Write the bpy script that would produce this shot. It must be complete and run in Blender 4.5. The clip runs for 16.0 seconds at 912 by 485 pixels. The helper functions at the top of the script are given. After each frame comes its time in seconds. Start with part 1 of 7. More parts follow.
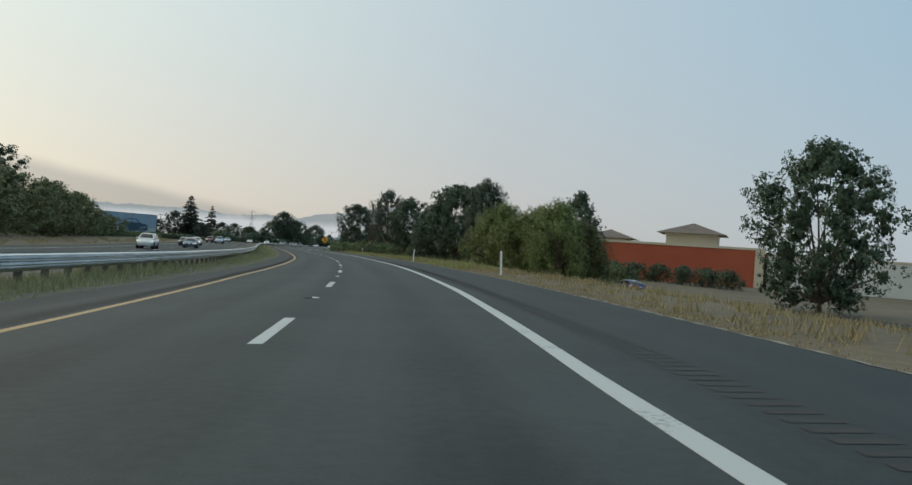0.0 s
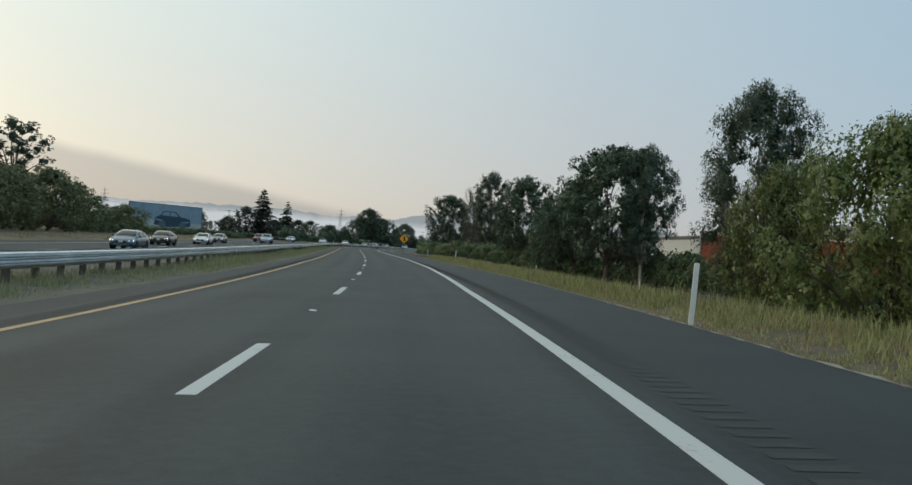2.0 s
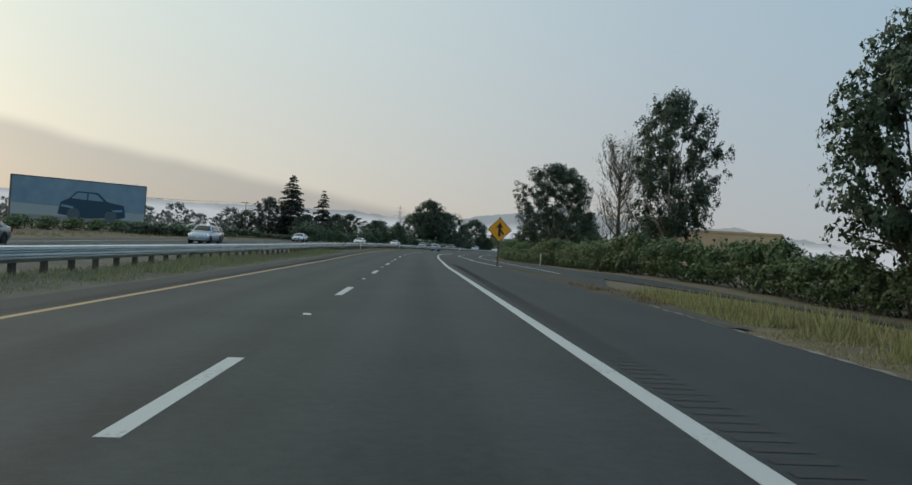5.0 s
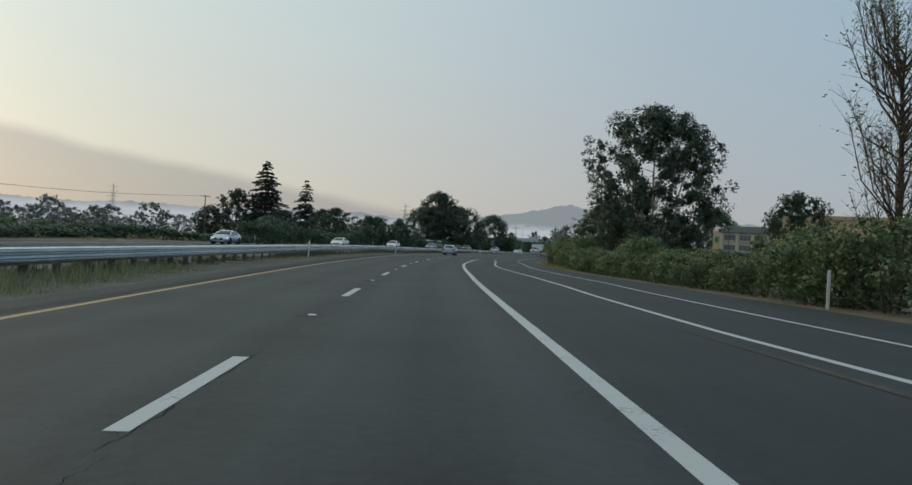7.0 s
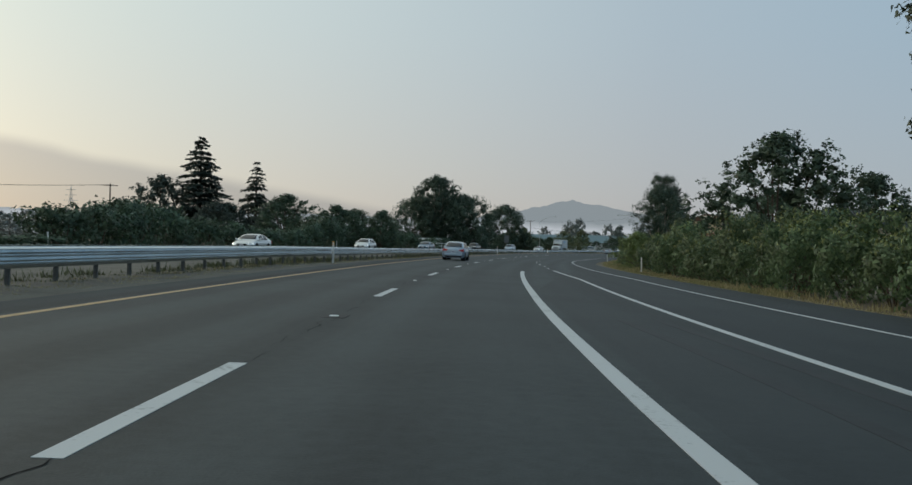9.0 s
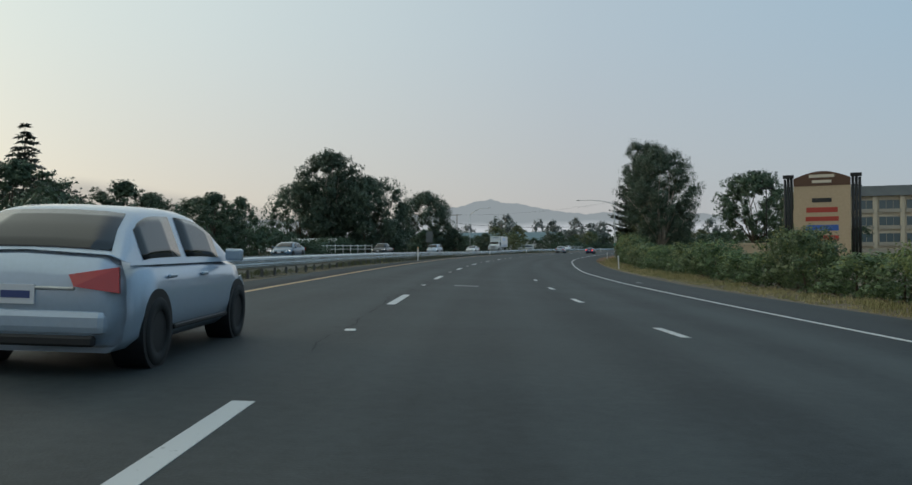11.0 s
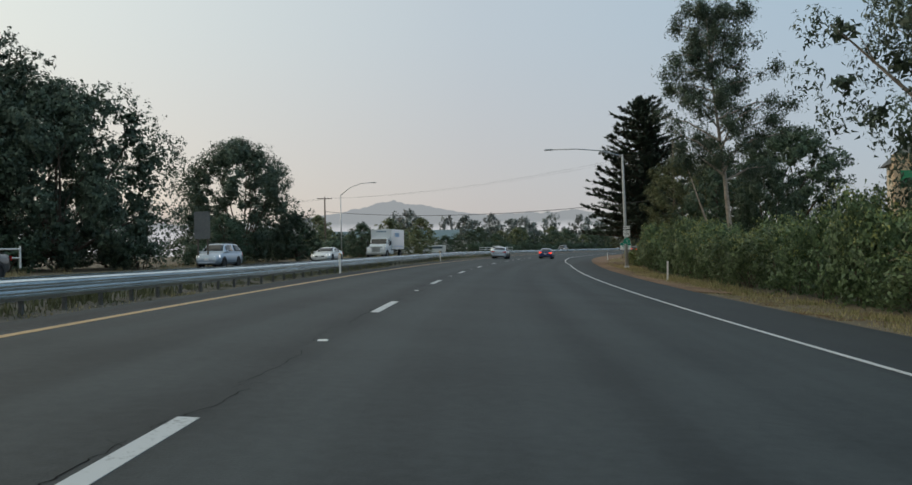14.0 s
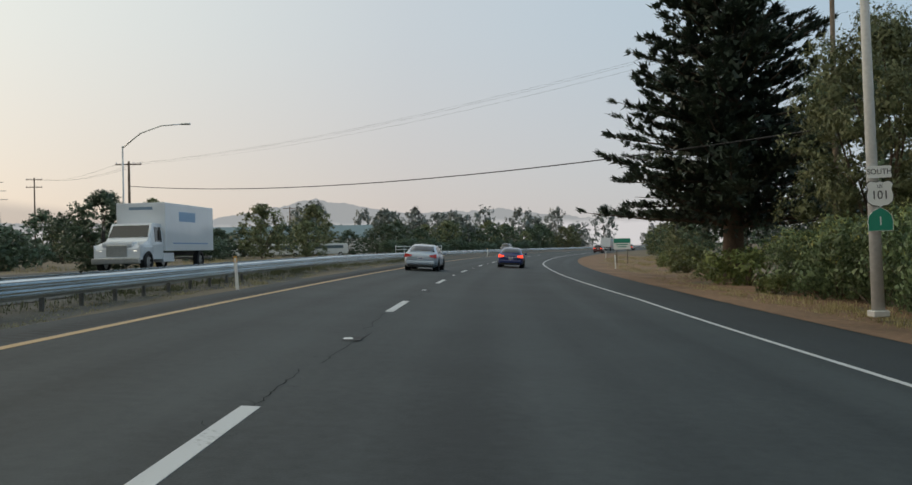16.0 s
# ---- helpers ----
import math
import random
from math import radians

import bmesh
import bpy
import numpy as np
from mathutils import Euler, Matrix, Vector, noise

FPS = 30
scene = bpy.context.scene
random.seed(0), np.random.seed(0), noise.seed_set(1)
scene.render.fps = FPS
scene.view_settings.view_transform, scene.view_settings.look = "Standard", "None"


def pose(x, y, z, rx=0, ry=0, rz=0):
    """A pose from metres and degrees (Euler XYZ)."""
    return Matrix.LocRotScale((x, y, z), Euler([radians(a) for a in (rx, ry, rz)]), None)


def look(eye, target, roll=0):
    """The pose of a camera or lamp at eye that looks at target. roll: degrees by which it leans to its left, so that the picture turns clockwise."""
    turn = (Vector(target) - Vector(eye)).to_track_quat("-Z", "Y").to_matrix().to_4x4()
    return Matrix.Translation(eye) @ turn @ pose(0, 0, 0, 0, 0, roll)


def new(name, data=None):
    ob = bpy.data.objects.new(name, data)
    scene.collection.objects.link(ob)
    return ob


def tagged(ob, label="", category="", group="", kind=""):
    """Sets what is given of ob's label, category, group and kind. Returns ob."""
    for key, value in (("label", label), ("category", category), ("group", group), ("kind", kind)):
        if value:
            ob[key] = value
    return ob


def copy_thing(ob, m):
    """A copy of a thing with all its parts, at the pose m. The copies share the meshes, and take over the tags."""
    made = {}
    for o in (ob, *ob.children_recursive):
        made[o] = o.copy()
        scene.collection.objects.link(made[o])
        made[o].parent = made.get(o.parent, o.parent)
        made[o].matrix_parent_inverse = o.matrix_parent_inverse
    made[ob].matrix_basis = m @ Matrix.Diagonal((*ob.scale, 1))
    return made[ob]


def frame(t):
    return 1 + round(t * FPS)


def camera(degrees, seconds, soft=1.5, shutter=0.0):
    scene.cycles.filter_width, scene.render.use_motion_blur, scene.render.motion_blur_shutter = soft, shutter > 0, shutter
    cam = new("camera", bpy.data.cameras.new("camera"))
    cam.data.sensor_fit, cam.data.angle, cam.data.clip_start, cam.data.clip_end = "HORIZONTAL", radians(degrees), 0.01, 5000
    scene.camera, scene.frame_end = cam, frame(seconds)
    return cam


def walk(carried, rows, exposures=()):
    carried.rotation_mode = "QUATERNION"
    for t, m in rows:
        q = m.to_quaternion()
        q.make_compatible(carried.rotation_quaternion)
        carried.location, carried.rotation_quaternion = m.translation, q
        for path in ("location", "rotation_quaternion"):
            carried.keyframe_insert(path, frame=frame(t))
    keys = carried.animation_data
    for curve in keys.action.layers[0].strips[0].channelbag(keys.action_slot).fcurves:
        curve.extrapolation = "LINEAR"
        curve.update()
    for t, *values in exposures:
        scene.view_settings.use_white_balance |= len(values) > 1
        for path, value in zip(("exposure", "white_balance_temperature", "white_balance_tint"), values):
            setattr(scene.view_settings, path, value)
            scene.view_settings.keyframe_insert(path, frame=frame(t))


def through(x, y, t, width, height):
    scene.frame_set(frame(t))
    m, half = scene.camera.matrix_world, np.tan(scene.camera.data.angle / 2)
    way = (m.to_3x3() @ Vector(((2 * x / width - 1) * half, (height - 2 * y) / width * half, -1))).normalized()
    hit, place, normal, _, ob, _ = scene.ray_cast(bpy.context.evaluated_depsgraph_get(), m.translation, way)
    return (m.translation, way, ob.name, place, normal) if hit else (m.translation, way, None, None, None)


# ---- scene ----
cam = camera(56.0, 16.0, soft=1.5)
PATH = [
    (0, (3.171, -2.746, 1.132), (3.091, -0.748, 1.162), 4.0),
    (0.5, (1.610, 12.856, 1.233), (1.476, 14.851, 1.263), 4.0),
    (1, (-0.278, 27.646, 1.257), (-0.471, 29.636, 1.283), 3.9),
    (1.5, (-2.676, 42.646, 1.305), (-2.925, 44.630, 1.325), 4.2),
    (2, (-5.638, 57.896, 1.320), (-5.938, 59.873, 1.339), 4.4),
    (2.5, (-8.740, 72.417, 1.345), (-9.075, 74.389, 1.360), 4.5),
    (3, (-11.902, 86.777, 1.393), (-12.258, 88.745, 1.404), 4.6),
    (3.5, (-15.147, 101.131, 1.435), (-15.529, 103.094, 1.446), 4.4),
    (4, (-18.676, 115.885, 1.401), (-19.090, 117.842, 1.410), 4.1),
    (6.5, (-38.247, 187.287, 1.219), (-38.709, 189.233, 1.231), 3.7),
    (7, (-41.792, 201.258, 1.286), (-42.257, 203.203, 1.297), 3.1),
    (7.5, (-45.524, 215.667, 1.273), (-45.991, 217.612, 1.283), 2.3),
    (8, (-49.104, 229.894, 1.201), (-49.573, 231.838, 1.211), 1.7),
    (8.5, (-52.822, 244.484, 1.151), (-53.289, 246.429, 1.161), 1.5),
    (9, (-56.448, 258.952, 1.146), (-56.914, 260.897, 1.156), 1.4),
    (11.5, (-69.528, 332.532, 1.087), (-69.760, 334.518, 1.106), -0.9),
    (12, (-70.827, 346.718, 1.097), (-71.028, 348.708, 1.119), -1.2),
    (12.5, (-71.996, 361.009, 1.144), (-72.162, 363.002, 1.166), -1.3),
    (13, (-72.799, 375.604, 1.180), (-72.928, 377.599, 1.200), -1.2),
    (13.5, (-73.413, 390.072, 1.214), (-73.507, 392.070, 1.233), -1.2),
    (14, (-73.816, 405.114, 1.221), (-73.873, 407.113, 1.240), -1.1),
    (14.5, (-74.011, 419.517, 1.237), (-74.029, 421.517, 1.254), -1.2),
    (15, (-73.850, 433.657, 1.266), (-73.826, 435.657, 1.281), -1.3),
    (15.5, (-73.371, 447.992, 1.322), (-73.300, 449.991, 1.335), -1.4),
    (16, (-72.411, 462.525, 1.321), (-72.294, 464.521, 1.335), -1.2),
]
walk(cam, [(t, look(eye, target, lean)) for t, eye, target, lean in PATH],
     [(0, 0.08, 6300, 7.5), (2, 0.06, 6240, 7.5), (4, -0.04, 6150, 7.5), (6.5, -0.2, 6060, 7.5), (9, -0.2, 6060, 8), (11.5, -0.03, 6170, 9), (14.5, 0.08, 6520, 13.5), (16, 0.18, 6740, 14.5)])

# ---- light ----
SUN_AZ, SUN_EL = radians(-62), radians(12)          # clockwise from +y; low sun behind morning haze
world = bpy.data.worlds.new("morning_sky")
scene.world = world
world.use_nodes = True
wn, wl = world.node_tree.nodes, world.node_tree.links
sky = wn.new("ShaderNodeTexSky")
sky.sky_type, sky.sun_disc = "NISHITA", False
sky.sun_elevation, sky.sun_rotation = SUN_EL, SUN_AZ
sky.air_density, sky.dust_density, sky.ozone_density, sky.altitude = 1.0, 2.0, 1.5, 50
bg = wn["Background"]
bg.inputs["Strength"].default_value = 1.0


def sky_math(op, a, b=None, c=None):
    nd = wn.new("ShaderNodeMath")
    nd.operation = op
    for i, v in enumerate((a, b, c)):
        if v is None:
            continue
        if isinstance(v, (int, float)):
            nd.inputs[i].default_value = v
        else:
            wl.new(v, nd.inputs[i])
    return nd.outputs[0]


def sky_ramp(fac, stops):
    nd = wn.new("ShaderNodeValToRGB")
    el = nd.color_ramp.elements
    while len(el) < len(stops):
        el.new(0.5)
    for e, (p, c) in zip(el, stops):
        e.position, e.color = p, (*c, 1)
    wl.new(fac, nd.inputs["Fac"])
    return nd.outputs["Color"]


def sky_mix(fac, a, b):
    nd = wn.new("ShaderNodeMix")
    nd.data_type = "RGBA"
    if isinstance(fac, (int, float)):
        nd.inputs["Factor"].default_value = fac
    else:
        wl.new(fac, nd.inputs["Factor"])
    wl.new(a, nd.inputs["A"]), wl.new(b, nd.inputs["B"])
    return nd.outputs["Result"]


wtc, wsep = wn.new("ShaderNodeTexCoord"), wn.new("ShaderNodeSeparateXYZ")
wl.new(wtc.outputs["Generated"], wsep.inputs[0])
elev = sky_math("MULTIPLY", sky_math("ARCSINE", wsep.outputs[2]), 57.2958)
azim = sky_math("MULTIPLY", sky_math("ARCTAN2", wsep.outputs[0], wsep.outputs[1]), 57.2958)      # degrees right of +y
round_fac = sky_math("MULTIPLY_ADD", azim, 1 / 80, 0.5 + 8 / 80)                                # from 48 left to 32 right
high = sky_ramp(round_fac, [(0.0, (0.86, 0.90, 0.76)), (0.3, (0.72, 0.78, 0.73)), (0.6, (0.53, 0.61, 0.645)), (1.0, (0.36, 0.515, 0.63))])
low = sky_ramp(round_fac, [(0.0, (0.86, 0.73, 0.54)), (0.3, (0.72, 0.62, 0.52)), (0.6, (0.56, 0.52, 0.50)), (1.0, (0.46, 0.52, 0.56))])
upness = sky_math("DIVIDE", elev, 15.0)
haze = sky_mix(sky_math("SMOOTH_MIN", sky_math("MAXIMUM", upness, 0.0), 1.0, 0.3), low, high)
# low stratus bank over the hills on the sunrise side
bank_top = sky_math("MULTIPLY_ADD", azim, -0.145, -0.35)
wnoise = wn.new("ShaderNodeTexNoise")
wnoise.inputs["Scale"].default_value = 9.0
wl.new(wtc.outputs["Generated"], wnoise.inputs["Vector"])
bank_edge = sky_math("ADD", bank_top, sky_math("MULTIPLY_ADD", wnoise.outputs["Fac"], 1.0, -0.5))
in_bank = wn.new("ShaderNodeMapRange")
in_bank.interpolation_type = "SMOOTHSTEP"
in_bank.inputs["From Min"].default_value, in_bank.inputs["From Max"].default_value = -0.5, 0.5
in_bank.inputs["To Min"].default_value, in_bank.inputs["To Max"].default_value = 0.0, 0.85
wl.new(sky_math("SUBTRACT", bank_edge, elev), in_bank.inputs["Value"])
bank_col = wn.new("ShaderNodeRGB")
bank_col.outputs[0].default_value = (0.405, 0.392, 0.388, 1)
haze = sky_mix(in_bank.outputs[0], haze, bank_col.outputs[0])
dim = wn.new("ShaderNodeVectorMath")
dim.operation = "SCALE"
dim.inputs["Scale"].default_value = 0.11
wl.new(sky.outputs["Color"], dim.inputs[0])
wl.new(sky_mix(0.85, dim.outputs[0], haze), bg.inputs["Color"])
sun = new("sun", bpy.data.lights.new("sun", "SUN"))
sun.data.energy, sun.data.angle, sun.data.color = 0.6, radians(12), (1.0, 0.86, 0.68)
sd = Vector((math.sin(SUN_AZ) * math.cos(SUN_EL), math.cos(SUN_AZ) * math.cos(SUN_EL), math.sin(SUN_EL)))
sun.matrix_world = look(sd * 100, (0, 0, 0))

# ---- the line of the road ----
# k counts broken-line cycles of 48 ft along the line between the two lanes, lat is metres to its right
CYCLE = 14.63
KNOTS = [(-30, -0.25), (-4, 0.051), (0, 0.1272), (3, 0.1843), (6, 0.2388), (9, 0.2641), (12, 0.2689), (15, 0.2636), (18, 0.2176),
         (20, 0.1693), (22, 0.1258), (24, 0.0896), (27, 0.0256), (30, -0.0386), (33, -0.1015), (36, -0.1644), (40, -0.2483),
         (46, -0.36), (55, -0.42), (90, -0.42)]
BANK = [(-30, 2.8), (2, 2.8), (5, 2.5), (8, 1.9), (13, 1.2), (16, 0), (18, -1), (24, -2.6), (28, -3.5), (36, -3.6), (60, -1.5), (90, 0)]
KK = np.arange(-12, 90.01, 0.05)
_h = np.interp(KK, *zip(*KNOTS))
_w = np.hanning(41)
CH = np.convolve(np.r_[np.full(20, _h[0]), _h, np.full(20, _h[-1])], _w / _w.sum(), "valid")
CX, CY = np.cumsum(-np.sin(CH)) * CYCLE * 0.05, np.cumsum(np.cos(CH)) * CYCLE * 0.05
_i = int(np.argmin(abs(KK)))
CX, CY = CX - CX[_i] + 0.195, CY - CY[_i] + 10.281
# bank plays out with distance from the road: metres each side over which it still rises or falls
LEFT_REACH, RIGHT_REACH = -13.0, 14.0


def tilt(k):
    return np.tan(np.radians(np.interp(k, *zip(*BANK))))


def fall(k, lat):
    """How far the ground drops beyond the shoulders: towards the slip road, and into the median where the road is banked."""
    u = np.clip((np.asarray(lat, float) - 8.3) / 15.0, 0, 1)
    w = np.clip((-5.0 - np.asarray(lat, float)) / 1.4, 0, 1)
    right = np.interp(k, (-12, 6.5, 8.2, 10.5, 12, 13.2), (2.4, 2.4, 1.5, 1.25, 0.8, 0.0)) * u * u * (3 - 2 * u)
    return right + np.interp(k, (20, 23, 25.5, 28, 30, 31.3, 33, 35, 60), (0, 0.2, 0.26, 0.4, 0.54, 0.52, 0.42, 0.28, 0.15)) * w


def spot(k, lat, z=0.0):
    """A point of the plan: z above the banked ground."""
    h = np.interp(k, KK, CH)
    base = tilt(k) * np.clip(lat, LEFT_REACH, RIGHT_REACH) - fall(k, lat)
    return Vector((float(np.interp(k, KK, CX) + lat * np.cos(h)), float(np.interp(k, KK, CY) + lat * np.sin(h)), float(base + z)))


def heading(k):
    return float(np.interp(k, KK, CH))


def plan_of(x, y):
    """k and lat of points given as arrays."""
    x, y = np.atleast_1d(x).astype(float), np.atleast_1d(y).astype(float)
    k, lat = np.empty(len(x)), np.empty(len(x))
    sx, sy, sk, sh = CX[::4], CY[::4], KK[::4], CH[::4]
    for a in range(0, len(x), 2000):
        d = (x[a:a + 2000, None] - sx) ** 2 + (y[a:a + 2000, None] - sy) ** 2
        i = d.argmin(1)
        dx, dy = x[a:a + 2000] - sx[i], y[a:a + 2000] - sy[i]
        lat[a:a + 2000] = dx * np.cos(sh[i]) + dy * np.sin(sh[i])
        k[a:a + 2000] = sk[i] + (-dx * np.sin(sh[i]) + dy * np.cos(sh[i])) / CYCLE
    return k, lat


def ground_z(x, y):
    k, lat = plan_of(x, y)
    return float((tilt(k) * np.clip(lat, LEFT_REACH, RIGHT_REACH) - fall(k, lat))[0])


# ---- materials ----
def mat(name):
    m = bpy.data.materials.new(name)
    m.use_nodes = True
    return m, m.node_tree.nodes, m.node_tree.links, m.node_tree.nodes["Principled BSDF"]


def rgb(c):
    return (c[0], c[1], c[2], 1.0)


def surface(name, a, b, rough=0.7, fine=6.0, coarse=0.5, bump=0.1, metal=0.0, by_object=0.0, coord="Object", spec=0.5):
    """Two colours mixed by noise at two scales, with a fine relief."""
    m, n, l, p = mat(name)
    tc = n.new("ShaderNodeTexCoord")
    src = tc.outputs[coord]
    n1, n2 = n.new("ShaderNodeTexNoise"), n.new("ShaderNodeTexNoise")
    n1.inputs["Scale"].default_value, n1.inputs["Detail"].default_value = fine, 6
    n2.inputs["Scale"].default_value, n2.inputs["Detail"].default_value = coarse, 4
    l.new(src, n1.inputs["Vector"]), l.new(src, n2.inputs["Vector"])
    mix = n.new("ShaderNodeMath")
    mix.operation = "ADD"
    l.new(n1.outputs["Fac"], mix.inputs[0]), l.new(n2.outputs["Fac"], mix.inputs[1])
    ramp = n.new("ShaderNodeValToRGB")
    ramp.color_ramp.elements[0].position, ramp.color_ramp.elements[1].position = 0.3, 0.7
    ramp.color_ramp.elements[0].color, ramp.color_ramp.elements[1].color = rgb(a), rgb(b)
    half = n.new("ShaderNodeMath")
    half.operation = "MULTIPLY"
    half.inputs[1].default_value = 0.5
    l.new(mix.outputs[0], half.inputs[0]), l.new(half.outputs[0], ramp.inputs["Fac"])
    col = ramp.outputs["Color"]
    if by_object:
        oi, hs = n.new("ShaderNodeObjectInfo"), n.new("ShaderNodeHueSaturation")
        mr = n.new("ShaderNodeMapRange")
        mr.inputs["To Min"].default_value, mr.inputs["To Max"].default_value = 1 - by_object, 1 + by_object
        l.new(oi.outputs["Random"], mr.inputs["Value"]), l.new(mr.outputs["Result"], hs.inputs["Value"])
        l.new(col, hs.inputs["Color"])
        col = hs.outputs["Color"]
    l.new(col, p.inputs["Base Color"])
    p.inputs["Roughness"].default_value, p.inputs["Metallic"].default_value = rough, metal
    p.inputs["Specular IOR Level"].default_value = spec
    if bump:
        bp = n.new("ShaderNodeBump")
        bp.inputs["Strength"].default_value, bp.inputs["Distance"].default_value = bump, 0.02
        l.new(n1.outputs["Fac"], bp.inputs["Height"]), l.new(bp.outputs["Normal"], p.inputs["Normal"])
    return m


def leafy(name, a, b, rough=0.5, through=0.22, by_object=0.15):
    """Leaves: colour varies from leaf to leaf and from plant to plant."""
    m, n, l, p = mat(name)
    geo, oi = n.new("ShaderNodeNewGeometry"), n.new("ShaderNodeObjectInfo")
    ramp = n.new("ShaderNodeValToRGB")
    ramp.color_ramp.elements[0].color, ramp.color_ramp.elements[1].color = rgb(a), rgb(b)
    l.new(geo.outputs["Random Per Island"], ramp.inputs["Fac"])
    hs, mr, mh = n.new("ShaderNodeHueSaturation"), n.new("ShaderNodeMapRange"), n.new("ShaderNodeMapRange")
    mr.inputs["To Min"].default_value, mr.inputs["To Max"].default_value = 1 - by_object, 1 + by_object
    mh.inputs["To Min"].default_value, mh.inputs["To Max"].default_value = 0.485, 0.515
    l.new(oi.outputs["Random"], mr.inputs["Value"]), l.new(mr.outputs["Result"], hs.inputs["Value"])
    l.new(oi.outputs["Random"], mh.inputs["Value"]), l.new(mh.outputs["Result"], hs.inputs["Hue"])
    l.new(ramp.outputs["Color"], hs.inputs["Color"])
    l.new(hs.outputs["Color"], p.inputs["Base Color"])
    p.inputs["Roughness"].default_value = rough
    p.inputs["Specular IOR Level"].default_value = 0.3
    tr, mx, out = n.new("ShaderNodeBsdfTranslucent"), n.new("ShaderNodeMixShader"), n["Material Output"]
    l.new(hs.outputs["Color"], tr.inputs["Color"])
    mx.inputs["Fac"].default_value = through
    l.new(p.outputs[0], mx.inputs[1]), l.new(tr.outputs[0], mx.inputs[2]), l.new(mx.outputs[0], out.inputs["Surface"])
    return m


def plain(name, c, rough=0.5, metal=0.0, coat=0.0, glow=0.0, glow_colour=None):
    m, n, l, p = mat(name)
    p.inputs["Base Color"].default_value = rgb(c)
    p.inputs["Roughness"].default_value, p.inputs["Metallic"].default_value = rough, metal
    p.inputs["Coat Weight"].default_value = coat
    if glow:
        p.inputs["Emission Color"].default_value = rgb(glow_colour or c)
        p.inputs["Emission Strength"].default_value = glow
    return m


def asphalt(name, dark, light, tracks=True):
    """Worn asphalt with aggregate, tar patches and two paler wheel tracks in each lane; UV is metres across and along."""
    m, n, l, p = mat(name)
    uv = n.new("ShaderNodeUVMap")
    uv.uv_map = "plan"
    grain, patch, streak, speck = (n.new("ShaderNodeTexNoise") for _ in range(4))
    speck.inputs["Scale"].default_value, speck.inputs["Detail"].default_value = 7, 3
    l.new(uv.outputs[0], speck.inputs["Vector"])
    grain.inputs["Scale"].default_value, grain.inputs["Detail"].default_value = 45, 5
    patch.inputs["Scale"].default_value, patch.inputs["Detail"].default_value = 0.35, 5
    mp = n.new("ShaderNodeMapping")
    mp.inputs["Scale"].default_value = (1.1, 0.02, 1)
    l.new(uv.outputs[0], mp.inputs["Vector"]), l.new(mp.outputs[0], streak.inputs["Vector"])
    l.new(uv.outputs[0], grain.inputs["Vector"]), l.new(uv.outputs[0], patch.inputs["Vector"])
    streak.inputs["Scale"].default_value, streak.inputs["Detail"].default_value = 1.0, 3
    sep = n.new("ShaderNodeSeparateXYZ")
    l.new(uv.outputs[0], sep.inputs[0])
    wave = n.new("ShaderNodeMath")          # two tracks a lane
    wave.operation = "MULTIPLY"
    wave.inputs[1].default_value = 2 * math.pi / 1.83
    l.new(sep.outputs[0], wave.inputs[0])
    cosn = n.new("ShaderNodeMath")
    cosn.operation = "COSINE"
    l.new(wave.outputs[0], cosn.inputs[0])
    acc = None
    for out, gain in ((speck.outputs["Fac"], 0.55), (grain.outputs["Fac"], 0.6), (patch.outputs["Fac"], 0.7), (streak.outputs["Fac"], 0.85), (cosn.outputs[0], -0.12 if tracks else 0.0)):
        g = n.new("ShaderNodeMath")
        g.operation = "MULTIPLY_ADD"
        g.inputs[1].default_value = gain
        l.new(out, g.inputs[0])
        if acc:
            l.new(acc, g.inputs[2])
        else:
            g.inputs[2].default_value = -0.85
        acc = g.outputs[0]
    ramp = n.new("ShaderNodeValToRGB")
    ramp.color_ramp.elements[0].position, ramp.color_ramp.elements[1].position = 0.2, 0.8
    ramp.color_ramp.elements[0].color, ramp.color_ramp.elements[1].color = rgb(dark), rgb(light)
    l.new(acc, ramp.inputs["Fac"]), l.new(ramp.outputs[0], p.inputs["Base Color"])
    p.inputs["Roughness"].default_value = 0.72
    p.inputs["Specular IOR Level"].default_value = 0.4
    bp = n.new("ShaderNodeBump")
    bp.inputs["Strength"].default_value, bp.inputs["Distance"].default_value = 0.35, 0.01
    l.new(grain.outputs["Fac"], bp.inputs["Height"]), l.new(bp.outputs[0], p.inputs["Normal"])
    return m


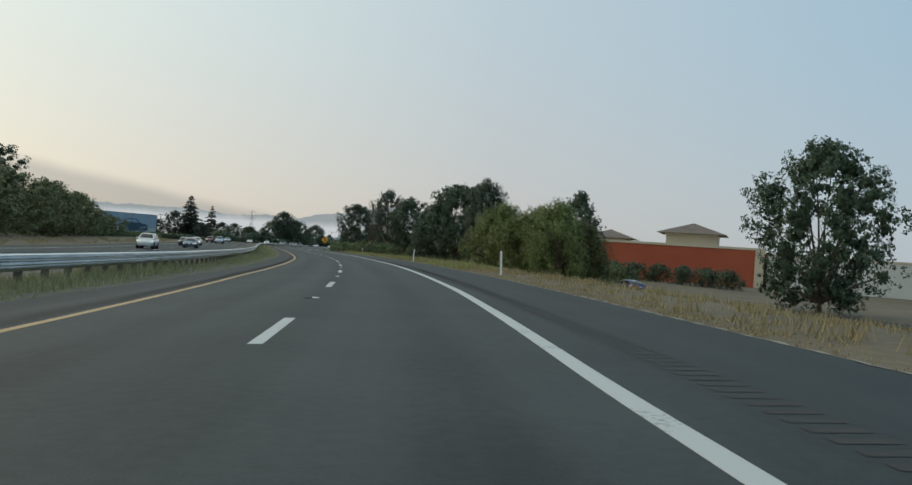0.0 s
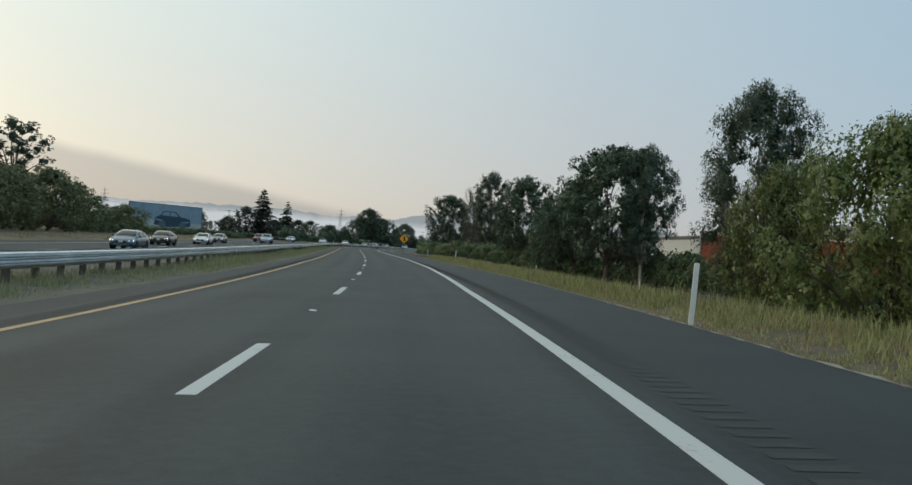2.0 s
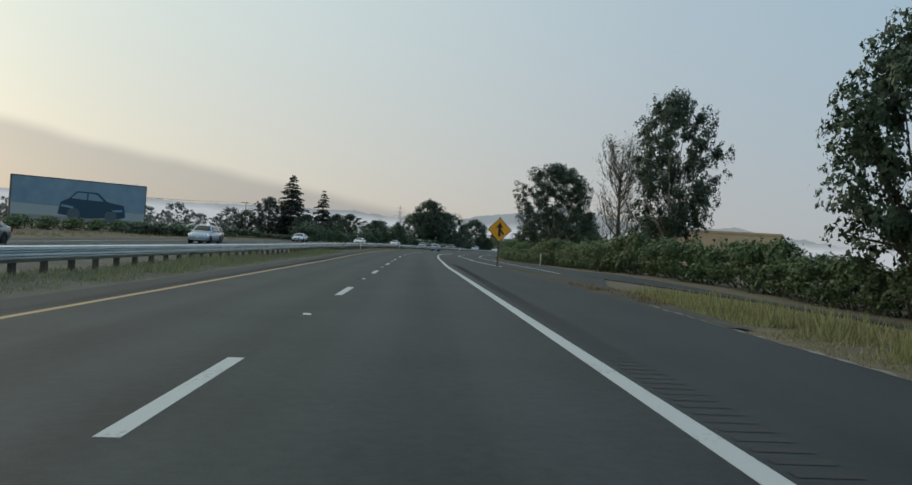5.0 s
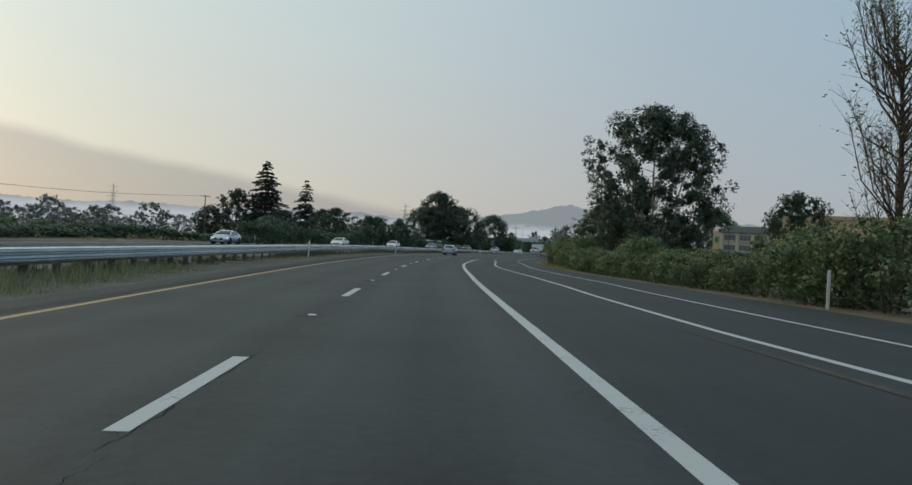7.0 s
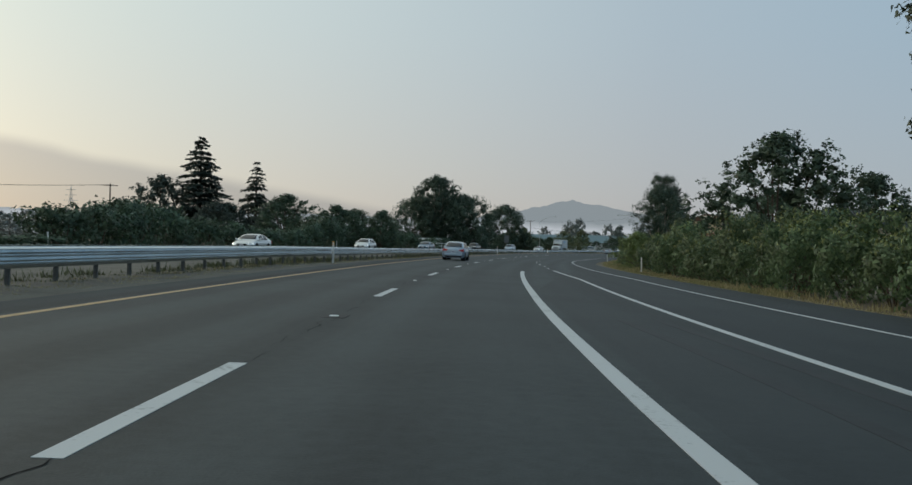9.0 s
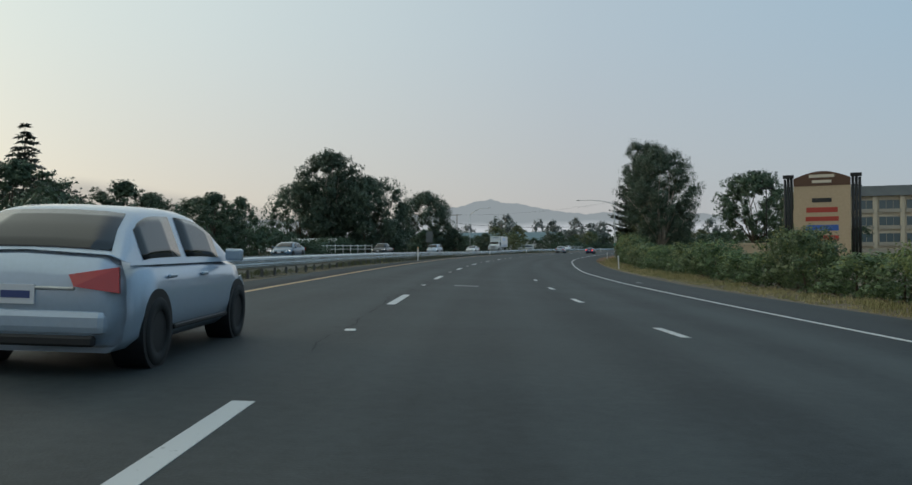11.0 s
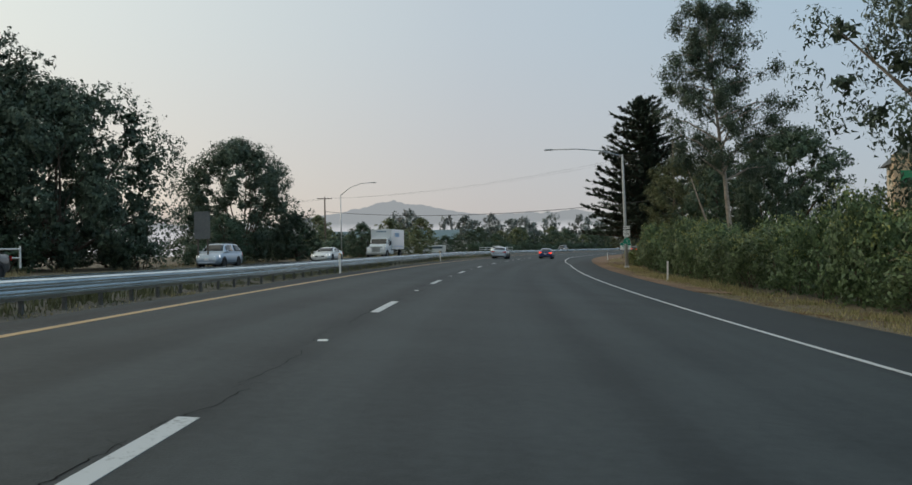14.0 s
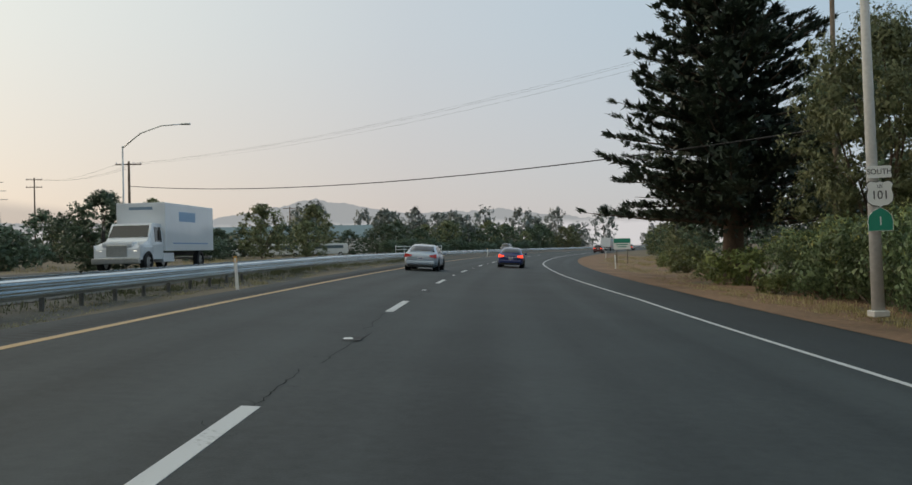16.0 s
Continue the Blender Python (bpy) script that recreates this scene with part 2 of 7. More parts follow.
def worn_paint(name, a, b):
    """Road paint, scuffed and cracked."""
    m, n, l, p = mat(name)
    tc, n1, n2 = n.new("ShaderNodeTexCoord"), n.new("ShaderNodeTexNoise"), n.new("ShaderNodeTexNoise")
    n1.inputs["Scale"].default_value, n1.inputs["Detail"].default_value = 18, 8
    n2.inputs["Scale"].default_value = 1.3
    geo = n.new("ShaderNodeNewGeometry")
    l.new(geo.outputs["Position"], n1.inputs["Vector"]), l.new(geo.outputs["Position"], n2.inputs["Vector"])
    ad = n.new("ShaderNodeMath")
    l.new(n1.outputs["Fac"], ad.inputs[0]), l.new(n2.outputs["Fac"], ad.inputs[1])
    ramp = n.new("ShaderNodeValToRGB")
    ramp.color_ramp.elements[0].position, ramp.color_ramp.elements[1].position = 0.62, 0.86
    ramp.color_ramp.elements[0].color, ramp.color_ramp.elements[1].color = rgb(b), rgb(a)
    l.new(ad.outputs[0], ramp.inputs["Fac"]), l.new(ramp.outputs[0], p.inputs["Base Color"])
    p.inputs["Roughness"].default_value = 0.6
    return m


M_ROAD = asphalt("road_asphalt", (0.0125, 0.0175, 0.0185), (0.0435, 0.0535, 0.0555))
M_SHOULDER = asphalt("shoulder_asphalt", (0.011, 0.0152, 0.0165), (0.030, 0.0365, 0.0385), tracks=False)
M_PAINT = worn_paint("white_road_paint", (0.54, 0.55, 0.55), (0.22, 0.225, 0.22))
M_YELLOW = worn_paint("yellow_road_paint", (0.48, 0.31, 0.145), (0.26, 0.185, 0.105))
M_GROOVE = surface("rumble_groove", (0.03, 0.03, 0.03), (0.05, 0.05, 0.05), 0.9, 20, 2)
M_SOIL = surface("dry_ground", (0.085, 0.07, 0.045), (0.21, 0.165, 0.105), 0.95, 3.0, 0.12, 0.8, coord="Object")
M_GRAVEL = surface("gravel_verge", (0.05, 0.048, 0.038), (0.16, 0.15, 0.125), 0.95, 14, 0.6, 0.8)
M_STRAW = leafy("dry_grass", (0.20, 0.16, 0.08), (0.46, 0.39, 0.22), 0.8, 0.3)
M_VERGE = leafy("yellow_green_grass", (0.15, 0.155, 0.06), (0.40, 0.38, 0.18), 0.75, 0.3)
M_MEDIAN = leafy("pale_dry_grass", (0.21, 0.235, 0.115), (0.43, 0.44, 0.26), 0.8, 0.3)
M_FALLEN = leafy("fallen_leaves", (0.10, 0.06, 0.03), (0.34, 0.22, 0.12), 0.8, 0.1)
M_STEEL = surface("galvanised_steel", (0.46, 0.53, 0.57), (0.66, 0.73, 0.77), 0.24, 7, 0.9, 0.0, metal=1.0)
M_OLDSTEEL = surface("weathered_steel", (0.08, 0.085, 0.085), (0.17, 0.175, 0.17), 0.75, 9, 0.9, 0.1, metal=0.2)
M_POST = surface("weathered_timber", (0.09, 0.075, 0.06), (0.17, 0.145, 0.12), 0.9, 12, 1.2, 0.4, by_object=0.2)
M_BARK = surface("bark", (0.06, 0.045, 0.035), (0.16, 0.12, 0.09), 0.95, 9, 1.0, 0.6)
M_PALEBARK = surface("eucalyptus_bark", (0.20, 0.16, 0.125), (0.48, 0.42, 0.35), 0.85, 5, 0.8, 0.4)
M_LEAF_EUC = leafy("eucalyptus_leaves", (0.06, 0.092, 0.068), (0.13, 0.175, 0.118))
M_LEAF_DARK = leafy("dark_leaves", (0.05, 0.083, 0.056), (0.116, 0.168, 0.1))
# olive leaf colour, lightened to put haze on the trees at left
M_LEAF_OLIVE = leafy("olive_leaves", (0.095, 0.12, 0.058), (0.225, 0.245, 0.125))
# paler tip leaves: sunlight on the hedge tops put into colour
M_LIT_TIP = leafy("sunlit_tips", (0.16, 0.20, 0.06), (0.34, 0.35, 0.13))
M_LEAF_WILLOW = leafy("yellow_green_leaves", (0.085, 0.115, 0.04), (0.21, 0.235, 0.085), by_object=0.35)
M_LEAF_HEDGE = leafy("hedge_leaves", (0.0616, 0.1008, 0.0515), (0.175, 0.2438, 0.1125))
M_LEAF_CONIFER = leafy("conifer_needles", (0.028, 0.044, 0.034), (0.066, 0.088, 0.056))
# haze mixed into the leaf colour of the palest far trees
M_LEAF_HAZE = leafy("hazed_leaves", (0.17, 0.19, 0.18), (0.26, 0.28, 0.262))
# needles and leaves with morning mist painted into their colour
M_LEAF_MIST = leafy("mist_tinted_foliage", (0.05, 0.068, 0.056), (0.105, 0.13, 0.105))
# lighter and greyer leaves: distance haze painted into the far woods
M_LEAF_FARHAZE = leafy("far_hazed_leaves", (0.115, 0.145, 0.135), (0.205, 0.235, 0.215))
M_WHITE_POST = surface("white_plastic", (0.66, 0.66, 0.63), (0.8, 0.8, 0.78), 0.5, 5, 1, 0.02)
M_REFLECT = plain("white_reflector", (0.8, 0.8, 0.78), 0.25)
M_ALU = surface("dull_aluminium", (0.42, 0.44, 0.45), (0.58, 0.6, 0.6), 0.4, 8, 1, 0.03, metal=0.8)
M_CONCRETE = surface("pole_concrete", (0.42, 0.43, 0.43), (0.58, 0.585, 0.58), 0.85, 10, 0.8, 0.2)
M_WOODPOLE = surface("utility_pole_wood", (0.10, 0.075, 0.055), (0.2, 0.155, 0.12), 0.9, 8, 0.6, 0.4)
M_WIRE = plain("cable", (0.05, 0.05, 0.055), 0.6)
M_SIGN_YELLOW = surface("yellow_sign_sheet", (0.94, 0.40, 0.012), (0.98, 0.45, 0.016), 0.45, 3, 0.5, 0.0)
M_SIGN_GREEN = surface("green_sign_sheet", (0.015, 0.23, 0.15), (0.02, 0.28, 0.19), 0.45, 3, 0.5, 0.0)
M_SIGN_WHITE = surface("white_sign_sheet", (0.74, 0.74, 0.72), (0.82, 0.82, 0.8), 0.45, 3, 0.5, 0.0)
M_BLACK = plain("black_sign_ink", (0.012, 0.012, 0.012), 0.5)


# ---- building blocks ----
def link_mesh(name, verts, faces, material, smooth=False, uvs=None):
    me = bpy.data.meshes.new(name)
    me.from_pydata([tuple(v) for v in verts], [], faces)
    if material:
        for one in (material if isinstance(material, (list, tuple)) else [material]):
            me.materials.append(one)
    if smooth:
        me.shade_smooth()
    if uvs is not None:
        layer = me.uv_layers.new(name="plan")
        idx = np.empty(len(me.loops), dtype=np.int32)
        me.loops.foreach_get("vertex_index", idx)
        layer.data.foreach_set("uv", np.asarray(uvs, dtype=np.float32)[idx].ravel())
    return me


def part(name, mesh, parent=None, label="", at=None):
    """Links a mesh as one object, under a thing where one is given."""
    ob = new(name, mesh)
    if parent is not None:
        ob.parent = parent
    if at is not None:
        ob.matrix_basis = at
    if label:
        tagged(ob, label)
    return ob


def bm_mesh(name, bm, material, smooth=False):
    me = bpy.data.meshes.new(name)
    bm.normal_update()
    bm.to_mesh(me)
    bm.free()
    if material:
        me.materials.append(material)
    if smooth:
        me.shade_smooth()
    return me


def box_bm(sx, sy, sz, bevel=0.0, at=(0, 0, 0), bm=None):
    """A box resting on z of at, centred in x and y."""
    own = bmesh.new()
    bmesh.ops.create_cube(own, size=1.0, matrix=Matrix.Translation((at[0], at[1], at[2] + sz / 2)) @ Matrix.Diagonal((sx, sy, sz, 1)))
    if bevel:
        bmesh.ops.bevel(own, geom=list(own.edges), offset=bevel, segments=1 if bevel < 0.025 else 2, affect="EDGES", profile=0.6)
    if bm is None:
        return own
    tmp = bpy.data.meshes.new("tmp")
    own.to_mesh(tmp)
    own.free()
    bm.from_mesh(tmp)
    bpy.data.meshes.remove(tmp)
    return bm


def tube(points, radii, sides=8, verts=None, faces=None, cap=True):
    """Tapered tube through points; adds to the lists and returns them."""
    verts, faces = [] if verts is None else verts, [] if faces is None else faces
    pts = [Vector(p) for p in points]
    start = len(verts)
    for i, p in enumerate(pts):
        d = (pts[min(i + 1, len(pts) - 1)] - pts[max(i - 1, 0)]).normalized()
        u = d.orthogonal().normalized() if abs(d.z) > 0.95 else d.cross(Vector((0, 0, 1))).normalized()
        v = d.cross(u)
        for s in range(sides):
            a = 2 * math.pi * s / sides
            verts.append(p + (u * math.cos(a) + v * math.sin(a)) * radii[i])
    for i in range(len(pts) - 1):
        for s in range(sides):
            a, b = start + i * sides + s, start + i * sides + (s + 1) % sides
            faces.append((a, b, b + sides, a + sides))
    if cap:
        faces.append(tuple(range(start + sides - 1, start - 1, -1)))
        e = start + (len(pts) - 1) * sides
        faces.append(tuple(range(e, e + sides)))
    return verts, faces


def sweep(name, profile, ks, material, closed=True, smooth=False, lat_of=None, uv=False):
    """Carries a profile of (across, up) points along the road; lat_of(k) moves it sideways."""
    n, verts, faces, uvs = len(profile), [], [], []
    for k in ks:
        off = lat_of(k) if lat_of else 0.0
        for a, z in profile:
            verts.append(spot(k, off + a, z))
            uvs.append((off + a, k * CYCLE))
    m = n if closed else n - 1
    for i in range(len(ks) - 1):
        for s in range(m):
            a, b = i * n + s, i * n + (s + 1) % n
            faces.append((a, b, b + n, a + n))
    if closed:
        faces.append(tuple(range(n - 1, -1, -1)))
        faces.append(tuple(range((len(ks) - 1) * n, len(ks) * n)))
    return link_mesh(name, verts, faces, material, smooth, uvs if uv else None)

# ---- ground, road and markings ----
def lerp_table(*rows):
    xs, ys = zip(*rows)
    return lambda k: float(np.interp(k, xs, ys))


right_edge = lerp_table((-12, 5.8), (1, 6.45), (4, 6.75), (6, 7.0), (7, 6.9), (8.5, 6.6), (11, 7.5), (11.8, 9.5), (12.6, 12.2), (13.6, 12.6), (16, 13.0), (18, 12.6), (21, 11.6), (24, 10.0), (28, 10.8), (32, 10.0), (34, 9.5), (37, 8.0), (40, 7.0), (90, 6.8))
LEFT_EDGE = -5.3
white_gore = lerp_table((10, 7.4), (13, 6.9), (14.4, 6.3))
gore_width = lerp_table((10, 0.0), (10.4, 0.4), (11.5, 1.6), (12.6, 1.2), (13.4, 0.45), (14.4, 0.05))
rail_lat = lerp_table((-12, -7.4), (2, -7.9), (5, -8.6), (9, -9.0), (13, -8.6), (17, -7.8), (21, -6.9), (24, -6.9), (27, -7.3), (31, -8.2), (90, -8.2))
far_near = lerp_table((-12, -11.5), (18, -12.5), (27, -9.6), (90, -9.6))      # near edge of the other carriageway
far_far = lerp_table((-12, -26), (18, -27), (27, -21.5), (90, -21.0))

ROAD_KS = np.arange(-8, 80.01, 0.25)


def pavement_mesh(name, material, left, right, lift=0.0, cols=6, ks=ROAD_KS):
    verts, faces, uvs = [], [], []
    for k in ks:
        a, b = left(k), right(k)
        for j in range(cols + 1):
            lat = a + (b - a) * j / cols
            verts.append(spot(k, lat, lift)), uvs.append((lat, k * CYCLE))
    for i in range(len(ks) - 1):
        for j in range(cols):
            a = i * (cols + 1) + j
            faces.append((a, a + 1, a + cols + 2, a + cols + 1))
    return link_mesh(name, verts, faces, material, False, uvs)


def ground_sheet():
    """One sheet: fine cells near the road, ever wider ones out to the horizon."""
    def axis(lo, hi, step, far):
        core = list(np.arange(lo, hi + 0.1, step))
        out, d, left, right = [], step, [], []
        a = lo
        while a > -far:
            d *= 1.35
            a -= d
            left.append(a)
        d, a = step, hi
        while a < far:
            d *= 1.35
            a += d
            right.append(a)
        return np.array(left[::-1] + core + right)
    xs, ys = axis(-130, 60, 2.5, 4800), axis(-60, 640, 3.0, 4800)
    X, Y = np.meshgrid(xs, ys)
    k, lat = plan_of(X.ravel(), Y.ravel())
    inside = (k > -11.5) & (k < 89)
    z = np.where(abs(lat) < 400, tilt(k) * np.clip(lat, LEFT_REACH, RIGHT_REACH) - np.where(inside, fall(k, lat), 0), 0.0)
    re = np.interp(k, ROAD_KS, [right_edge(q) for q in ROAD_KS])
    fn = np.interp(k, ROAD_KS, [far_near(q) for q in ROAD_KS])
    ff = np.interp(k, ROAD_KS, [far_far(q) for q in ROAD_KS])
    flat = ((lat > LEFT_EDGE - 8) & (lat < re + 2.5)) | ((lat < fn + 4) & (lat > ff - 3))
    bumps = 0.05 * np.sin(X.ravel() * 0.9 + np.sin(Y.ravel() * 0.31)) * np.sin(Y.ravel() * 0.73)
    z = np.where(flat & inside, z - 0.04, z - 0.02 + bumps)
    nx = len(xs)
    faces = [(j * nx + i, j * nx + i + 1, (j + 1) * nx + i + 1, (j + 1) * nx + i) for j in range(len(ys) - 1) for i in range(nx - 1)]
    return link_mesh("ground", np.c_[X.ravel(), Y.ravel(), z], faces, M_SOIL, True)


ground = tagged(part("ground", ground_sheet()), "dry bare soil with straw-coloured patches beside the highway", "ground", kind="structure")
road = tagged(part("road", pavement_mesh("road", M_ROAD, lambda k: -4.3, lambda k: 3.9 if k < 19.2 else 7.4 if k > 21.5 else 3.9 + (k - 19.2) / 2.3 * 3.5)),
              "worn grey asphalt of a divided highway with faint wheel tracks", "road", kind="structure")
shoulder_left = tagged(part("shoulder_left", pavement_mesh("shoulder_left", M_SHOULDER, lambda k: LEFT_EDGE, lambda k: -4.3, 0.0, 2)),
                       "dark asphalt shoulder beside the yellow line", "road shoulder", kind="structure")
shoulder_right = tagged(part("shoulder_right", pavement_mesh("shoulder_right", M_SHOULDER, lambda k: 3.9 if k < 19.2 else 7.4 if k > 21.5 else 3.9 + (k - 19.2) / 2.3 * 3.5, right_edge, 0.0, 4)),
                        "dark asphalt shoulder and merging lane beside the edge line", "road shoulder", kind="structure")
road_opposite = tagged(part("road_opposite", pavement_mesh("road_opposite", M_ROAD, far_far, far_near, 0.01, 6)),
                       "grey asphalt of the oncoming carriageway", "road", kind="structure")
# the slip road that comes in from the right behind the hedge
RAMP = [(40, 40, 0), (30, 70, 0), (18, 97, 0), (10.5, 118, 0), (0.5, 139, 0), (-7.5, 153, 0), (-14, 167, 0), (-23, 183, 0), (-33.5, 203, 0)]


def ramp_mesh():
    verts, faces, uvs = [], [], []
    knots = [Vector(p) for p in RAMP]
    pts = [a.lerp(b, j / 9) for a, b in zip(knots, knots[1:]) for j in range(9)] + knots[-1:]
    for i, p in enumerate(pts):
        d = (pts[min(i + 1, len(pts) - 1)] - pts[max(0, i - 1)])
        d.z = 0
        r = Vector((d.y, -d.x, 0)).normalized()
        lift = 0.1 * min(1.0, (len(pts) - 1 - i) / 12) - 0.04
        for a, drop in ((-2.6, -0.35), (-2.6, 0.0), (2.6, 0.0), (2.6, -0.35)):
            q = p + r * a
            verts.append((q.x, q.y, ground_z(q.x, q.y) + lift + drop)), uvs.append((a, i * 4.0))
    for i in range(len(pts) - 1):
        faces += [(4 * i + j, 4 * i + j + 1, 4 * i + j + 5, 4 * i + j + 4) for j in range(3)]
    return link_mesh("ramp", verts, faces, M_SHOULDER, False, uvs)


ramp = tagged(part("ramp", ramp_mesh()), "asphalt slip road joining the highway", "road", kind="structure")
M_DIRT = surface("gore_dirt", (0.03, 0.028, 0.023), (0.10, 0.088, 0.07), 0.95, 8, 0.8, 0.6)
gore = tagged(part("gore", pavement_mesh("gore", M_DIRT, lambda k: white_gore(k), lambda k: white_gore(k) + gore_width(k), 0.006, 3, np.arange(10.4, 14.41, 0.1))),
              "dark dirt and litter between highway and slip road", "verge", kind="structure")
verge_left = tagged(part("verge_left", pavement_mesh("verge_left", M_GRAVEL, lambda k: far_near(k) + 0.02, lambda k: LEFT_EDGE - 0.02, -0.015, 5)),
                    "grey gravel median strip with weeds under the guardrail", "verge", kind="structure")


def stripe(name, lat_of, k0, k1, width, material, parent, step=0.1, lift=0.004):
    ks = np.arange(k0, k1 + 1e-6, step if k1 - k0 > 2 * step else (k1 - k0) / 2)
    prof = [(-width / 2, 0.0), (-width / 2, lift), (width / 2, lift), (width / 2, 0.0)]
    return part(name, sweep(name, prof, ks, material, lat_of=lat_of), parent)


yellow_lat = lerp_table((-8, -3.1), (-0.2, -3.12), (0.6, -3.35), (1.4, -3.6), (4.2, -3.5), (7, -3.85), (13, -3.9), (16.4, -4.15), (20, -3.9), (23.5, -3.65), (27, -3.88), (30.5, -3.9), (32.2, -3.78), (33.8, -3.7), (90, -3.8))
white_lat = lerp_table((-8, 3.2), (-0.45, 3.23), (0, 3.38), (0.65, 3.55), (2.75, 3.66), (5, 3.62), (7, 3.95), (9, 3.95), (12.85, 3.55), (15, 3.69), (16.2, 3.74), (17.9, 3.58), (18.5, 3.61), (19.2, 3.7), (20.7, 3.75))
edge_line = tagged(stripe("yellow_edge_line", yellow_lat, -8, 78, 0.15, M_YELLOW, None, 0.25), "solid yellow line along the median side", "road marking", kind="structure")
white_line = tagged(stripe("white_edge_line", white_lat, -8, 20.7, 0.2, M_PAINT, None), "solid white edge line, scuffed along its rim", "road marking", kind="structure")
gore_line = tagged(stripe("gore_line", lerp_table((12.6, 7.5), (13.5, 7.43), (14.36, 6.98), (15.1, 6.97), (15.6, 7.1), (16.4, 7.05), (18, 6.27), (18.7, 6.25), (20.1, 6.3), (21.1, 5.6)), 12.6, 21.1, 0.15, M_PAINT, None), "thin white line on the left of the merging lane", "road marking", kind="structure")
outer_line = tagged(stripe("outer_edge_line", lerp_table((12.6, 9.6), (14, 9.5), (15.4, 9.75), (16.2, 10.1), (18.5, 9.5), (20.4, 9.4), (22, 8.3), (24, 7.4), (25.2, 7.28), (26, 7.55), (27.4, 7.8), (30, 7.45), (32.3, 7.15), (33.4, 6.85), (34.8, 5.75), (37, 4.4), (40, 3.9), (90, 3.8)), 12.6, 78, 0.12, M_PAINT, None),
                    "thin solid white edge line beside the shoulder", "road marking", kind="structure")
far_white = tagged(stripe("far_edge_line", lambda k: far_far(k) + 3.0, -8, 70, 0.12, M_PAINT, None, 0.25, 0.016), "white edge line of the oncoming carriageway", "road marking", kind="structure")
far_yellow = tagged(stripe("far_yellow_line", lambda k: far_near(k) - 1.5, -8, 70, 0.12, M_YELLOW, None, 0.25, 0.016), "yellow line of the oncoming carriageway", "road marking", kind="structure")
broken_line = tagged(new("broken_line"), "broken white line between the two lanes", "road marking", kind="structure")
for i in range(-2, 60):
    stripe("dash", lambda k: 0.0, i - 0.25, i, 0.17, M_PAINT, broken_line, 0.05)
merge_line = tagged(new("merge_line"), "short broken white line where the merging lane ends", "road marking", kind="structure")
merge_lat = lerp_table((21.2, 5.5), (22, 5.1), (22.5, 4.6), (23, 4.12), (23.5, 3.97), (24, 3.83), (25, 3.7))
for k0 in (21.55, 22.05, 22.55, 23.09, 23.54, 24.05):
    stripe("dash", merge_lat, k0 - 0.14, k0, 0.14, M_PAINT, merge_line, 0.05)
far_broken = tagged(new("far_broken_line"), "broken white line of the oncoming carriageway", "road marking", kind="structure")
for i in range(-2, 45):
    stripe("dash", lambda k: (far_near(k) - 1.5 + far_far(k) + 3.0) / 2, i - 0.25, i, 0.15, M_PAINT, far_broken, 0.05, 0.016)


# rumble strips: rows of shallow cross grooves
def rumble(name, lat_of, k0, k1, width):
    verts, faces = [], []
    for q in np.arange(k0, k1, 0.305 / CYCLE):
        a, lat0 = len(verts), lat_of(q)
        for lat, dk in ((lat0, 0), (lat0 + width, 0), (lat0 + width, 0.15 / CYCLE), (lat0, 0.15 / CYCLE)):
            verts.append(spot(q + dk, lat, 0.0035))
        faces.append((a, a + 1, a + 2, a + 3))
    return link_mesh(name, verts, faces, M_GROOVE)


tagged(part("rumble_strip_right", rumble("rumble_strip_right", lambda k: 4.05, -3, 13.4, 0.4)), "row of dark milled grooves outside the edge line", "rumble strip", kind="structure")
tagged(part("rumble_strip_left", rumble("rumble_strip_left", lambda k: yellow_lat(k) - 0.62, -3, 36, 0.4)), "row of dark milled grooves outside the yellow line", "rumble strip", kind="structure")

# sealed cracks along the lane joint
M_TAR = plain("open_crack", (0.014, 0.015, 0.016), 0.95)
M_TAR.node_tree.nodes["Principled BSDF"].inputs["Specular IOR Level"].default_value = 0.05


def crack(k0, k1, lat, seed):
    """A ragged crack that widens and narrows, with short side cracks and crumbled spots."""
    rnd = random.Random(seed)
    verts, faces = [], []

    def ribbon(q, l, along, across, n, wide):
        a = len(verts)
        for i in range(n):
            w = rnd.uniform(0.25, 1.0) * wide * (1 - 0.7 * abs(2 * i / max(1, n - 1) - 1) ** 4)
            verts.extend([spot(q, l - w, 0.003), spot(q, l + w, 0.003)])
            q += along * rnd.uniform(0.5, 1.5)
            l += across + rnd.uniform(-0.03, 0.03)
        faces.extend((a + 2 * i, a + 2 * i + 1, a + 2 * i + 3, a + 2 * i + 2) for i in range(n - 1))

    q = k0
    while q < k1:
        n = rnd.randint(14, 40)
        ribbon(q, lat + rnd.uniform(-0.07, 0.07), 0.006, 0.0, n, rnd.uniform(0.003, 0.011))
        for _ in range(3):
            ribbon(q + rnd.uniform(0, n * 0.006), lat + rnd.uniform(-0.1, 0.1), 0.003, rnd.choice((-1, 1)) * 0.03, rnd.randint(4, 8), 0.004)
        q += n * 0.006 * rnd.uniform(0.8, 1.25)
    return link_mesh("crack", verts, faces, M_TAR)


cracks = tagged(new("road_cracks"), "dark sealed cracks along the lane joint", "crack", kind="structure")
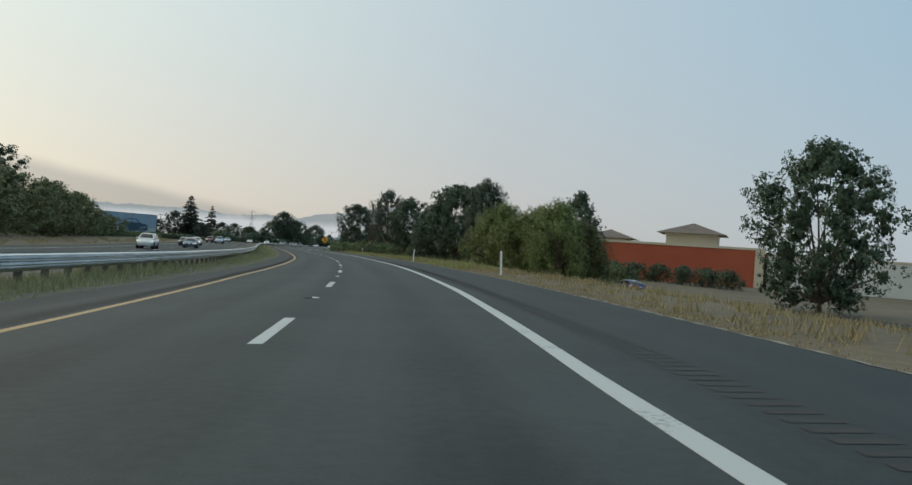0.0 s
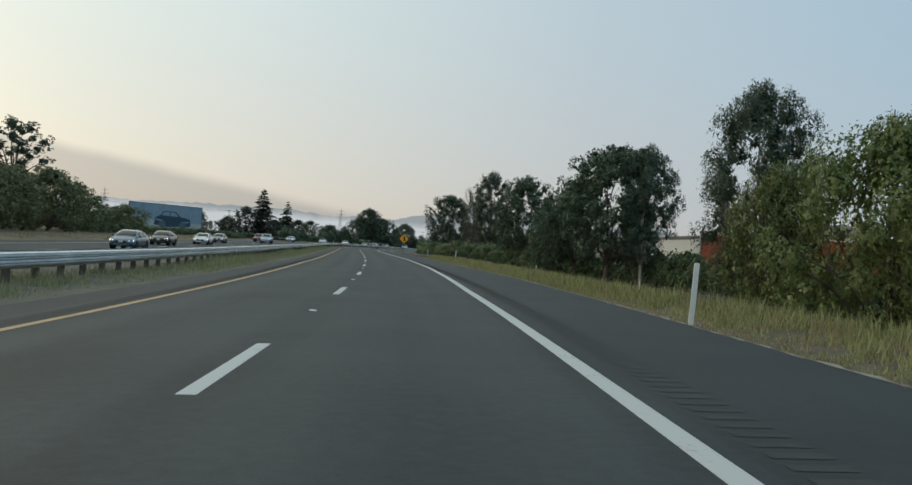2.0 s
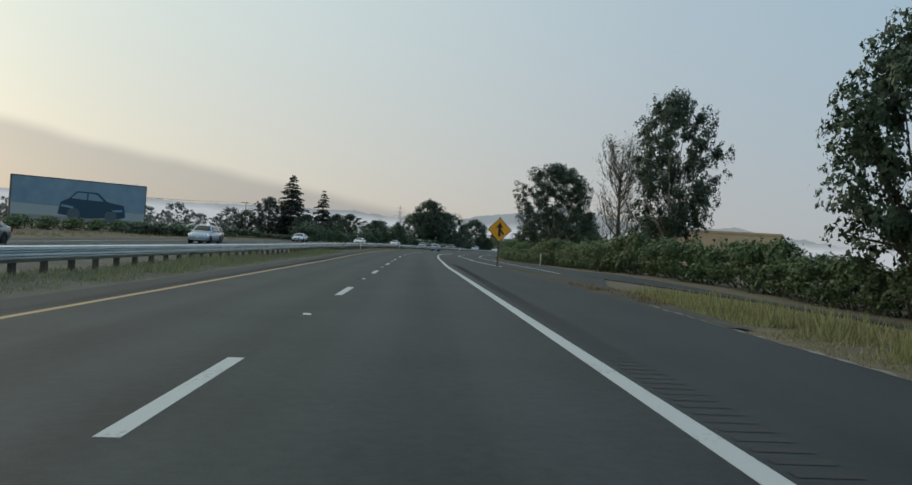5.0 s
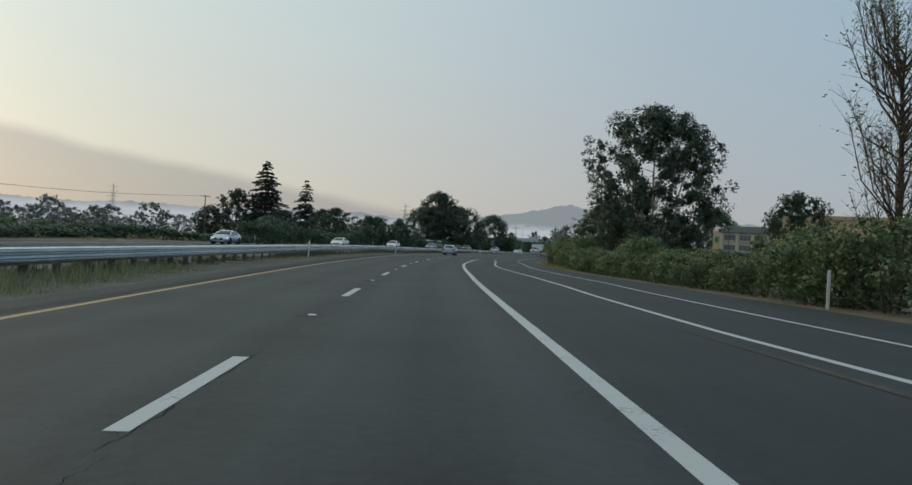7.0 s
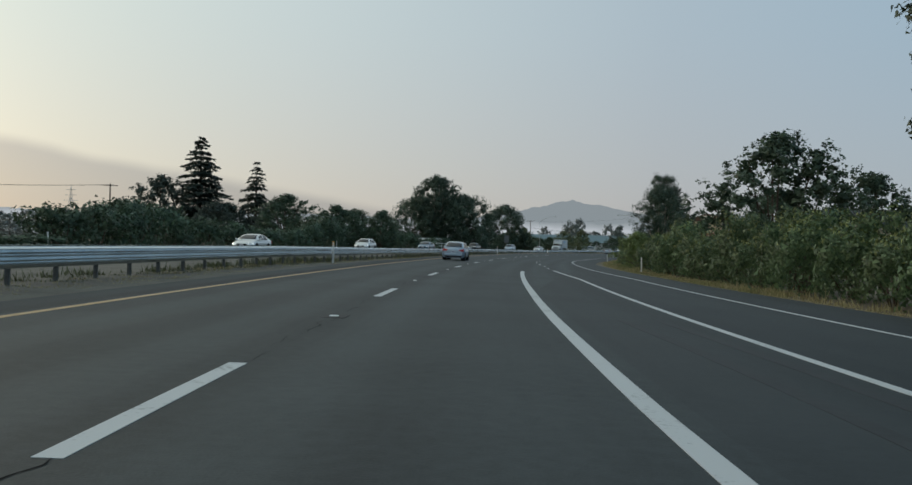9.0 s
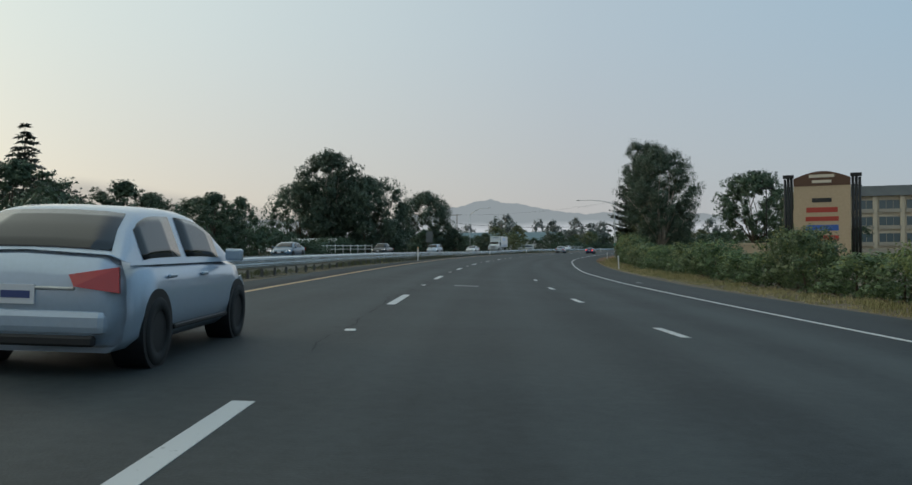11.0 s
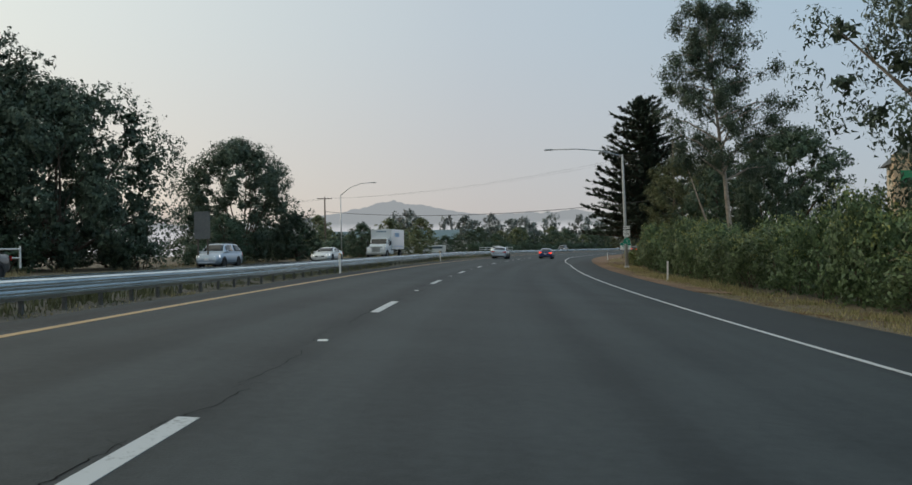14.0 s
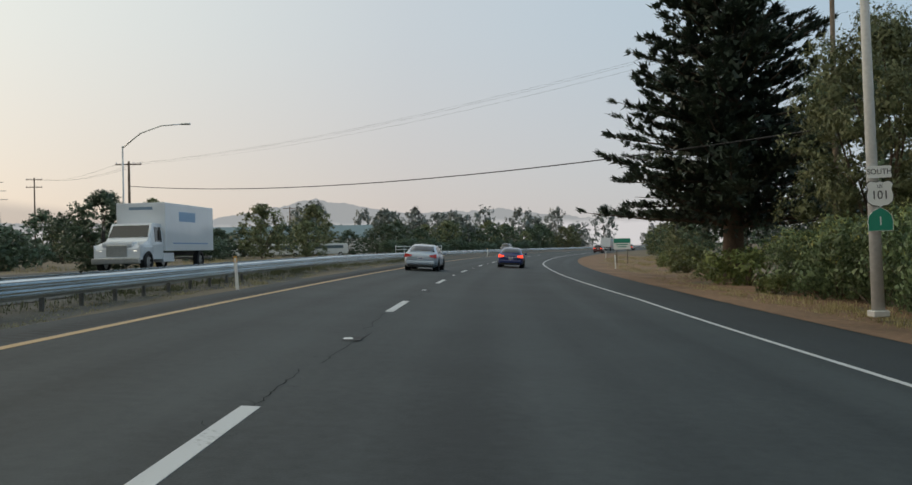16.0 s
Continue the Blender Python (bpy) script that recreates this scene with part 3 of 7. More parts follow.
for k0, k1, lat, s in ((5.9, 6.8, -0.1, 3), (12.4, 13.9, 0.1, 4), (15.3, 16.2, -0.1, 5), (17.3, 20.6, 0.05, 6), (22.2, 23.6, -0.1, 7),
                       (24.6, 26.4, 0.1, 8), (27.6, 29.8, -0.08, 9), (31.2, 33.2, 0.06, 10)):
    part("crack", crack(k0, k1, lat, s), cracks)

# rubber marks in the merging lane and a faded patch of paint
M_RUBBER = surface("tyre_rubber_mark", (0.012, 0.014, 0.016), (0.03, 0.034, 0.036), 0.75, 9, 1.5, 0.1)
marks = tagged(new("tyre_marks"), "dark curved rubber marks across the merging lane", "tyre mark", kind="structure")
for off in (0.0, 0.75):
    stripe("rubber_mark", lambda k: 4.75 + off + 0.35 * math.sin((k - 17.2) * 2.2), 17.35, 18.5, 0.2, M_RUBBER, marks, 0.05, 0.0025)
M_FADED = worn_paint("faded_paint", (0.2, 0.205, 0.205), (0.075, 0.08, 0.08))
tagged(stripe("faded_patch", lambda k: 1.3, 23.4, 23.45, 0.75, M_FADED, None, 0.02, 0.003), "faded pale patch on the asphalt", "road marking", kind="structure")
tagged(stripe("shoulder_mark", lambda k: 8.3, 24.04, 24.15, 0.12, M_FADED, None, 0.05, 0.003), "short worn white mark on the shoulder", "road marking", kind="structure")

M_CRUMB = surface("crumbled_rim", (0.10, 0.09, 0.075), (0.36, 0.33, 0.28), 0.95, 6, 0.8, 0.6)
rim_jag = lambda k: 0.04 + 0.05 * math.sin(k * 41) * math.sin(k * 13.7) + 0.05 * math.sin(k * 97 + 1.3)
tagged(part("shoulder_rim", pavement_mesh("shoulder_rim", M_CRUMB, lambda k: right_edge(k) - 0.01 - max(0.0, rim_jag(k + 5)) * 0.5, lambda k: right_edge(k) - 0.008 + max(0.0, rim_jag(k) + 0.03 * math.sin(k * 7.1)), 0.008, 2, np.arange(-1.5, 10.8, 0.012))),
       "pale crumbled rim of the asphalt with grit and litter", "road shoulder", kind="structure")

# raised pavement reflectors midway between the dashes
def reflector_bm():
    bm = box_bm(0.15, 0.11, 0.02)
    for v in bm.verts:
        if v.co.z > 0.01:
            v.co.x *= 0.75
            v.co.y *= 0.45
    return bm


scuff_mesh = bm_mesh("scuff", box_bm(0.42, 0.62, 0.003), surface("tar_scuff", (0.012, 0.013, 0.014), (0.035, 0.037, 0.038), 0.8, 25, 3, 0.3))
reflector_mesh = bm_mesh("reflector", reflector_bm(), M_REFLECT)
for i in range(0, 45):
    q = i + 0.375
    ob = part("pavement_reflector", reflector_mesh, None, at=Matrix.Translation(spot(q, 0.0, 0.001)) @ pose(0, 0, 0, 0, 0, math.degrees(heading(q)) + (i * 37 % 11) - 5))
    if i % 3 != 1:
        part("scuff", scuff_mesh, ob, "dark worn tar patch")
    tagged(ob, "small white raised reflector on the lane line", "road reflector", "reflectors along the lane line")

# ---- median guardrail: steel beams on both faces of timber posts ----
THRIE = [(0.0, 0.335)]
for z in (0.335, 0.495, 0.655):
    THRIE += [(0.005, z + 0.01), (0.075, z + 0.072), (0.088, z + 0.08), (0.088, z + 0.092), (0.075, z + 0.1), (0.0, z + 0.135)]
THRIE += [(0.0, 0.81)]


def beam(side):
    prof = [(side * (0.22 + a), z) for a, z in THRIE] + [(side * (0.212 + a), z) for a, z in reversed(THRIE)]
    if side < 0:
        prof = prof[::-1]
    return prof


guardrail = tagged(new("median_guardrail"), "galvanised steel ribbed beam guardrail on short timber posts", "guardrail", kind="structure")
RAIL_KS = np.arange(-4, 62.01, 0.2)
for side in (1, -1):
    part("rail_beam", sweep("rail_beam", beam(side), RAIL_KS, M_STEEL, lat_of=rail_lat), guardrail)
post_mesh = bm_mesh("rail_post", box_bm(0.15, 0.2, 0.8, 0.008), M_POST)
block_mesh = bm_mesh("rail_block", box_bm(0.44, 0.16, 0.4, 0.006, at=(0, 0, 0.38)), M_POST)
steel_mesh = bm_mesh("rail_post", box_bm(0.1, 0.07, 0.8, 0.006), M_OLDSTEEL)
bracket_mesh = bm_mesh("rail_block", box_bm(0.44, 0.06, 0.3, 0.004, at=(0, 0, 0.46)), M_OLDSTEEL)
for q in np.arange(-3.5, 34.0, 1.905 / CYCLE):
    at = Matrix.Translation(spot(q, rail_lat(q), -0.02)) @ pose(0, 0, 0, 0, 0, math.degrees(heading(q)))
    part("rail_post", post_mesh if q < 16.5 else steel_mesh, guardrail, at=at)
    part("rail_block", block_mesh if q < 16.5 else bracket_mesh, guardrail, at=at)


M_LITTER = surface("leaf_litter", (0.085, 0.05, 0.028), (0.31, 0.18, 0.10), 0.95, 5, 0.35, 1.0)
tagged(part("litter_bank", pavement_mesh("litter_bank", M_LITTER, lambda k: right_edge(k) + 0.05, lerp_table((30, 12.5), (33, 13.5), (34.5, 19), (40, 19), (44, 12)), 0.0, 5, np.arange(30, 44.1, 0.25))),
       "reddish brown leaf litter and dry soil beside the shoulder", "verge", kind="structure")

# ---- delineator posts ----
def delineator_meshes():
    bm = box_bm(0.1, 0.035, 1.15, 0.008)
    a = bm_mesh("post", bm, M_WHITE_POST)
    b = bm_mesh("reflector", box_bm(0.075, 0.006, 0.12, at=(0, -0.021, 0.98)), M_REFLECT)
    return a, b


_post, _refl = delineator_meshes()
_amber = bm_mesh("amber_cap", box_bm(0.106, 0.041, 0.2, 0.008, at=(0, 0, 0.955)), plain("amber_reflector", (0.75, 0.36, 0.05), 0.35))
marker = new("marker_post")
tagged(marker, "slim white plastic marker post with a reflector", "marker post", "marker posts along the road")
part("post", _post, marker), part("reflector", _refl, marker)
MARKERS = [(1.85, 7.6), (4.33, 6.95), (10.09, 10.7), (9.99, 20.1), (8.21, 23.7), (15.05, 13.5), (5.01, 33.6), (26.55, 11.3), (31.0, 11.7), (22.0, 12.4), (36.5, 10.6), (40.5, 10.6),
           (26.45, -5.4), (30.5, -5.75), (33.35, -5.95), (17.4, -7.1), (20.5, -6.2), (36.5, -6.1), (40, -6.2), (25.0, -24.0), (30.2, -22.5), (21.0, -26.2)]
for i, (q, lat) in enumerate(MARKERS):
    m = Matrix.Translation(spot(q, lat, -0.03)) @ pose(0, 0, 0, (i * 7 % 5 - 2) * 0.8, (i * 5 % 7 - 3) * 0.9, math.degrees(heading(q)))
    if i == 0:
        marker.matrix_basis = m
    elif -8 < lat < 0:
        ob = copy_thing(marker, m)
        part("amber_cap", _amber, ob, "amber reflective band")
        tagged(ob, "slim white plastic marker post with an amber band at its top")
    else:
        copy_thing(marker, m)

# ---- plants ----
def unit(a):
    return a / np.maximum(np.linalg.norm(a, axis=1), 1e-6)[:, None]


def leaf_quads(centres, size, rnd, drop=0.0, slim=0.45):
    """Loose leaves, one small slim triangle a leaf. Centres may carry the way the tuft faces there; leaves then lie in its skin.
    Gives vertices with the way that they face, and the faces."""
    n, c = len(centres), np.asarray(centres)
    face = unit(c[:, 3:6] + rnd.normal(size=(n, 3)) * 0.5) if c.shape[1] == 6 else unit(rnd.normal(size=(n, 3)))
    d = rnd.normal(size=(n, 3))
    d[:, 2] = d[:, 2] * (1 - 0.5 * drop) - drop * 1.4
    d = unit(d - (d * face).sum(1)[:, None] * face * 0.85)
    s = unit(np.cross(face, d))
    L = size * rnd.uniform(0.6, 1.35, n)[:, None]
    w, c3 = s * L * slim * 0.62, c[:, :3]
    v = np.stack([c3 - d * L * 0.5 - w, c3 + d * L * 0.55, c3 - d * L * 0.35 + w], 1)
    way = c[:, 3:6] if c.shape[1] == 6 else face
    geo = np.cross(v[:, 1] - v[:, 0], v[:, 2] - v[:, 0])
    back = (geo * way).sum(1) < 0
    v[back] = v[back][:, ::-1]
    v = np.concatenate([v, np.repeat(unit(way + rnd.normal(size=(n, 3)) * 0.22)[:, None, :], 3, 1)], 2)
    return v.reshape(-1, 6), np.arange(3 * n).reshape(-1, 3)


def sprays(at, along, size, rnd, slim=0.3, stray=0.5, lift=0.15):
    """Feathery twigs that point along their bough; they face up and outward."""
    n = len(at)
    d = unit(along + rnd.normal(size=(n, 3)) * stray + np.array([0, 0, lift]))
    s = unit(np.cross(d, np.array([0, 0, 1.0]) + rnd.normal(size=(n, 3)) * 0.5))
    L = size * rnd.uniform(0.55, 1.4, n)[:, None]
    v = np.stack([at - s * L * slim, at + s * L * slim, at + d * L], 1)
    way = unit(np.array([0, 0, 0.75]) + along * 0.7 + rnd.normal(size=(n, 3)) * 0.25)
    v = np.concatenate([v, np.repeat(way[:, None, :], 3, 1)], 2)
    return v.reshape(-1, 6), np.arange(3 * n).reshape(-1, 3)


def clumps(blobs, count, per, spread, rnd, shell=(0.55, 1.0), up=0.15, flat=0.7):
    """Leaf centres, and the way they face, in many small clumps over the skin of a few rounded masses."""
    B = np.array(blobs)
    w = B[:, 3] * B[:, 4] + B[:, 3] * B[:, 5]
    b = B[rnd.choice(len(B), count, p=w / w.sum())]
    d = rnd.normal(size=(count, 3))
    d[:, 2] += up
    d = unit(d)
    at = b[:, :3] + d * b[:, 3:] * rnd.uniform(*shell, count)[:, None]
    sp = spread * rnd.uniform(0.6, 1.4, count)
    off = np.clip(rnd.normal(size=(count, per, 3)), -1.5, 1.5) * np.stack([sp, sp, sp * flat], 1)[:, None, :]
    pts = (at[:, None, :] + off).reshape(-1, 3)
    mid = B[:, :3].mean(0)
    out = unit((pts - np.repeat(b[:, :3], per, 0)) / np.repeat(b[:, 3:], per, 0)) + 0.35 * unit(pts - mid) + 0.3 * unit(off.reshape(-1, 3)) + np.array([0, 0, 0.15])
    return np.concatenate([pts, unit(out)], 1)


def mesh_of(name, v, f, material):
    me = bpy.data.meshes.new(name)
    nf, sides = f.shape
    v = np.asarray(v)
    me.vertices.add(len(v)), me.loops.add(nf * sides), me.polygons.add(nf)
    me.vertices.foreach_set("co", np.ascontiguousarray(v[:, :3], dtype=np.float32).ravel())
    me.loops.foreach_set("vertex_index", np.asarray(f, dtype=np.int32).ravel())
    me.polygons.foreach_set("loop_start", np.arange(0, nf * sides, sides, dtype=np.int32))
    me.update(calc_edges=True)
    if v.shape[1] == 6:
        me.normals_split_custom_set_from_vertices(v[:, 3:].tolist())
    me.materials.append(material)
    return me


def limbs(fork, ends, r0, rnd, lean=0.0, twigs=2, sides=6):
    """Trunk up to the fork and bent limbs to the ends, thinning as they go."""
    verts, faces = [], []
    top = Vector((lean, lean * 0.4, fork))
    tube([(0, 0, -0.3), (lean * 0.2, 0, fork * 0.4), top], [r0 * 1.25, r0, r0 * 0.85], sides, verts, faces)
    for e in ends:
        e = Vector(e)
        mid = top.lerp(e, 0.5) + Vector((rnd.normal() * 0.4, rnd.normal() * 0.4, 0.35))
        tube([top - Vector((0, 0, 0.3)), mid, e], [r0 * 0.5, r0 * 0.28, r0 * 0.08], max(3, sides - 2), verts, faces, cap=False)
        for _ in range(twigs):
            s = mid.lerp(e, rnd.uniform(0.1, 0.8))
            tube([s, s + Vector((rnd.normal() * 0.8, rnd.normal() * 0.8, rnd.uniform(0.4, 1.2)))], [r0 * 0.14, r0 * 0.04], 3, verts, faces, cap=False)
    return verts, faces


def broad_tree(name, label, seed, height, radius, leaf_mat, bark, blobs_n=34, leaves=8200, leaf=0.2, inner=1300, inner_leaf=0.6, bottom=0.25, drop=0.0, low=False, size=(0.17, 0.32), hang=0.8, twigs=2, limb_n=14, fat=0.9, slim=0.72):
    """A tree of many leafy tufts on bent limbs: fine leaves on the skin, larger ones deep inside."""
    rnd = np.random.default_rng(seed)
    ph = rnd.uniform(0, 6.28, 3)
    blobs = []
    for i in range(blobs_n):
        a, f = 2.4 * i + rnd.uniform(-0.3, 0.3), (i + rnd.uniform(0, 1)) / blobs_n
        env = math.sqrt(max(0.06, 1 - abs(2 * f - fat) ** 2.2 * 0.85))
        rough_rim = 1 + 0.16 * math.sin(2 * a + ph[0]) + 0.12 * math.sin(3 * a + 4 * f + ph[1])
        br = radius * rnd.uniform(*size)
        r = max(0.0, radius * env * rough_rim * rnd.uniform(0.72, 1.0) - br * 0.7)
        z = height * (bottom + (1 - bottom) * f)
        z = min(max(z, br * 0.7), height - br * 0.75 + rnd.uniform(-0.03, 0.02) * height)
        blobs.append((math.cos(a) * r, math.sin(a) * r, z, br, br, br * rnd.uniform(0.65, 0.9)))
    thing = tagged(new(name), label, "tree")
    picks = blobs[::max(1, blobs_n // limb_n)]
    v, f = limbs(height * (0.08 if low else bottom * 0.75), [(b[0] * 0.9, b[1] * 0.9, b[2]) for b in picks], 0.016 * height + 0.06, rnd, 0.25, twigs)
    part("trunk", link_mesh("trunk", v, f, bark, True), thing)
    per = 9
    c = clumps(blobs, leaves // per, per, leaf * 0.62 + 0.02, rnd, (0.66, 1.0), 0.2, hang)
    core = [(b[0] * 0.82, b[1] * 0.82, b[2] * 0.97, b[3], b[4], b[5]) for b in blobs]
    ci = clumps(core, inner // 2, 5, 0.22, rnd, (0.05, 0.6), 0.0, 0.8)
    floor_z = 0.06 if low else height * bottom * 0.6
    c, ci = c[c[:, 2] > floor_z], ci[ci[:, 2] > floor_z + 0.2]
    v1, f1 = leaf_quads(c, leaf, rnd, drop, slim)
    v2, f2 = leaf_quads(ci, inner_leaf, rnd, drop * 0.5, 0.75)
    part("crown", mesh_of("crown", np.concatenate([v1, v2]), np.concatenate([f1, f2 + len(v1)]), leaf_mat), thing)
    return thing


def gum_tree(name, label, seed, height, reach, bend, first=0.34, n=36, leaf=0.19):
    """Tall eucalyptus: a leaning trunk, limbs leaving it one by one, hanging tufts with sky between them."""
    rnd = np.random.default_rng(seed)
    line = [Vector((bend * f ** 0.7 + 0.25 * math.sin(5 * f), 0.3 * math.sin(4 * f), height * f - 0.3)) for f in np.linspace(0, 0.96, 9)]
    verts, faces = tube(line, [0.2 * (1 - 0.88 * i / 8) + 0.02 for i in range(9)], 8)
    tube([line[0], line[1] + Vector((-0.9, 0.3, -0.4)), line[2] + Vector((-1.9, 0.6, 0.6)), line[3] + Vector((-2.6, 0.7, 1.0))], [0.16, 0.12, 0.08, 0.03], 6, verts, faces)
    end = line[3] + Vector((-2.6, 0.7, 1.0))
    blobs = [(end.x + dx, end.y, end.z + dz, 0.8, 0.8, 0.7) for dx, dz in ((0, 0.1), (0.7, -0.3), (-0.6, 0.3), (0.4, 0.7))]
    for i in range(n):
        f = first + (0.97 - first) * (i + rnd.uniform(0, 1)) / n
        s = f * 0.999 / 0.96 * 8
        base = line[min(7, int(s))].lerp(line[min(8, int(s) + 1)], s - int(s)) if s < 8 else line[8]
        a, L = i * 2.4 + rnd.uniform(-0.5, 0.5), reach * (1.05 - 0.6 * abs(f - 0.55) / 0.45) * rnd.uniform(0.6, 1.1)
        tip = base + Vector((math.cos(a) * L, math.sin(a) * L, L * rnd.uniform(0.15, 0.6)))
        mid = base.lerp(tip, 0.5) + Vector((0, 0, L * 0.1))
        r0 = 0.12 * (1.1 - f) + 0.02
        tube([base, mid, tip], [r0, r0 * 0.6, 0.012], 5, verts, faces, cap=False)
        for u in (0.38, 0.58, 0.78, 0.97):
            q = base.lerp(tip, u) + Vector((rnd.normal() * 0.5, rnd.normal() * 0.5, rnd.uniform(-0.1, 0.5)))
            tube([mid.lerp(tip, max(0.0, u - 0.5)), q], [r0 * 0.35, 0.01], 3, verts, faces, cap=False)
            br = rnd.uniform(0.55, 1.05)
            blobs.append((q.x, q.y, q.z - 0.15, br, br, br * 0.8))
    thing = tagged(new(name), label, "tree")
    part("trunk", link_mesh("trunk", verts, faces, M_PALEBARK, True), thing, "pale peeling bark")
    c = clumps(blobs, 2400, 16, 0.2, rnd, (0.15, 1.0), 0.0, 1.6)
    part("crown", mesh_of("crown", *leaf_quads(c, leaf * 1.2, rnd, 0.85, 0.34), M_LEAF_EUC), thing)
    return thing


def conifer(name, label, seed, height, radius, leaf_mat, droop=0.25, layers=16, leaf=0.34, bottom=0.08, per=34, slope=0.8, gap=0.3):
    """Whorls of drooping boughs on a straight trunk, with feathery twigs along each bough."""
    rnd = np.random.default_rng(seed)
    verts, faces = tube([(0, 0, -0.3), (0, 0, height * 0.5), (0, 0, height)], [0.024 * height, 0.014 * height, 0.01], 8)
    at, way = [], []
    for i in range(layers):
        f = min(max((i + rnd.uniform(-0.4, 0.4)) / (layers - 1), 0.0), 1.0)
        z = height * (bottom + (0.985 - bottom) * f)
        reach = radius * ((1 - f) ** slope * 0.95 + 0.05)
        n = max(4, int(9 * (1 - f) + 4))
        for j in range(n):
            a = 2 * math.pi * (j / n + i * 0.37) + rnd.uniform(-0.3, 0.3)
            r = reach * rnd.uniform(1 - gap * 1.6, 1 + gap * 0.5)
            ca, sa = math.cos(a), math.sin(a)
            tip = Vector((ca * r, sa * r, z - droop * r))
            tube([(0, 0, z), Vector((ca * r * 0.5, sa * r * 0.5, z - droop * r * 0.35)), tip], [0.05, 0.03, 0.008], 4, verts, faces, cap=False)
            m = max(8, int(per * r / radius) + 6)
            u = rnd.uniform(0.1, 1.0, m) ** 0.8
            side = rnd.normal(size=m) * (0.05 + 0.2 * r * (1.1 - u))
            at.append(np.c_[ca * r * u - sa * side, sa * r * u + ca * side, z - droop * r * u ** 1.4 + rnd.normal(size=m) * 0.08])
            way.append(unit(np.c_[ca - sa * np.sign(side) * 0.6, sa + ca * np.sign(side) * 0.6, np.full(m, -droop)]))
    v, f = sprays(np.concatenate(at), np.concatenate(way), leaf, rnd, 0.34, 0.3, 0.0)
    thing = tagged(new(name), label, "tree")
    part("trunk", link_mesh("trunk", verts, faces, M_BARK, True), thing)
    part("crown", mesh_of("crown", v, f, leaf_mat), thing)
    return thing


def cypress(name, label, seed, height, radius):
    """Broad old cypress: long boughs sweeping up at their tips, each a flat feathery plume, over a dark heart."""
    rnd = np.random.default_rng(seed)
    verts, faces = tube([(0, 0, -0.3), (0.3, 0, height * 0.45), (0.1, 0, height * 0.95)], [0.65, 0.42, 0.06], 9)
    at, way, heart = [], [], []
    for i in range(230):
        f = (i + rnd.uniform(0, 1)) / 230
        z = height * (0.15 + 0.81 * f)
        a = i * 2.4 + rnd.uniform(-0.5, 0.5)
        r = radius * (1.02 - f) ** 0.55 * (rnd.uniform(0.55, 1.0) if i % 4 else rnd.uniform(0.95, 1.22))
        rise = rnd.uniform(-0.02, 0.26) + 0.3 * f
        ca, sa = math.cos(a), math.sin(a)
        mid, tip = Vector((ca * r * 0.55, sa * r * 0.55, z + rise * r * 0.3)), Vector((ca * r, sa * r, z + rise * r))
        tube([(0.2, 0, z), mid, tip], [0.13 * (1 - f) + 0.04, 0.06, 0.012], 4, verts, faces, cap=False)
        for k in range(max(5, int(2.6 * r))):
            u0 = rnd.uniform(0.22, 1.0)
            out = 1 if rnd.random() < 0.5 else -1
            length = rnd.uniform(0.5, 1.0) * (0.25 + 0.26 * r * (1.15 - u0))
            m = int(20 + 18 * length)
            w = rnd.uniform(0, 1, m)
            bx = u0 * r + w * length * 0.75
            sx = out * w * length * 0.6 + rnd.normal(size=m) * 0.11
            at.append(np.c_[ca * bx - sa * sx, sa * bx + ca * sx, z + rise * r * u0 ** 1.6 + w * length * 0.3 + rnd.normal(size=m) * 0.07])
            way.append(np.tile([[ca * 0.8 - sa * out * 0.55, sa * 0.8 + ca * out * 0.55, 0.3]], (m, 1)))
        m = int(44 * (1 - f) + 10)
        u = rnd.uniform(0.05, 0.62, m)
        heart.append(np.c_[ca * r * u + rnd.normal(size=m) * 0.4, sa * r * u + rnd.normal(size=m) * 0.4, z + rise * r * u * 0.5 + rnd.normal(size=m) * 0.4, np.full(m, ca), np.full(m, sa), np.full(m, 0.3)])
    v1, f1 = sprays(np.concatenate(at), unit(np.concatenate(way)), 0.34, rnd, 0.2, 0.35, 0.2)
    v2, f2 = leaf_quads(np.concatenate(heart), 0.36, rnd, 0.2, 0.6)
    thing = tagged(new(name), label, "tree")
    part("trunk", link_mesh("trunk", verts, faces, M_BARK, True), thing)
    part("crown", mesh_of("crown", np.concatenate([v1, v2]), np.concatenate([f1, f2 + len(v1)]), M_LEAF_CONIFER), thing)
    return thing


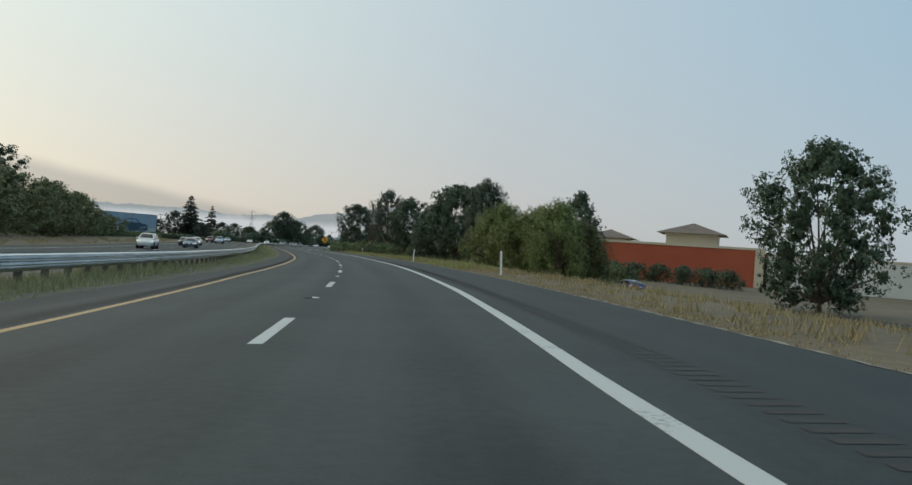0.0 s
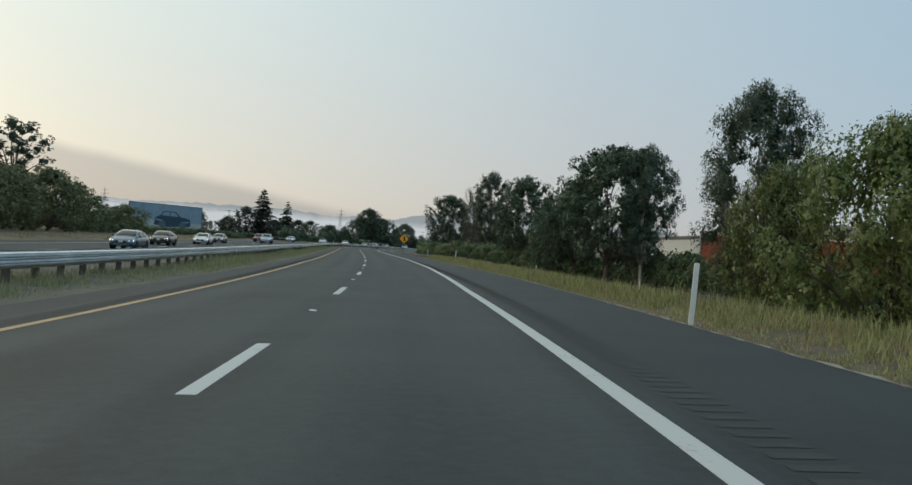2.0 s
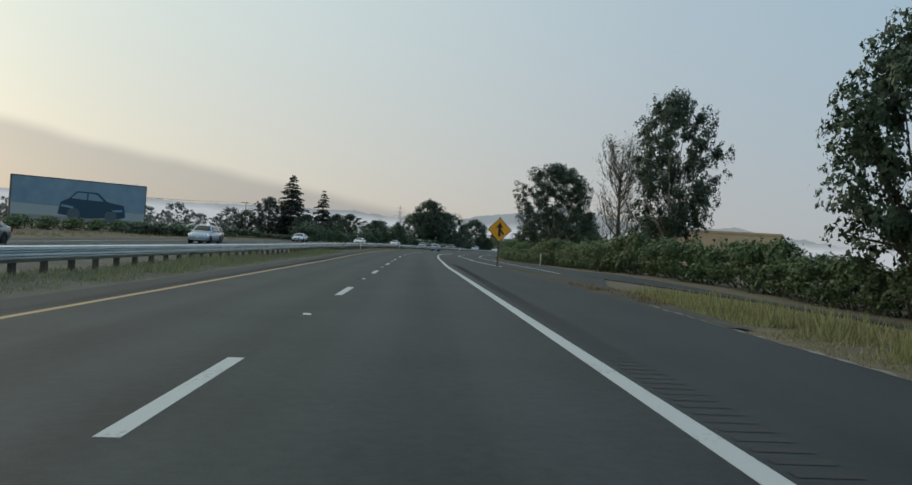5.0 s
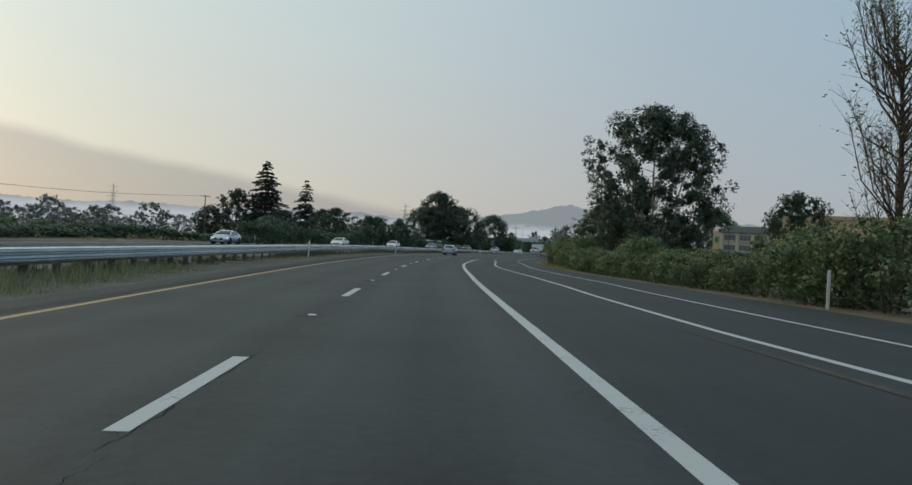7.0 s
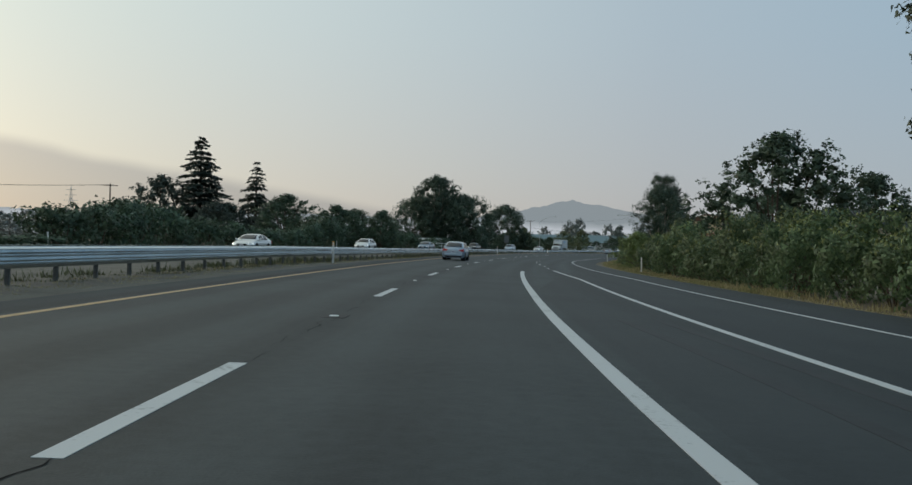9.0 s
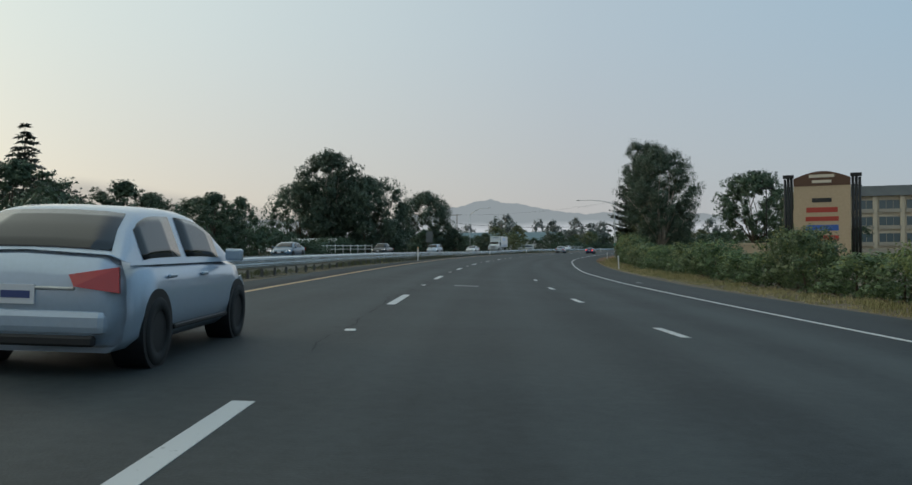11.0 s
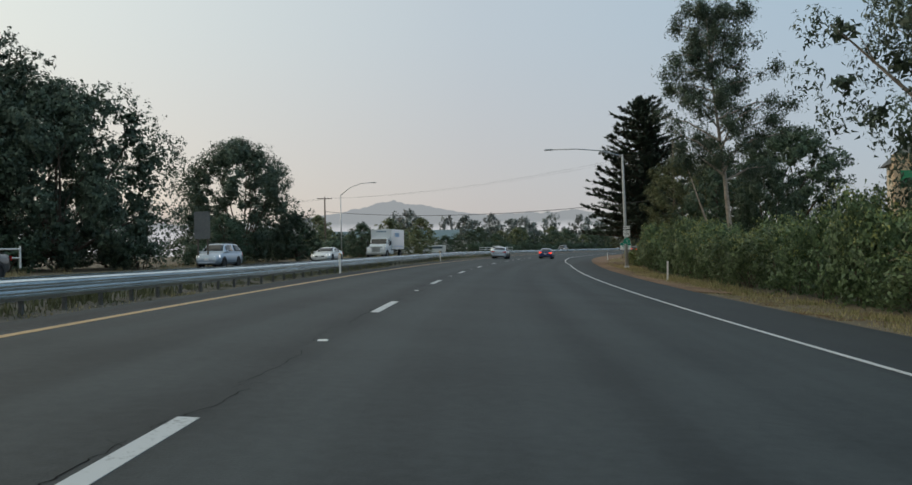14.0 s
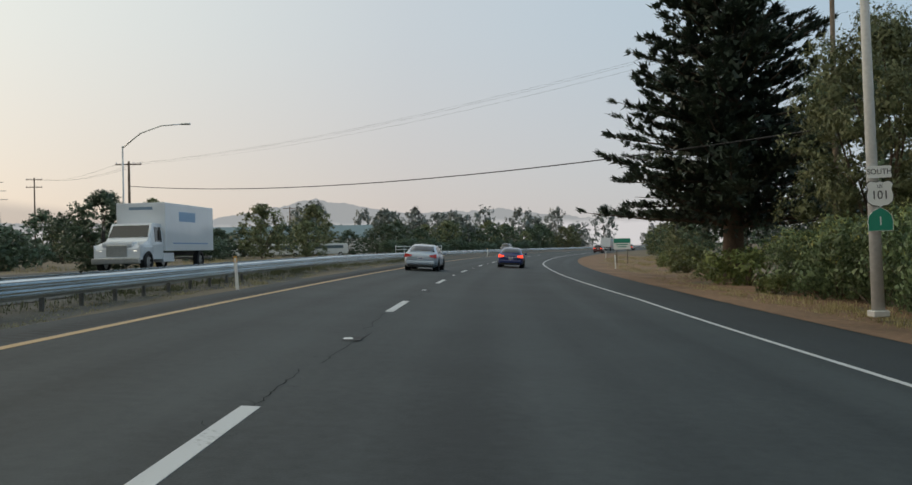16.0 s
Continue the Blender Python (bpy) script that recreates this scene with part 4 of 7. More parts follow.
def bare_tree(name, label, seed, height, leaves=260):
    rnd = np.random.default_rng(seed)
    verts, faces = tube([(0, 0, -0.3), (0.1, 0, height * 0.35), (0, 0.1, height * 0.8)], [0.2, 0.13, 0.03], 7)
    tips = []
    for i in range(80):
        z = height * rnd.uniform(0.12, 0.8)
        a, r = rnd.uniform(0, 6.28), height * rnd.uniform(0.04, 0.14)
        tip = Vector((math.cos(a) * r, math.sin(a) * r, min(height, z + height * rnd.uniform(0.14, 0.34))))
        mid = Vector((math.cos(a) * r * 0.7, math.sin(a) * r * 0.7, z + (tip.z - z) * 0.4))
        tube([(0, 0, z), mid, tip], [0.05, 0.03, 0.008], 4, verts, faces, cap=False)
        for j in range(22):
            s = mid.lerp(tip, rnd.uniform(0, 1))
            e = s + Vector((rnd.normal() * 0.4, rnd.normal() * 0.4, rnd.uniform(0.3, 1.2)))
            tube([s, e], [0.011, 0.005], 3, verts, faces, cap=False)
            tips.append(list(e))
    thing = tagged(new(name), label, "tree")
    part("trunk", link_mesh("trunk", verts, faces, M_BARK, True), thing)
    c = np.array(tips)[rnd.integers(0, len(tips), leaves)] + rnd.normal(size=(leaves, 3)) * 0.15
    part("crown", mesh_of("crown", *leaf_quads(c, 0.16, rnd), M_LEAF_WILLOW), thing, "a few last small leaves")
    return thing


def shrub(name, label, seed, sx, sy, h, leaf_mat, leaves=2300, leaf=0.19, inner=300, lit_tips=0, category="shrub", bumps=22):
    """A dense bush of many small rounded tufts; paler leaves on top put sunlight into the colour."""
    rnd = np.random.default_rng(seed)
    blobs = []
    for i in range(bumps):
        u, v = rnd.uniform(-0.5, 0.5), rnd.uniform(-0.5, 0.5)
        edge = max(abs(u), abs(v)) * 2
        br = rnd.uniform(0.1, 0.3) * min(sx, sy) * (1.15 - 0.3 * edge)
        z = h * rnd.uniform(0.2, 1.0) if edge > 0.6 else h * rnd.uniform(0.75, 1.0)
        blobs.append((u * (sx - br), v * (sy - br), max(br * 0.6, z - br * 0.7), br * 1.25, br, br * 0.8))
    blobs.append((0, 0, h * 0.42, sx * 0.46, sy * 0.44, h * 0.44))
    c = clumps(blobs, leaves // 8, 8, leaf * 0.75, rnd, (0.74, 1.0), 0.15, 0.9)
    c = c[c[:, 2] > 0.02]
    ci = clumps(blobs, inner // 3, 3, 0.2, rnd, (0.3, 0.7), 0.0, 0.8)
    ci = ci[ci[:, 2] > 0.1]
    thing = tagged(new(name), label, category)
    verts, faces = [], []
    for b in blobs[:6]:
        tube([(b[0] * 0.3, b[1] * 0.3, -0.1), (b[0] * 0.7, b[1] * 0.7, b[2] * 0.6), (b[0], b[1], b[2])], [0.05, 0.035, 0.015], 4, verts, faces, cap=False)
    part("stem", link_mesh("stem", verts, faces, M_BARK, True), thing)
    sets = [leaf_quads(c, leaf, rnd, 0.0, 0.65), leaf_quads(ci, leaf * 1.5, rnd, 0.0, 0.65)]
    if lit_tips:
        tops = [b for b in blobs if b[2] > h * 0.5] or blobs
        cs = clumps(tops, lit_tips // 8, 8, leaf * 0.9, rnd, (0.95, 1.1), 1.6, 0.9)
        sets.append(leaf_quads(cs, leaf * 0.9, rnd, -0.4, 0.5))
    starts = np.cumsum([0] + [len(v) for v, _ in sets])
    me = mesh_of("foliage", np.concatenate([v for v, _ in sets]), np.concatenate([f + s for (_, f), s in zip(sets, starts)]), leaf_mat)
    if lit_tips:
        me.materials.append(M_LIT_TIP)
        old = len(sets[0][1]) + len(sets[1][1])
        me.polygons.foreach_set("material_index", np.r_[np.zeros(old, dtype=np.int32), np.ones(len(sets[2][1]), dtype=np.int32)])
    part("foliage", me, thing)
    return thing


def plant(source, x, y, scale=(1, 1, 1), turn=0.0, z=None, first={}):
    """Stands a plant (the first time the source itself, later a copy) on the ground."""
    m = Matrix.Translation((x, y, (ground_z(x, y) if z is None else z) - 0.05)) @ pose(0, 0, 0, 0, 0, turn)
    if source.name not in first:
        first[source.name] = True
        source.matrix_basis = m
        ob = source
    else:
        ob = copy_thing(source, m)
    ob.scale = scale
    return ob


EUC = [broad_tree("eucalyptus_tree", "tall eucalyptus with dark grey-green clumped leaves", s, 14, 5.0, M_LEAF_EUC, M_PALEBARK, 80, 15500, 0.2, 3200, 0.28, 0.22, 0.4, size=(0.12, 0.27), hang=1.1, slim=0.62) for s in (11, 12)]
OAK = [broad_tree("broadleaf_tree", "dense dark green broadleaf tree with a rounded crown", s, 12, 6.0, M_LEAF_DARK, M_BARK, 84, 12500, 0.22, 2800, 0.31, 0.2, 0.1, size=(0.11, 0.25), slim=0.7) for s in (21, 22)]
LOWOAK = [broad_tree("broadleaf_tree", "dense dark green tree leafy almost to the ground", s, 12, 6.0, M_LEAF_DARK, M_BARK, 86, 8800, 0.245, 1700, 0.38, 0.03, 0.15, True, (0.12, 0.26), fat=0.75, slim=0.7) for s in (24, 25)]
DOME = [broad_tree("broadleaf_tree", "wide domed tree with dense drooping dark foliage to the ground", s, 13, 8.0, M_LEAF_EUC, M_BARK, 130, 27000, 0.2, 4500, 0.34, 0.02, 0.7, True, (0.1, 0.22), 1.3, fat=0.85, slim=0.62) for s in (26, 27)]
TALL = gum_tree("gum_tree", "tall airy eucalyptus with a pale leaning trunk and hanging leaves", 13, 20.5, 5.4, -1.6)
DROOP = broad_tree("gum_tree", "broad eucalyptus with forked pale limbs and drooping leaves", 14, 16, 5.4, M_LEAF_EUC, M_PALEBARK, 84, 32000, 0.2, 3500, 0.28, 0.2, 0.9, False, (0.13, 0.28), 1.7, 3, 16, slim=0.38)
GRAND = broad_tree("eucalyptus_tree", "large full eucalyptus with a dense dark oval crown", 15, 17, 7.2, M_LEAF_EUC, M_PALEBARK, 130, 33000, 0.2, 7000, 0.3, 0.16, 0.3, size=(0.1, 0.22), hang=1.0, fat=0.9, slim=0.66)
WILLOW = [broad_tree("pale_green_tree", "low spreading tree with yellow-green drooping leaves", s, 7, 4.4, M_LEAF_WILLOW, M_BARK, 70, 19000, 0.13, 3000, 0.2, 0.02, 0.8, True, (0.11, 0.28), 1.5, fat=0.8, slim=0.52) for s in (31, 32)]
MOUND = [broad_tree("roadside_tree", "bushy olive-green tree leafy down to the ground", s, 9, 6.5, M_LEAF_OLIVE, M_BARK, 80, 5400, 0.33, 1000, 0.45, 0.02, 0.4, True, (0.1, 0.27), fat=0.75, slim=0.66) for s in (41, 42)]
PLAINTREE = [broad_tree("roadside_tree", "green tree beside the road further on", s, 12, 6.0, M_LEAF_DARK if s == 45 else M_LEAF_OLIVE, M_BARK, 54, 2300, 0.46, 320, 0.6, 0.05, 0.1, True, (0.14, 0.3), twigs=0, limb_n=4, fat=0.8) for s in (45, 46)]
LONE = broad_tree("broadleaf_tree", "wide irregular dark green tree in dry grass", 23, 13.5, 7.0, M_LEAF_DARK, M_BARK, 96, 19000, 0.22, 3800, 0.34, 0.06, 0.1, True, (0.1, 0.25), fat=0.8, slim=0.68)
FAR = [broad_tree("distant_tree", "far tree with a rounded crown, leaves tinted for haze", s, 12, 5.5, M_LEAF_FARHAZE, M_BARK, 34, 700, 0.8, 80, 0.9, 0.05, 0.1, True, (0.2, 0.36), twigs=0, limb_n=3) for s in (51, 52)]
# same far tree with the haze tint in its leaves
HAZETREE = [broad_tree("distant_tree", "far tree tinted pale grey-green for haze", s, 12, 5.5, M_LEAF_HAZE, M_BARK, 34, 700, 0.8, 80, 0.9, 0.05, 0.1, True, (0.2, 0.36), twigs=0, limb_n=3) for s in (53, 54)]
PEPPER = broad_tree("pale_green_tree", "tall tree with pale olive drooping foliage", 16, 12, 4.2, M_LEAF_OLIVE, M_BARK, 84, 26000, 0.16, 3000, 0.24, 0.1, 0.95, False, (0.12, 0.27), 1.9, 2, 14, slim=0.38)
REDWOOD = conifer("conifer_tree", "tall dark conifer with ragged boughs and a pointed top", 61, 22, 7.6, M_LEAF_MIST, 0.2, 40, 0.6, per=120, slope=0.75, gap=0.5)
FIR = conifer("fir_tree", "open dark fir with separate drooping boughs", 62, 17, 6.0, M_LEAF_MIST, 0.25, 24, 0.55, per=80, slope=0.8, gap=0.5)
FARCON = conifer("distant_conifer", "small far conifer with needles tinted for haze", 63, 10, 3.0, M_LEAF_FARHAZE, 0.15, 9, 0.9, per=8)
CYPRESS = cypress("cypress_tree", "broad old cypress with level dark boughs", 64, 21, 8.4)
BARE = bare_tree("bare_tree", "nearly leafless tree with upright thin branches", 65, 15, 1500)
MISTOAK = [broad_tree("broadleaf_tree", "broadleaf tree tinted grey-green for morning haze", s, 12, 6.0, M_LEAF_MIST, M_BARK, 70, 4200, 0.36, 800, 0.5, 0.12, 0.15, True, (0.13, 0.27), fat=0.8, slim=0.7) for s in (28, 29)]
HEDGE = [shrub("hedge_shrub", "dense dark green hedge shrub, top leaves tinted as if sunlit", s, 4.4, 3.0, 2.7, M_LEAF_HEDGE, 4500, 0.115, 450, 600, bumps=26) for s in (71, 72, 73)]
BACKHEDGE = [shrub("hedge_shrub", "dense dark green hedge shrub along the slip road", s, 4.6, 3.0, 2.7, M_LEAF_HEDGE, 2500, 0.19, 300, 120) for s in (74, 75)]
BUSH = [shrub("roadside_bush", "rounded dark green bush", s, 4.5, 4.0, 3.0, M_LEAF_DARK, 1700, 0.25, 150) for s in (81, 83)]
SMALL = shrub("small_bush", "small yellow-green bush in dry grass", 82, 2.2, 2.0, 1.3, M_LEAF_WILLOW, 1500, 0.12, 100)

# right side, along the walk
plant(LONE, 33.2, 76.3, (1, 1, 1.18), 20)
rnd0 = random.Random(4)
for x, y, s, t in ((4.6, 89, 0.92, 10), (6.9, 84.5, 0.86, 120), (9.4, 78.5, 0.92, 200), (8.6, 88.5, 1.0, 290), (12.0, 82, 0.86, 60)):
    plant(WILLOW[(t // 10) % 2], x, y, (s, s, s * rnd0.uniform(1.2, 1.55)), t)
for src, x, y, sx, sz, t in ((DROOP, 2.4, 101.3, 0.6, 0.74, 40), (WILLOW[0], 3.0, 98, 0.7, 1.1, 150), (LOWOAK[0], 8.5, 95, 0.5, 0.74, 150), (LOWOAK[1], 13.7, 100.7, 0.64, 0.98, 40), (LOWOAK[0], -10.1, 163.2, 0.42, 0.66, 75),
                             (OAK[0], -3.4, 151.8, 1.06, 1.25, 30), (EUC[0], 0.2, 149.5, 0.7, 1.06, 200), (OAK[1], -6.8, 163.5, 0.66, 1.04, 140), (OAK[1], -14.8, 186, 0.9, 1.14, 60), (LOWOAK[0], -9, 193, 0.85, 1.04, 160),
                             (LOWOAK[1], -11.4, 179, 0.6, 0.86, 250), (EUC[1], -25.1, 230, 0.92, 1.25, 15), (BARE, -30.7, 247, 1.3, 1, 0), (GRAND, -42.6, 287.5, 0.91, 0.97, 70), (OAK[1], -27.6, 299.8, 0.62, 0.8, 20),
                             (LOWOAK[1], -49.0, 319.0, 0.95, 0.82, 140), (LOWOAK[0], -40, 334, 0.8, 0.72, 20), (DROOP, -56.8, 433, 0.95, 0.94, 90), 
                             (OAK[0], -22, 552, 1.8, 1.85, 30), (OAK[0], -44.7, 411.6, 0.5, 0.68, 120), (OAK[1], -30, 490, 0.35, 0.45, 0), (OAK[0], -24, 492, 0.35, 0.4, 70), (OAK[1], -17, 489, 0.4, 0.45, 150), (TALL, -54.9, 469.5, 1.0, 1.0, 0), (OAK[1], -49.3, 479, 0.52, 0.78, 50), (CYPRESS, -53.6, 511, 1, 1, 0), (PEPPER, -52.6, 497, 0.95, 0.98, 60),
                             (PEPPER, -50.0, 492, 0.95, 0.92, 160), (LOWOAK[0], -52, 484, 0.75, 0.8, 200), (WILLOW[1], -58.5, 338, 0.5, 0.5, 10)):
    plant(src, x, y, (sx, sx, sz), t)

# hedge rows on the right
def hedge_row(rows, sources, jitter, seed):
    rnd = random.Random(seed)
    for q, lat, h in rows:
        p = spot(q, lat + rnd.uniform(-jitter, jitter))
        plant(rnd.choice(sources), p.x, p.y, (rnd.uniform(0.9, 1.15), rnd.uniform(0.9, 1.1), h / 2.7 * rnd.uniform(0.68, 1.22)), math.degrees(heading(q)) + 90 + rnd.uniform(-10, 10))


ramp_side = lerp_table((5.5, 41), (8.5, 32.2), (9.6, 30), (10.6, 26.6), (12, 23), (13, 18.5), (13.8, 16.3))
hedge_row([(q, ramp_side(q), 3.4 if q < 10.5 else 2.9) for q in np.arange(6.2, 13.7, 0.19)], BACKHEDGE, 0.4, 1)
hedge_row([(q, 17.5 - 0.55 * (q - 11), 2.3) for q in np.arange(13.7, 15.4, 0.22)], HEDGE, 0.4, 12)
hedge_row([(q, 15.2, 2.3) for q in np.arange(15.3, 18.6, 0.22)], HEDGE, 0.3, 3)
hedge_row([(q, 15.0 - 0.2 * (q - 18.6), 3.0) for q in np.arange(18.6, 22.4, 0.23)], HEDGE, 0.3, 4)
hedge_row([(q, 14.6, 2.05) for q in np.arange(22.9, 27.4, 0.24)], HEDGE, 0.4, 5)
hedge_row([(q, 15.0, 3.0) for q in np.arange(27.55, 29.6, 0.22)], HEDGE, 0.3, 6)
hedge_row([(q, 14.8, 3.6) for q in np.arange(29.6, 33.2, 0.22)], HEDGE, 0.3, 7)
hedge_row([(q, 17.5, 4.0) for q in np.arange(30.6, 33.0, 0.28)], BACKHEDGE, 0.4, 8)
for q, lat, s in ((34.6, 14.8, 1.6), (35.3, 15.6, 1.2), (36.0, 15.0, 0.9), (37.2, 16, 1.1), (34.0, 13.8, 0.7), (38.0, 17, 1.2), (36.6, 16.8, 1.7), (37.0, 18.2, 1.5)):
    p = spot(q, lat)
    plant(SMALL, p.x, p.y, (s, s, s), q * 40)
hedge_row([(q, 15.5, 3.2) for q in np.arange(33.1, 34.4, 0.22)], HEDGE, 0.5, 9)
for x, y, s in ((-46, 513, 1.2), (-44, 505, 1.3)):
    plant(BUSH[0], x, y, (s, s, s * 1.1), x * 17)
# hedge before the brick building
for i in range(7):
    p = Vector((42 - i * 3.4, 138 + i * 2.2, 0))
    plant(BUSH[int(p.y) % 2], p.x, p.y, (1.0, 1.0, 1.15), i * 50)

# left side: olive trees beyond the other carriageway
rl = random.Random(9)
for x, y, s in ((-93, 197, 0.75), (-88, 186, 0.95), (-83, 172, 1.1), (-79, 157, 1.0), (-74, 143, 1.15), (-68, 129, 1.05), (-65, 113, 1.2), (-60, 98, 1.1), (-56, 82, 1.2), (-51, 66, 1.1), (-47, 50, 1.2),
                (-97, 183, 1.2), (-92, 165, 1.3), (-86, 148, 1.25), (-80, 128, 1.3), (-74, 108, 1.3), (-104, 210, 0.7), (-112, 222, 0.6), (-94, 212, 0.72), (-92, 205, 0.6), (-99, 220, 0.48), (-101, 228, 0.42)):
    plant(MOUND[rl.randrange(2)], x, y, (s, s, s * rl.uniform(0.76, 0.94)), rl.uniform(0, 360))
PINE = broad_tree("pine_tree", "tall old pine with flat dark tufts", 66, 26, 9, M_LEAF_EUC, M_BARK, 34, 5200, 0.36, 800, 0.8, 0.5, 0.0, size=(0.13, 0.24), hang=0.4)
plant(PINE, -150, 255, (1, 1, 1), 0)
plant(PINE, -166, 240, (0.9, 0.9, 0.9), 100)
plant(REDWOOD, -143.2, 408.3, (1, 1, 0.95)), plant(FIR, -134.5, 414.4, (1, 1, 0.98))
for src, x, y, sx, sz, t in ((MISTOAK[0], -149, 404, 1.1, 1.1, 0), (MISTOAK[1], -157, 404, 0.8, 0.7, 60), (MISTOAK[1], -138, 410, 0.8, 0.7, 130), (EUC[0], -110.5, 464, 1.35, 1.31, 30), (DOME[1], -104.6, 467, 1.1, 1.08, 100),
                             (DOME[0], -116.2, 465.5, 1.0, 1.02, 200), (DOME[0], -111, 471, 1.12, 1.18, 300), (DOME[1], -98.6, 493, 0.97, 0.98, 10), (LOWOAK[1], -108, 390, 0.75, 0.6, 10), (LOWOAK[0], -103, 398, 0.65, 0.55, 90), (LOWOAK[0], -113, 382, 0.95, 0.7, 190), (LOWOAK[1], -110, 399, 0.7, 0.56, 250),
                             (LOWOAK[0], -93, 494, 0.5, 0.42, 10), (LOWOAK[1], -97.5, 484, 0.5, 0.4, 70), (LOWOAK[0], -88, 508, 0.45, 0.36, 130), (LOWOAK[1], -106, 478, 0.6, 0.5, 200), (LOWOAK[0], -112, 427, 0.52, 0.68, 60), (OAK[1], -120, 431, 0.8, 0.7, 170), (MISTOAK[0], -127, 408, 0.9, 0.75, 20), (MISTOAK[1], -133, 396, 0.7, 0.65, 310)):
    plant(src, x, y, (sx, sx, sz), t)
# bushes along the far verge of the other carriageway
for q in np.r_[np.arange(17.0, 21.2, 0.24), np.arange(21.3, 31.5, 0.32)]:
    lat = -30 - 3 * math.sin(q * 1.7) - max(0, 22 - q) * 1.2
    p = spot(q, lat)
    h = (0.3 if q < 21.2 else 1.3 if q < 24 else 1.0) + 0.25 * math.sin(q * 2.3) + (0.3 if 25 < q < 28 else 0) - (0.2 if q > 28.5 else 0)
    plant(BUSH[int(p.y) % 2], p.x, p.y, (1.2, 1.2, max(h, 0.36)), q * 77)
for q in np.arange(13.5, 20, 0.4):
    p = spot(q, -46 + (q - 13) * 1.2)
    plant(BACKHEDGE[0], p.x, p.y, (1.1, 1.0, 0.6), math.degrees(heading(q)) + 90)
for q, lat, s in ((34.2, -31, 1.2), (35.0, -30, 1.0), (35.4, -34, 1.3), (36.7, -34, 1.3), (37.2, -31, 1.1), (38.6, -40, 1.3), (33.2, -27, 0.9), (32.6, -26, 0.8), (31.8, -25.5, 0.9), (38, -36, 1.2), (39.5, -44, 1.2), (36, -40, 1.5), (34.8, -42, 1.5)):
    p = spot(q, lat)
    plant(BUSH[int(p.y) % 2], p.x, p.y, (s * 1.1, s * 1.1, s * 0.85), q * 31)

# trees and hedges further down the road
rk = random.Random(21)
for i in range(26):
    q = 39.5 + i * 0.62
    p = spot(q, -27 - 5 * rk.random() - max(0, 42 - q) * 4)
    s = rk.uniform(0.5, 0.85)
    plant(PLAINTREE[rk.randrange(2)], p.x, p.y, (s, s, s * rk.uniform(0.7, 1.05)), rk.uniform(0, 360))
    p = spot(q, 17 + 6 * rk.random() + max(0, 42 - q) * 3)
    plant(PLAINTREE[rk.randrange(2)], p.x, p.y, (s, s, s * rk.uniform(0.6, 0.9)), rk.uniform(0, 360))
hedge_row([(q, -25.5, 2.6) for q in np.arange(41, 50, 0.3)], BUSH, 0.8, 10)
for i in range(22):
    p = spot(rk.uniform(37, 47), rk.uniform(-95, -42))
    s = rk.uniform(0.45, 0.8)
    plant(PLAINTREE[rk.randrange(2)], p.x, p.y, (s, s, s * rk.uniform(0.7, 1.0)), rk.uniform(0, 360))
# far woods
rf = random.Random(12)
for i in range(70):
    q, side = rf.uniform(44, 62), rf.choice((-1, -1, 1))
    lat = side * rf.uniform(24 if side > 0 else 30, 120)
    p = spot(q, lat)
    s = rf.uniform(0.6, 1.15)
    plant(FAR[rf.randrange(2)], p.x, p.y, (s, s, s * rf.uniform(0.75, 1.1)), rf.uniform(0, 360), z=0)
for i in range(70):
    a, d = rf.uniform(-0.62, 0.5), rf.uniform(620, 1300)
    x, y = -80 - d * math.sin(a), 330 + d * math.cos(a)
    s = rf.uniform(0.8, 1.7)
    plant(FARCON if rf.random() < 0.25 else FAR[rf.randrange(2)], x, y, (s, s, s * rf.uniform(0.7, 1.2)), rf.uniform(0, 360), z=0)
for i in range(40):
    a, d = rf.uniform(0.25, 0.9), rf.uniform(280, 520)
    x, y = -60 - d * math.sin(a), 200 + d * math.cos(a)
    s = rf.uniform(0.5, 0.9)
    plant(HAZETREE[rf.randrange(2)], x, y, (s, s, s * rf.uniform(0.6, 1.0)), rf.uniform(0, 360), z=0)


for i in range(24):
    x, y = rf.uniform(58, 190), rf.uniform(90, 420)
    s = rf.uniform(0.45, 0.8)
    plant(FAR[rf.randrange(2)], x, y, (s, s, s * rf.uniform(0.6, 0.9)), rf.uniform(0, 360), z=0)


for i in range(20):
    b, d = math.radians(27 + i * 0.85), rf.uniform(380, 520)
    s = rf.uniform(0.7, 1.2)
    plant(HAZETREE[i % 2], -41.8 - d * math.sin(b), 201 + d * math.cos(b), (s * 1.2, s * 1.2, s * rf.uniform(0.8, 1.2)), rf.uniform(0, 360), z=0)


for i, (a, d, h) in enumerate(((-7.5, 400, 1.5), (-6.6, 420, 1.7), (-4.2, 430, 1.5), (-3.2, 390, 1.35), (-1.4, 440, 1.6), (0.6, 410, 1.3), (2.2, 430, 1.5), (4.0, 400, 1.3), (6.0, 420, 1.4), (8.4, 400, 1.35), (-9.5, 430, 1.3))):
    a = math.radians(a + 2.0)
    plant((HAZETREE if i % 3 else FAR)[i % 2], -72.8 + d * math.sin(a), 375.6 + d * math.cos(a), (0.9, 0.9, h), i * 50, z=0)


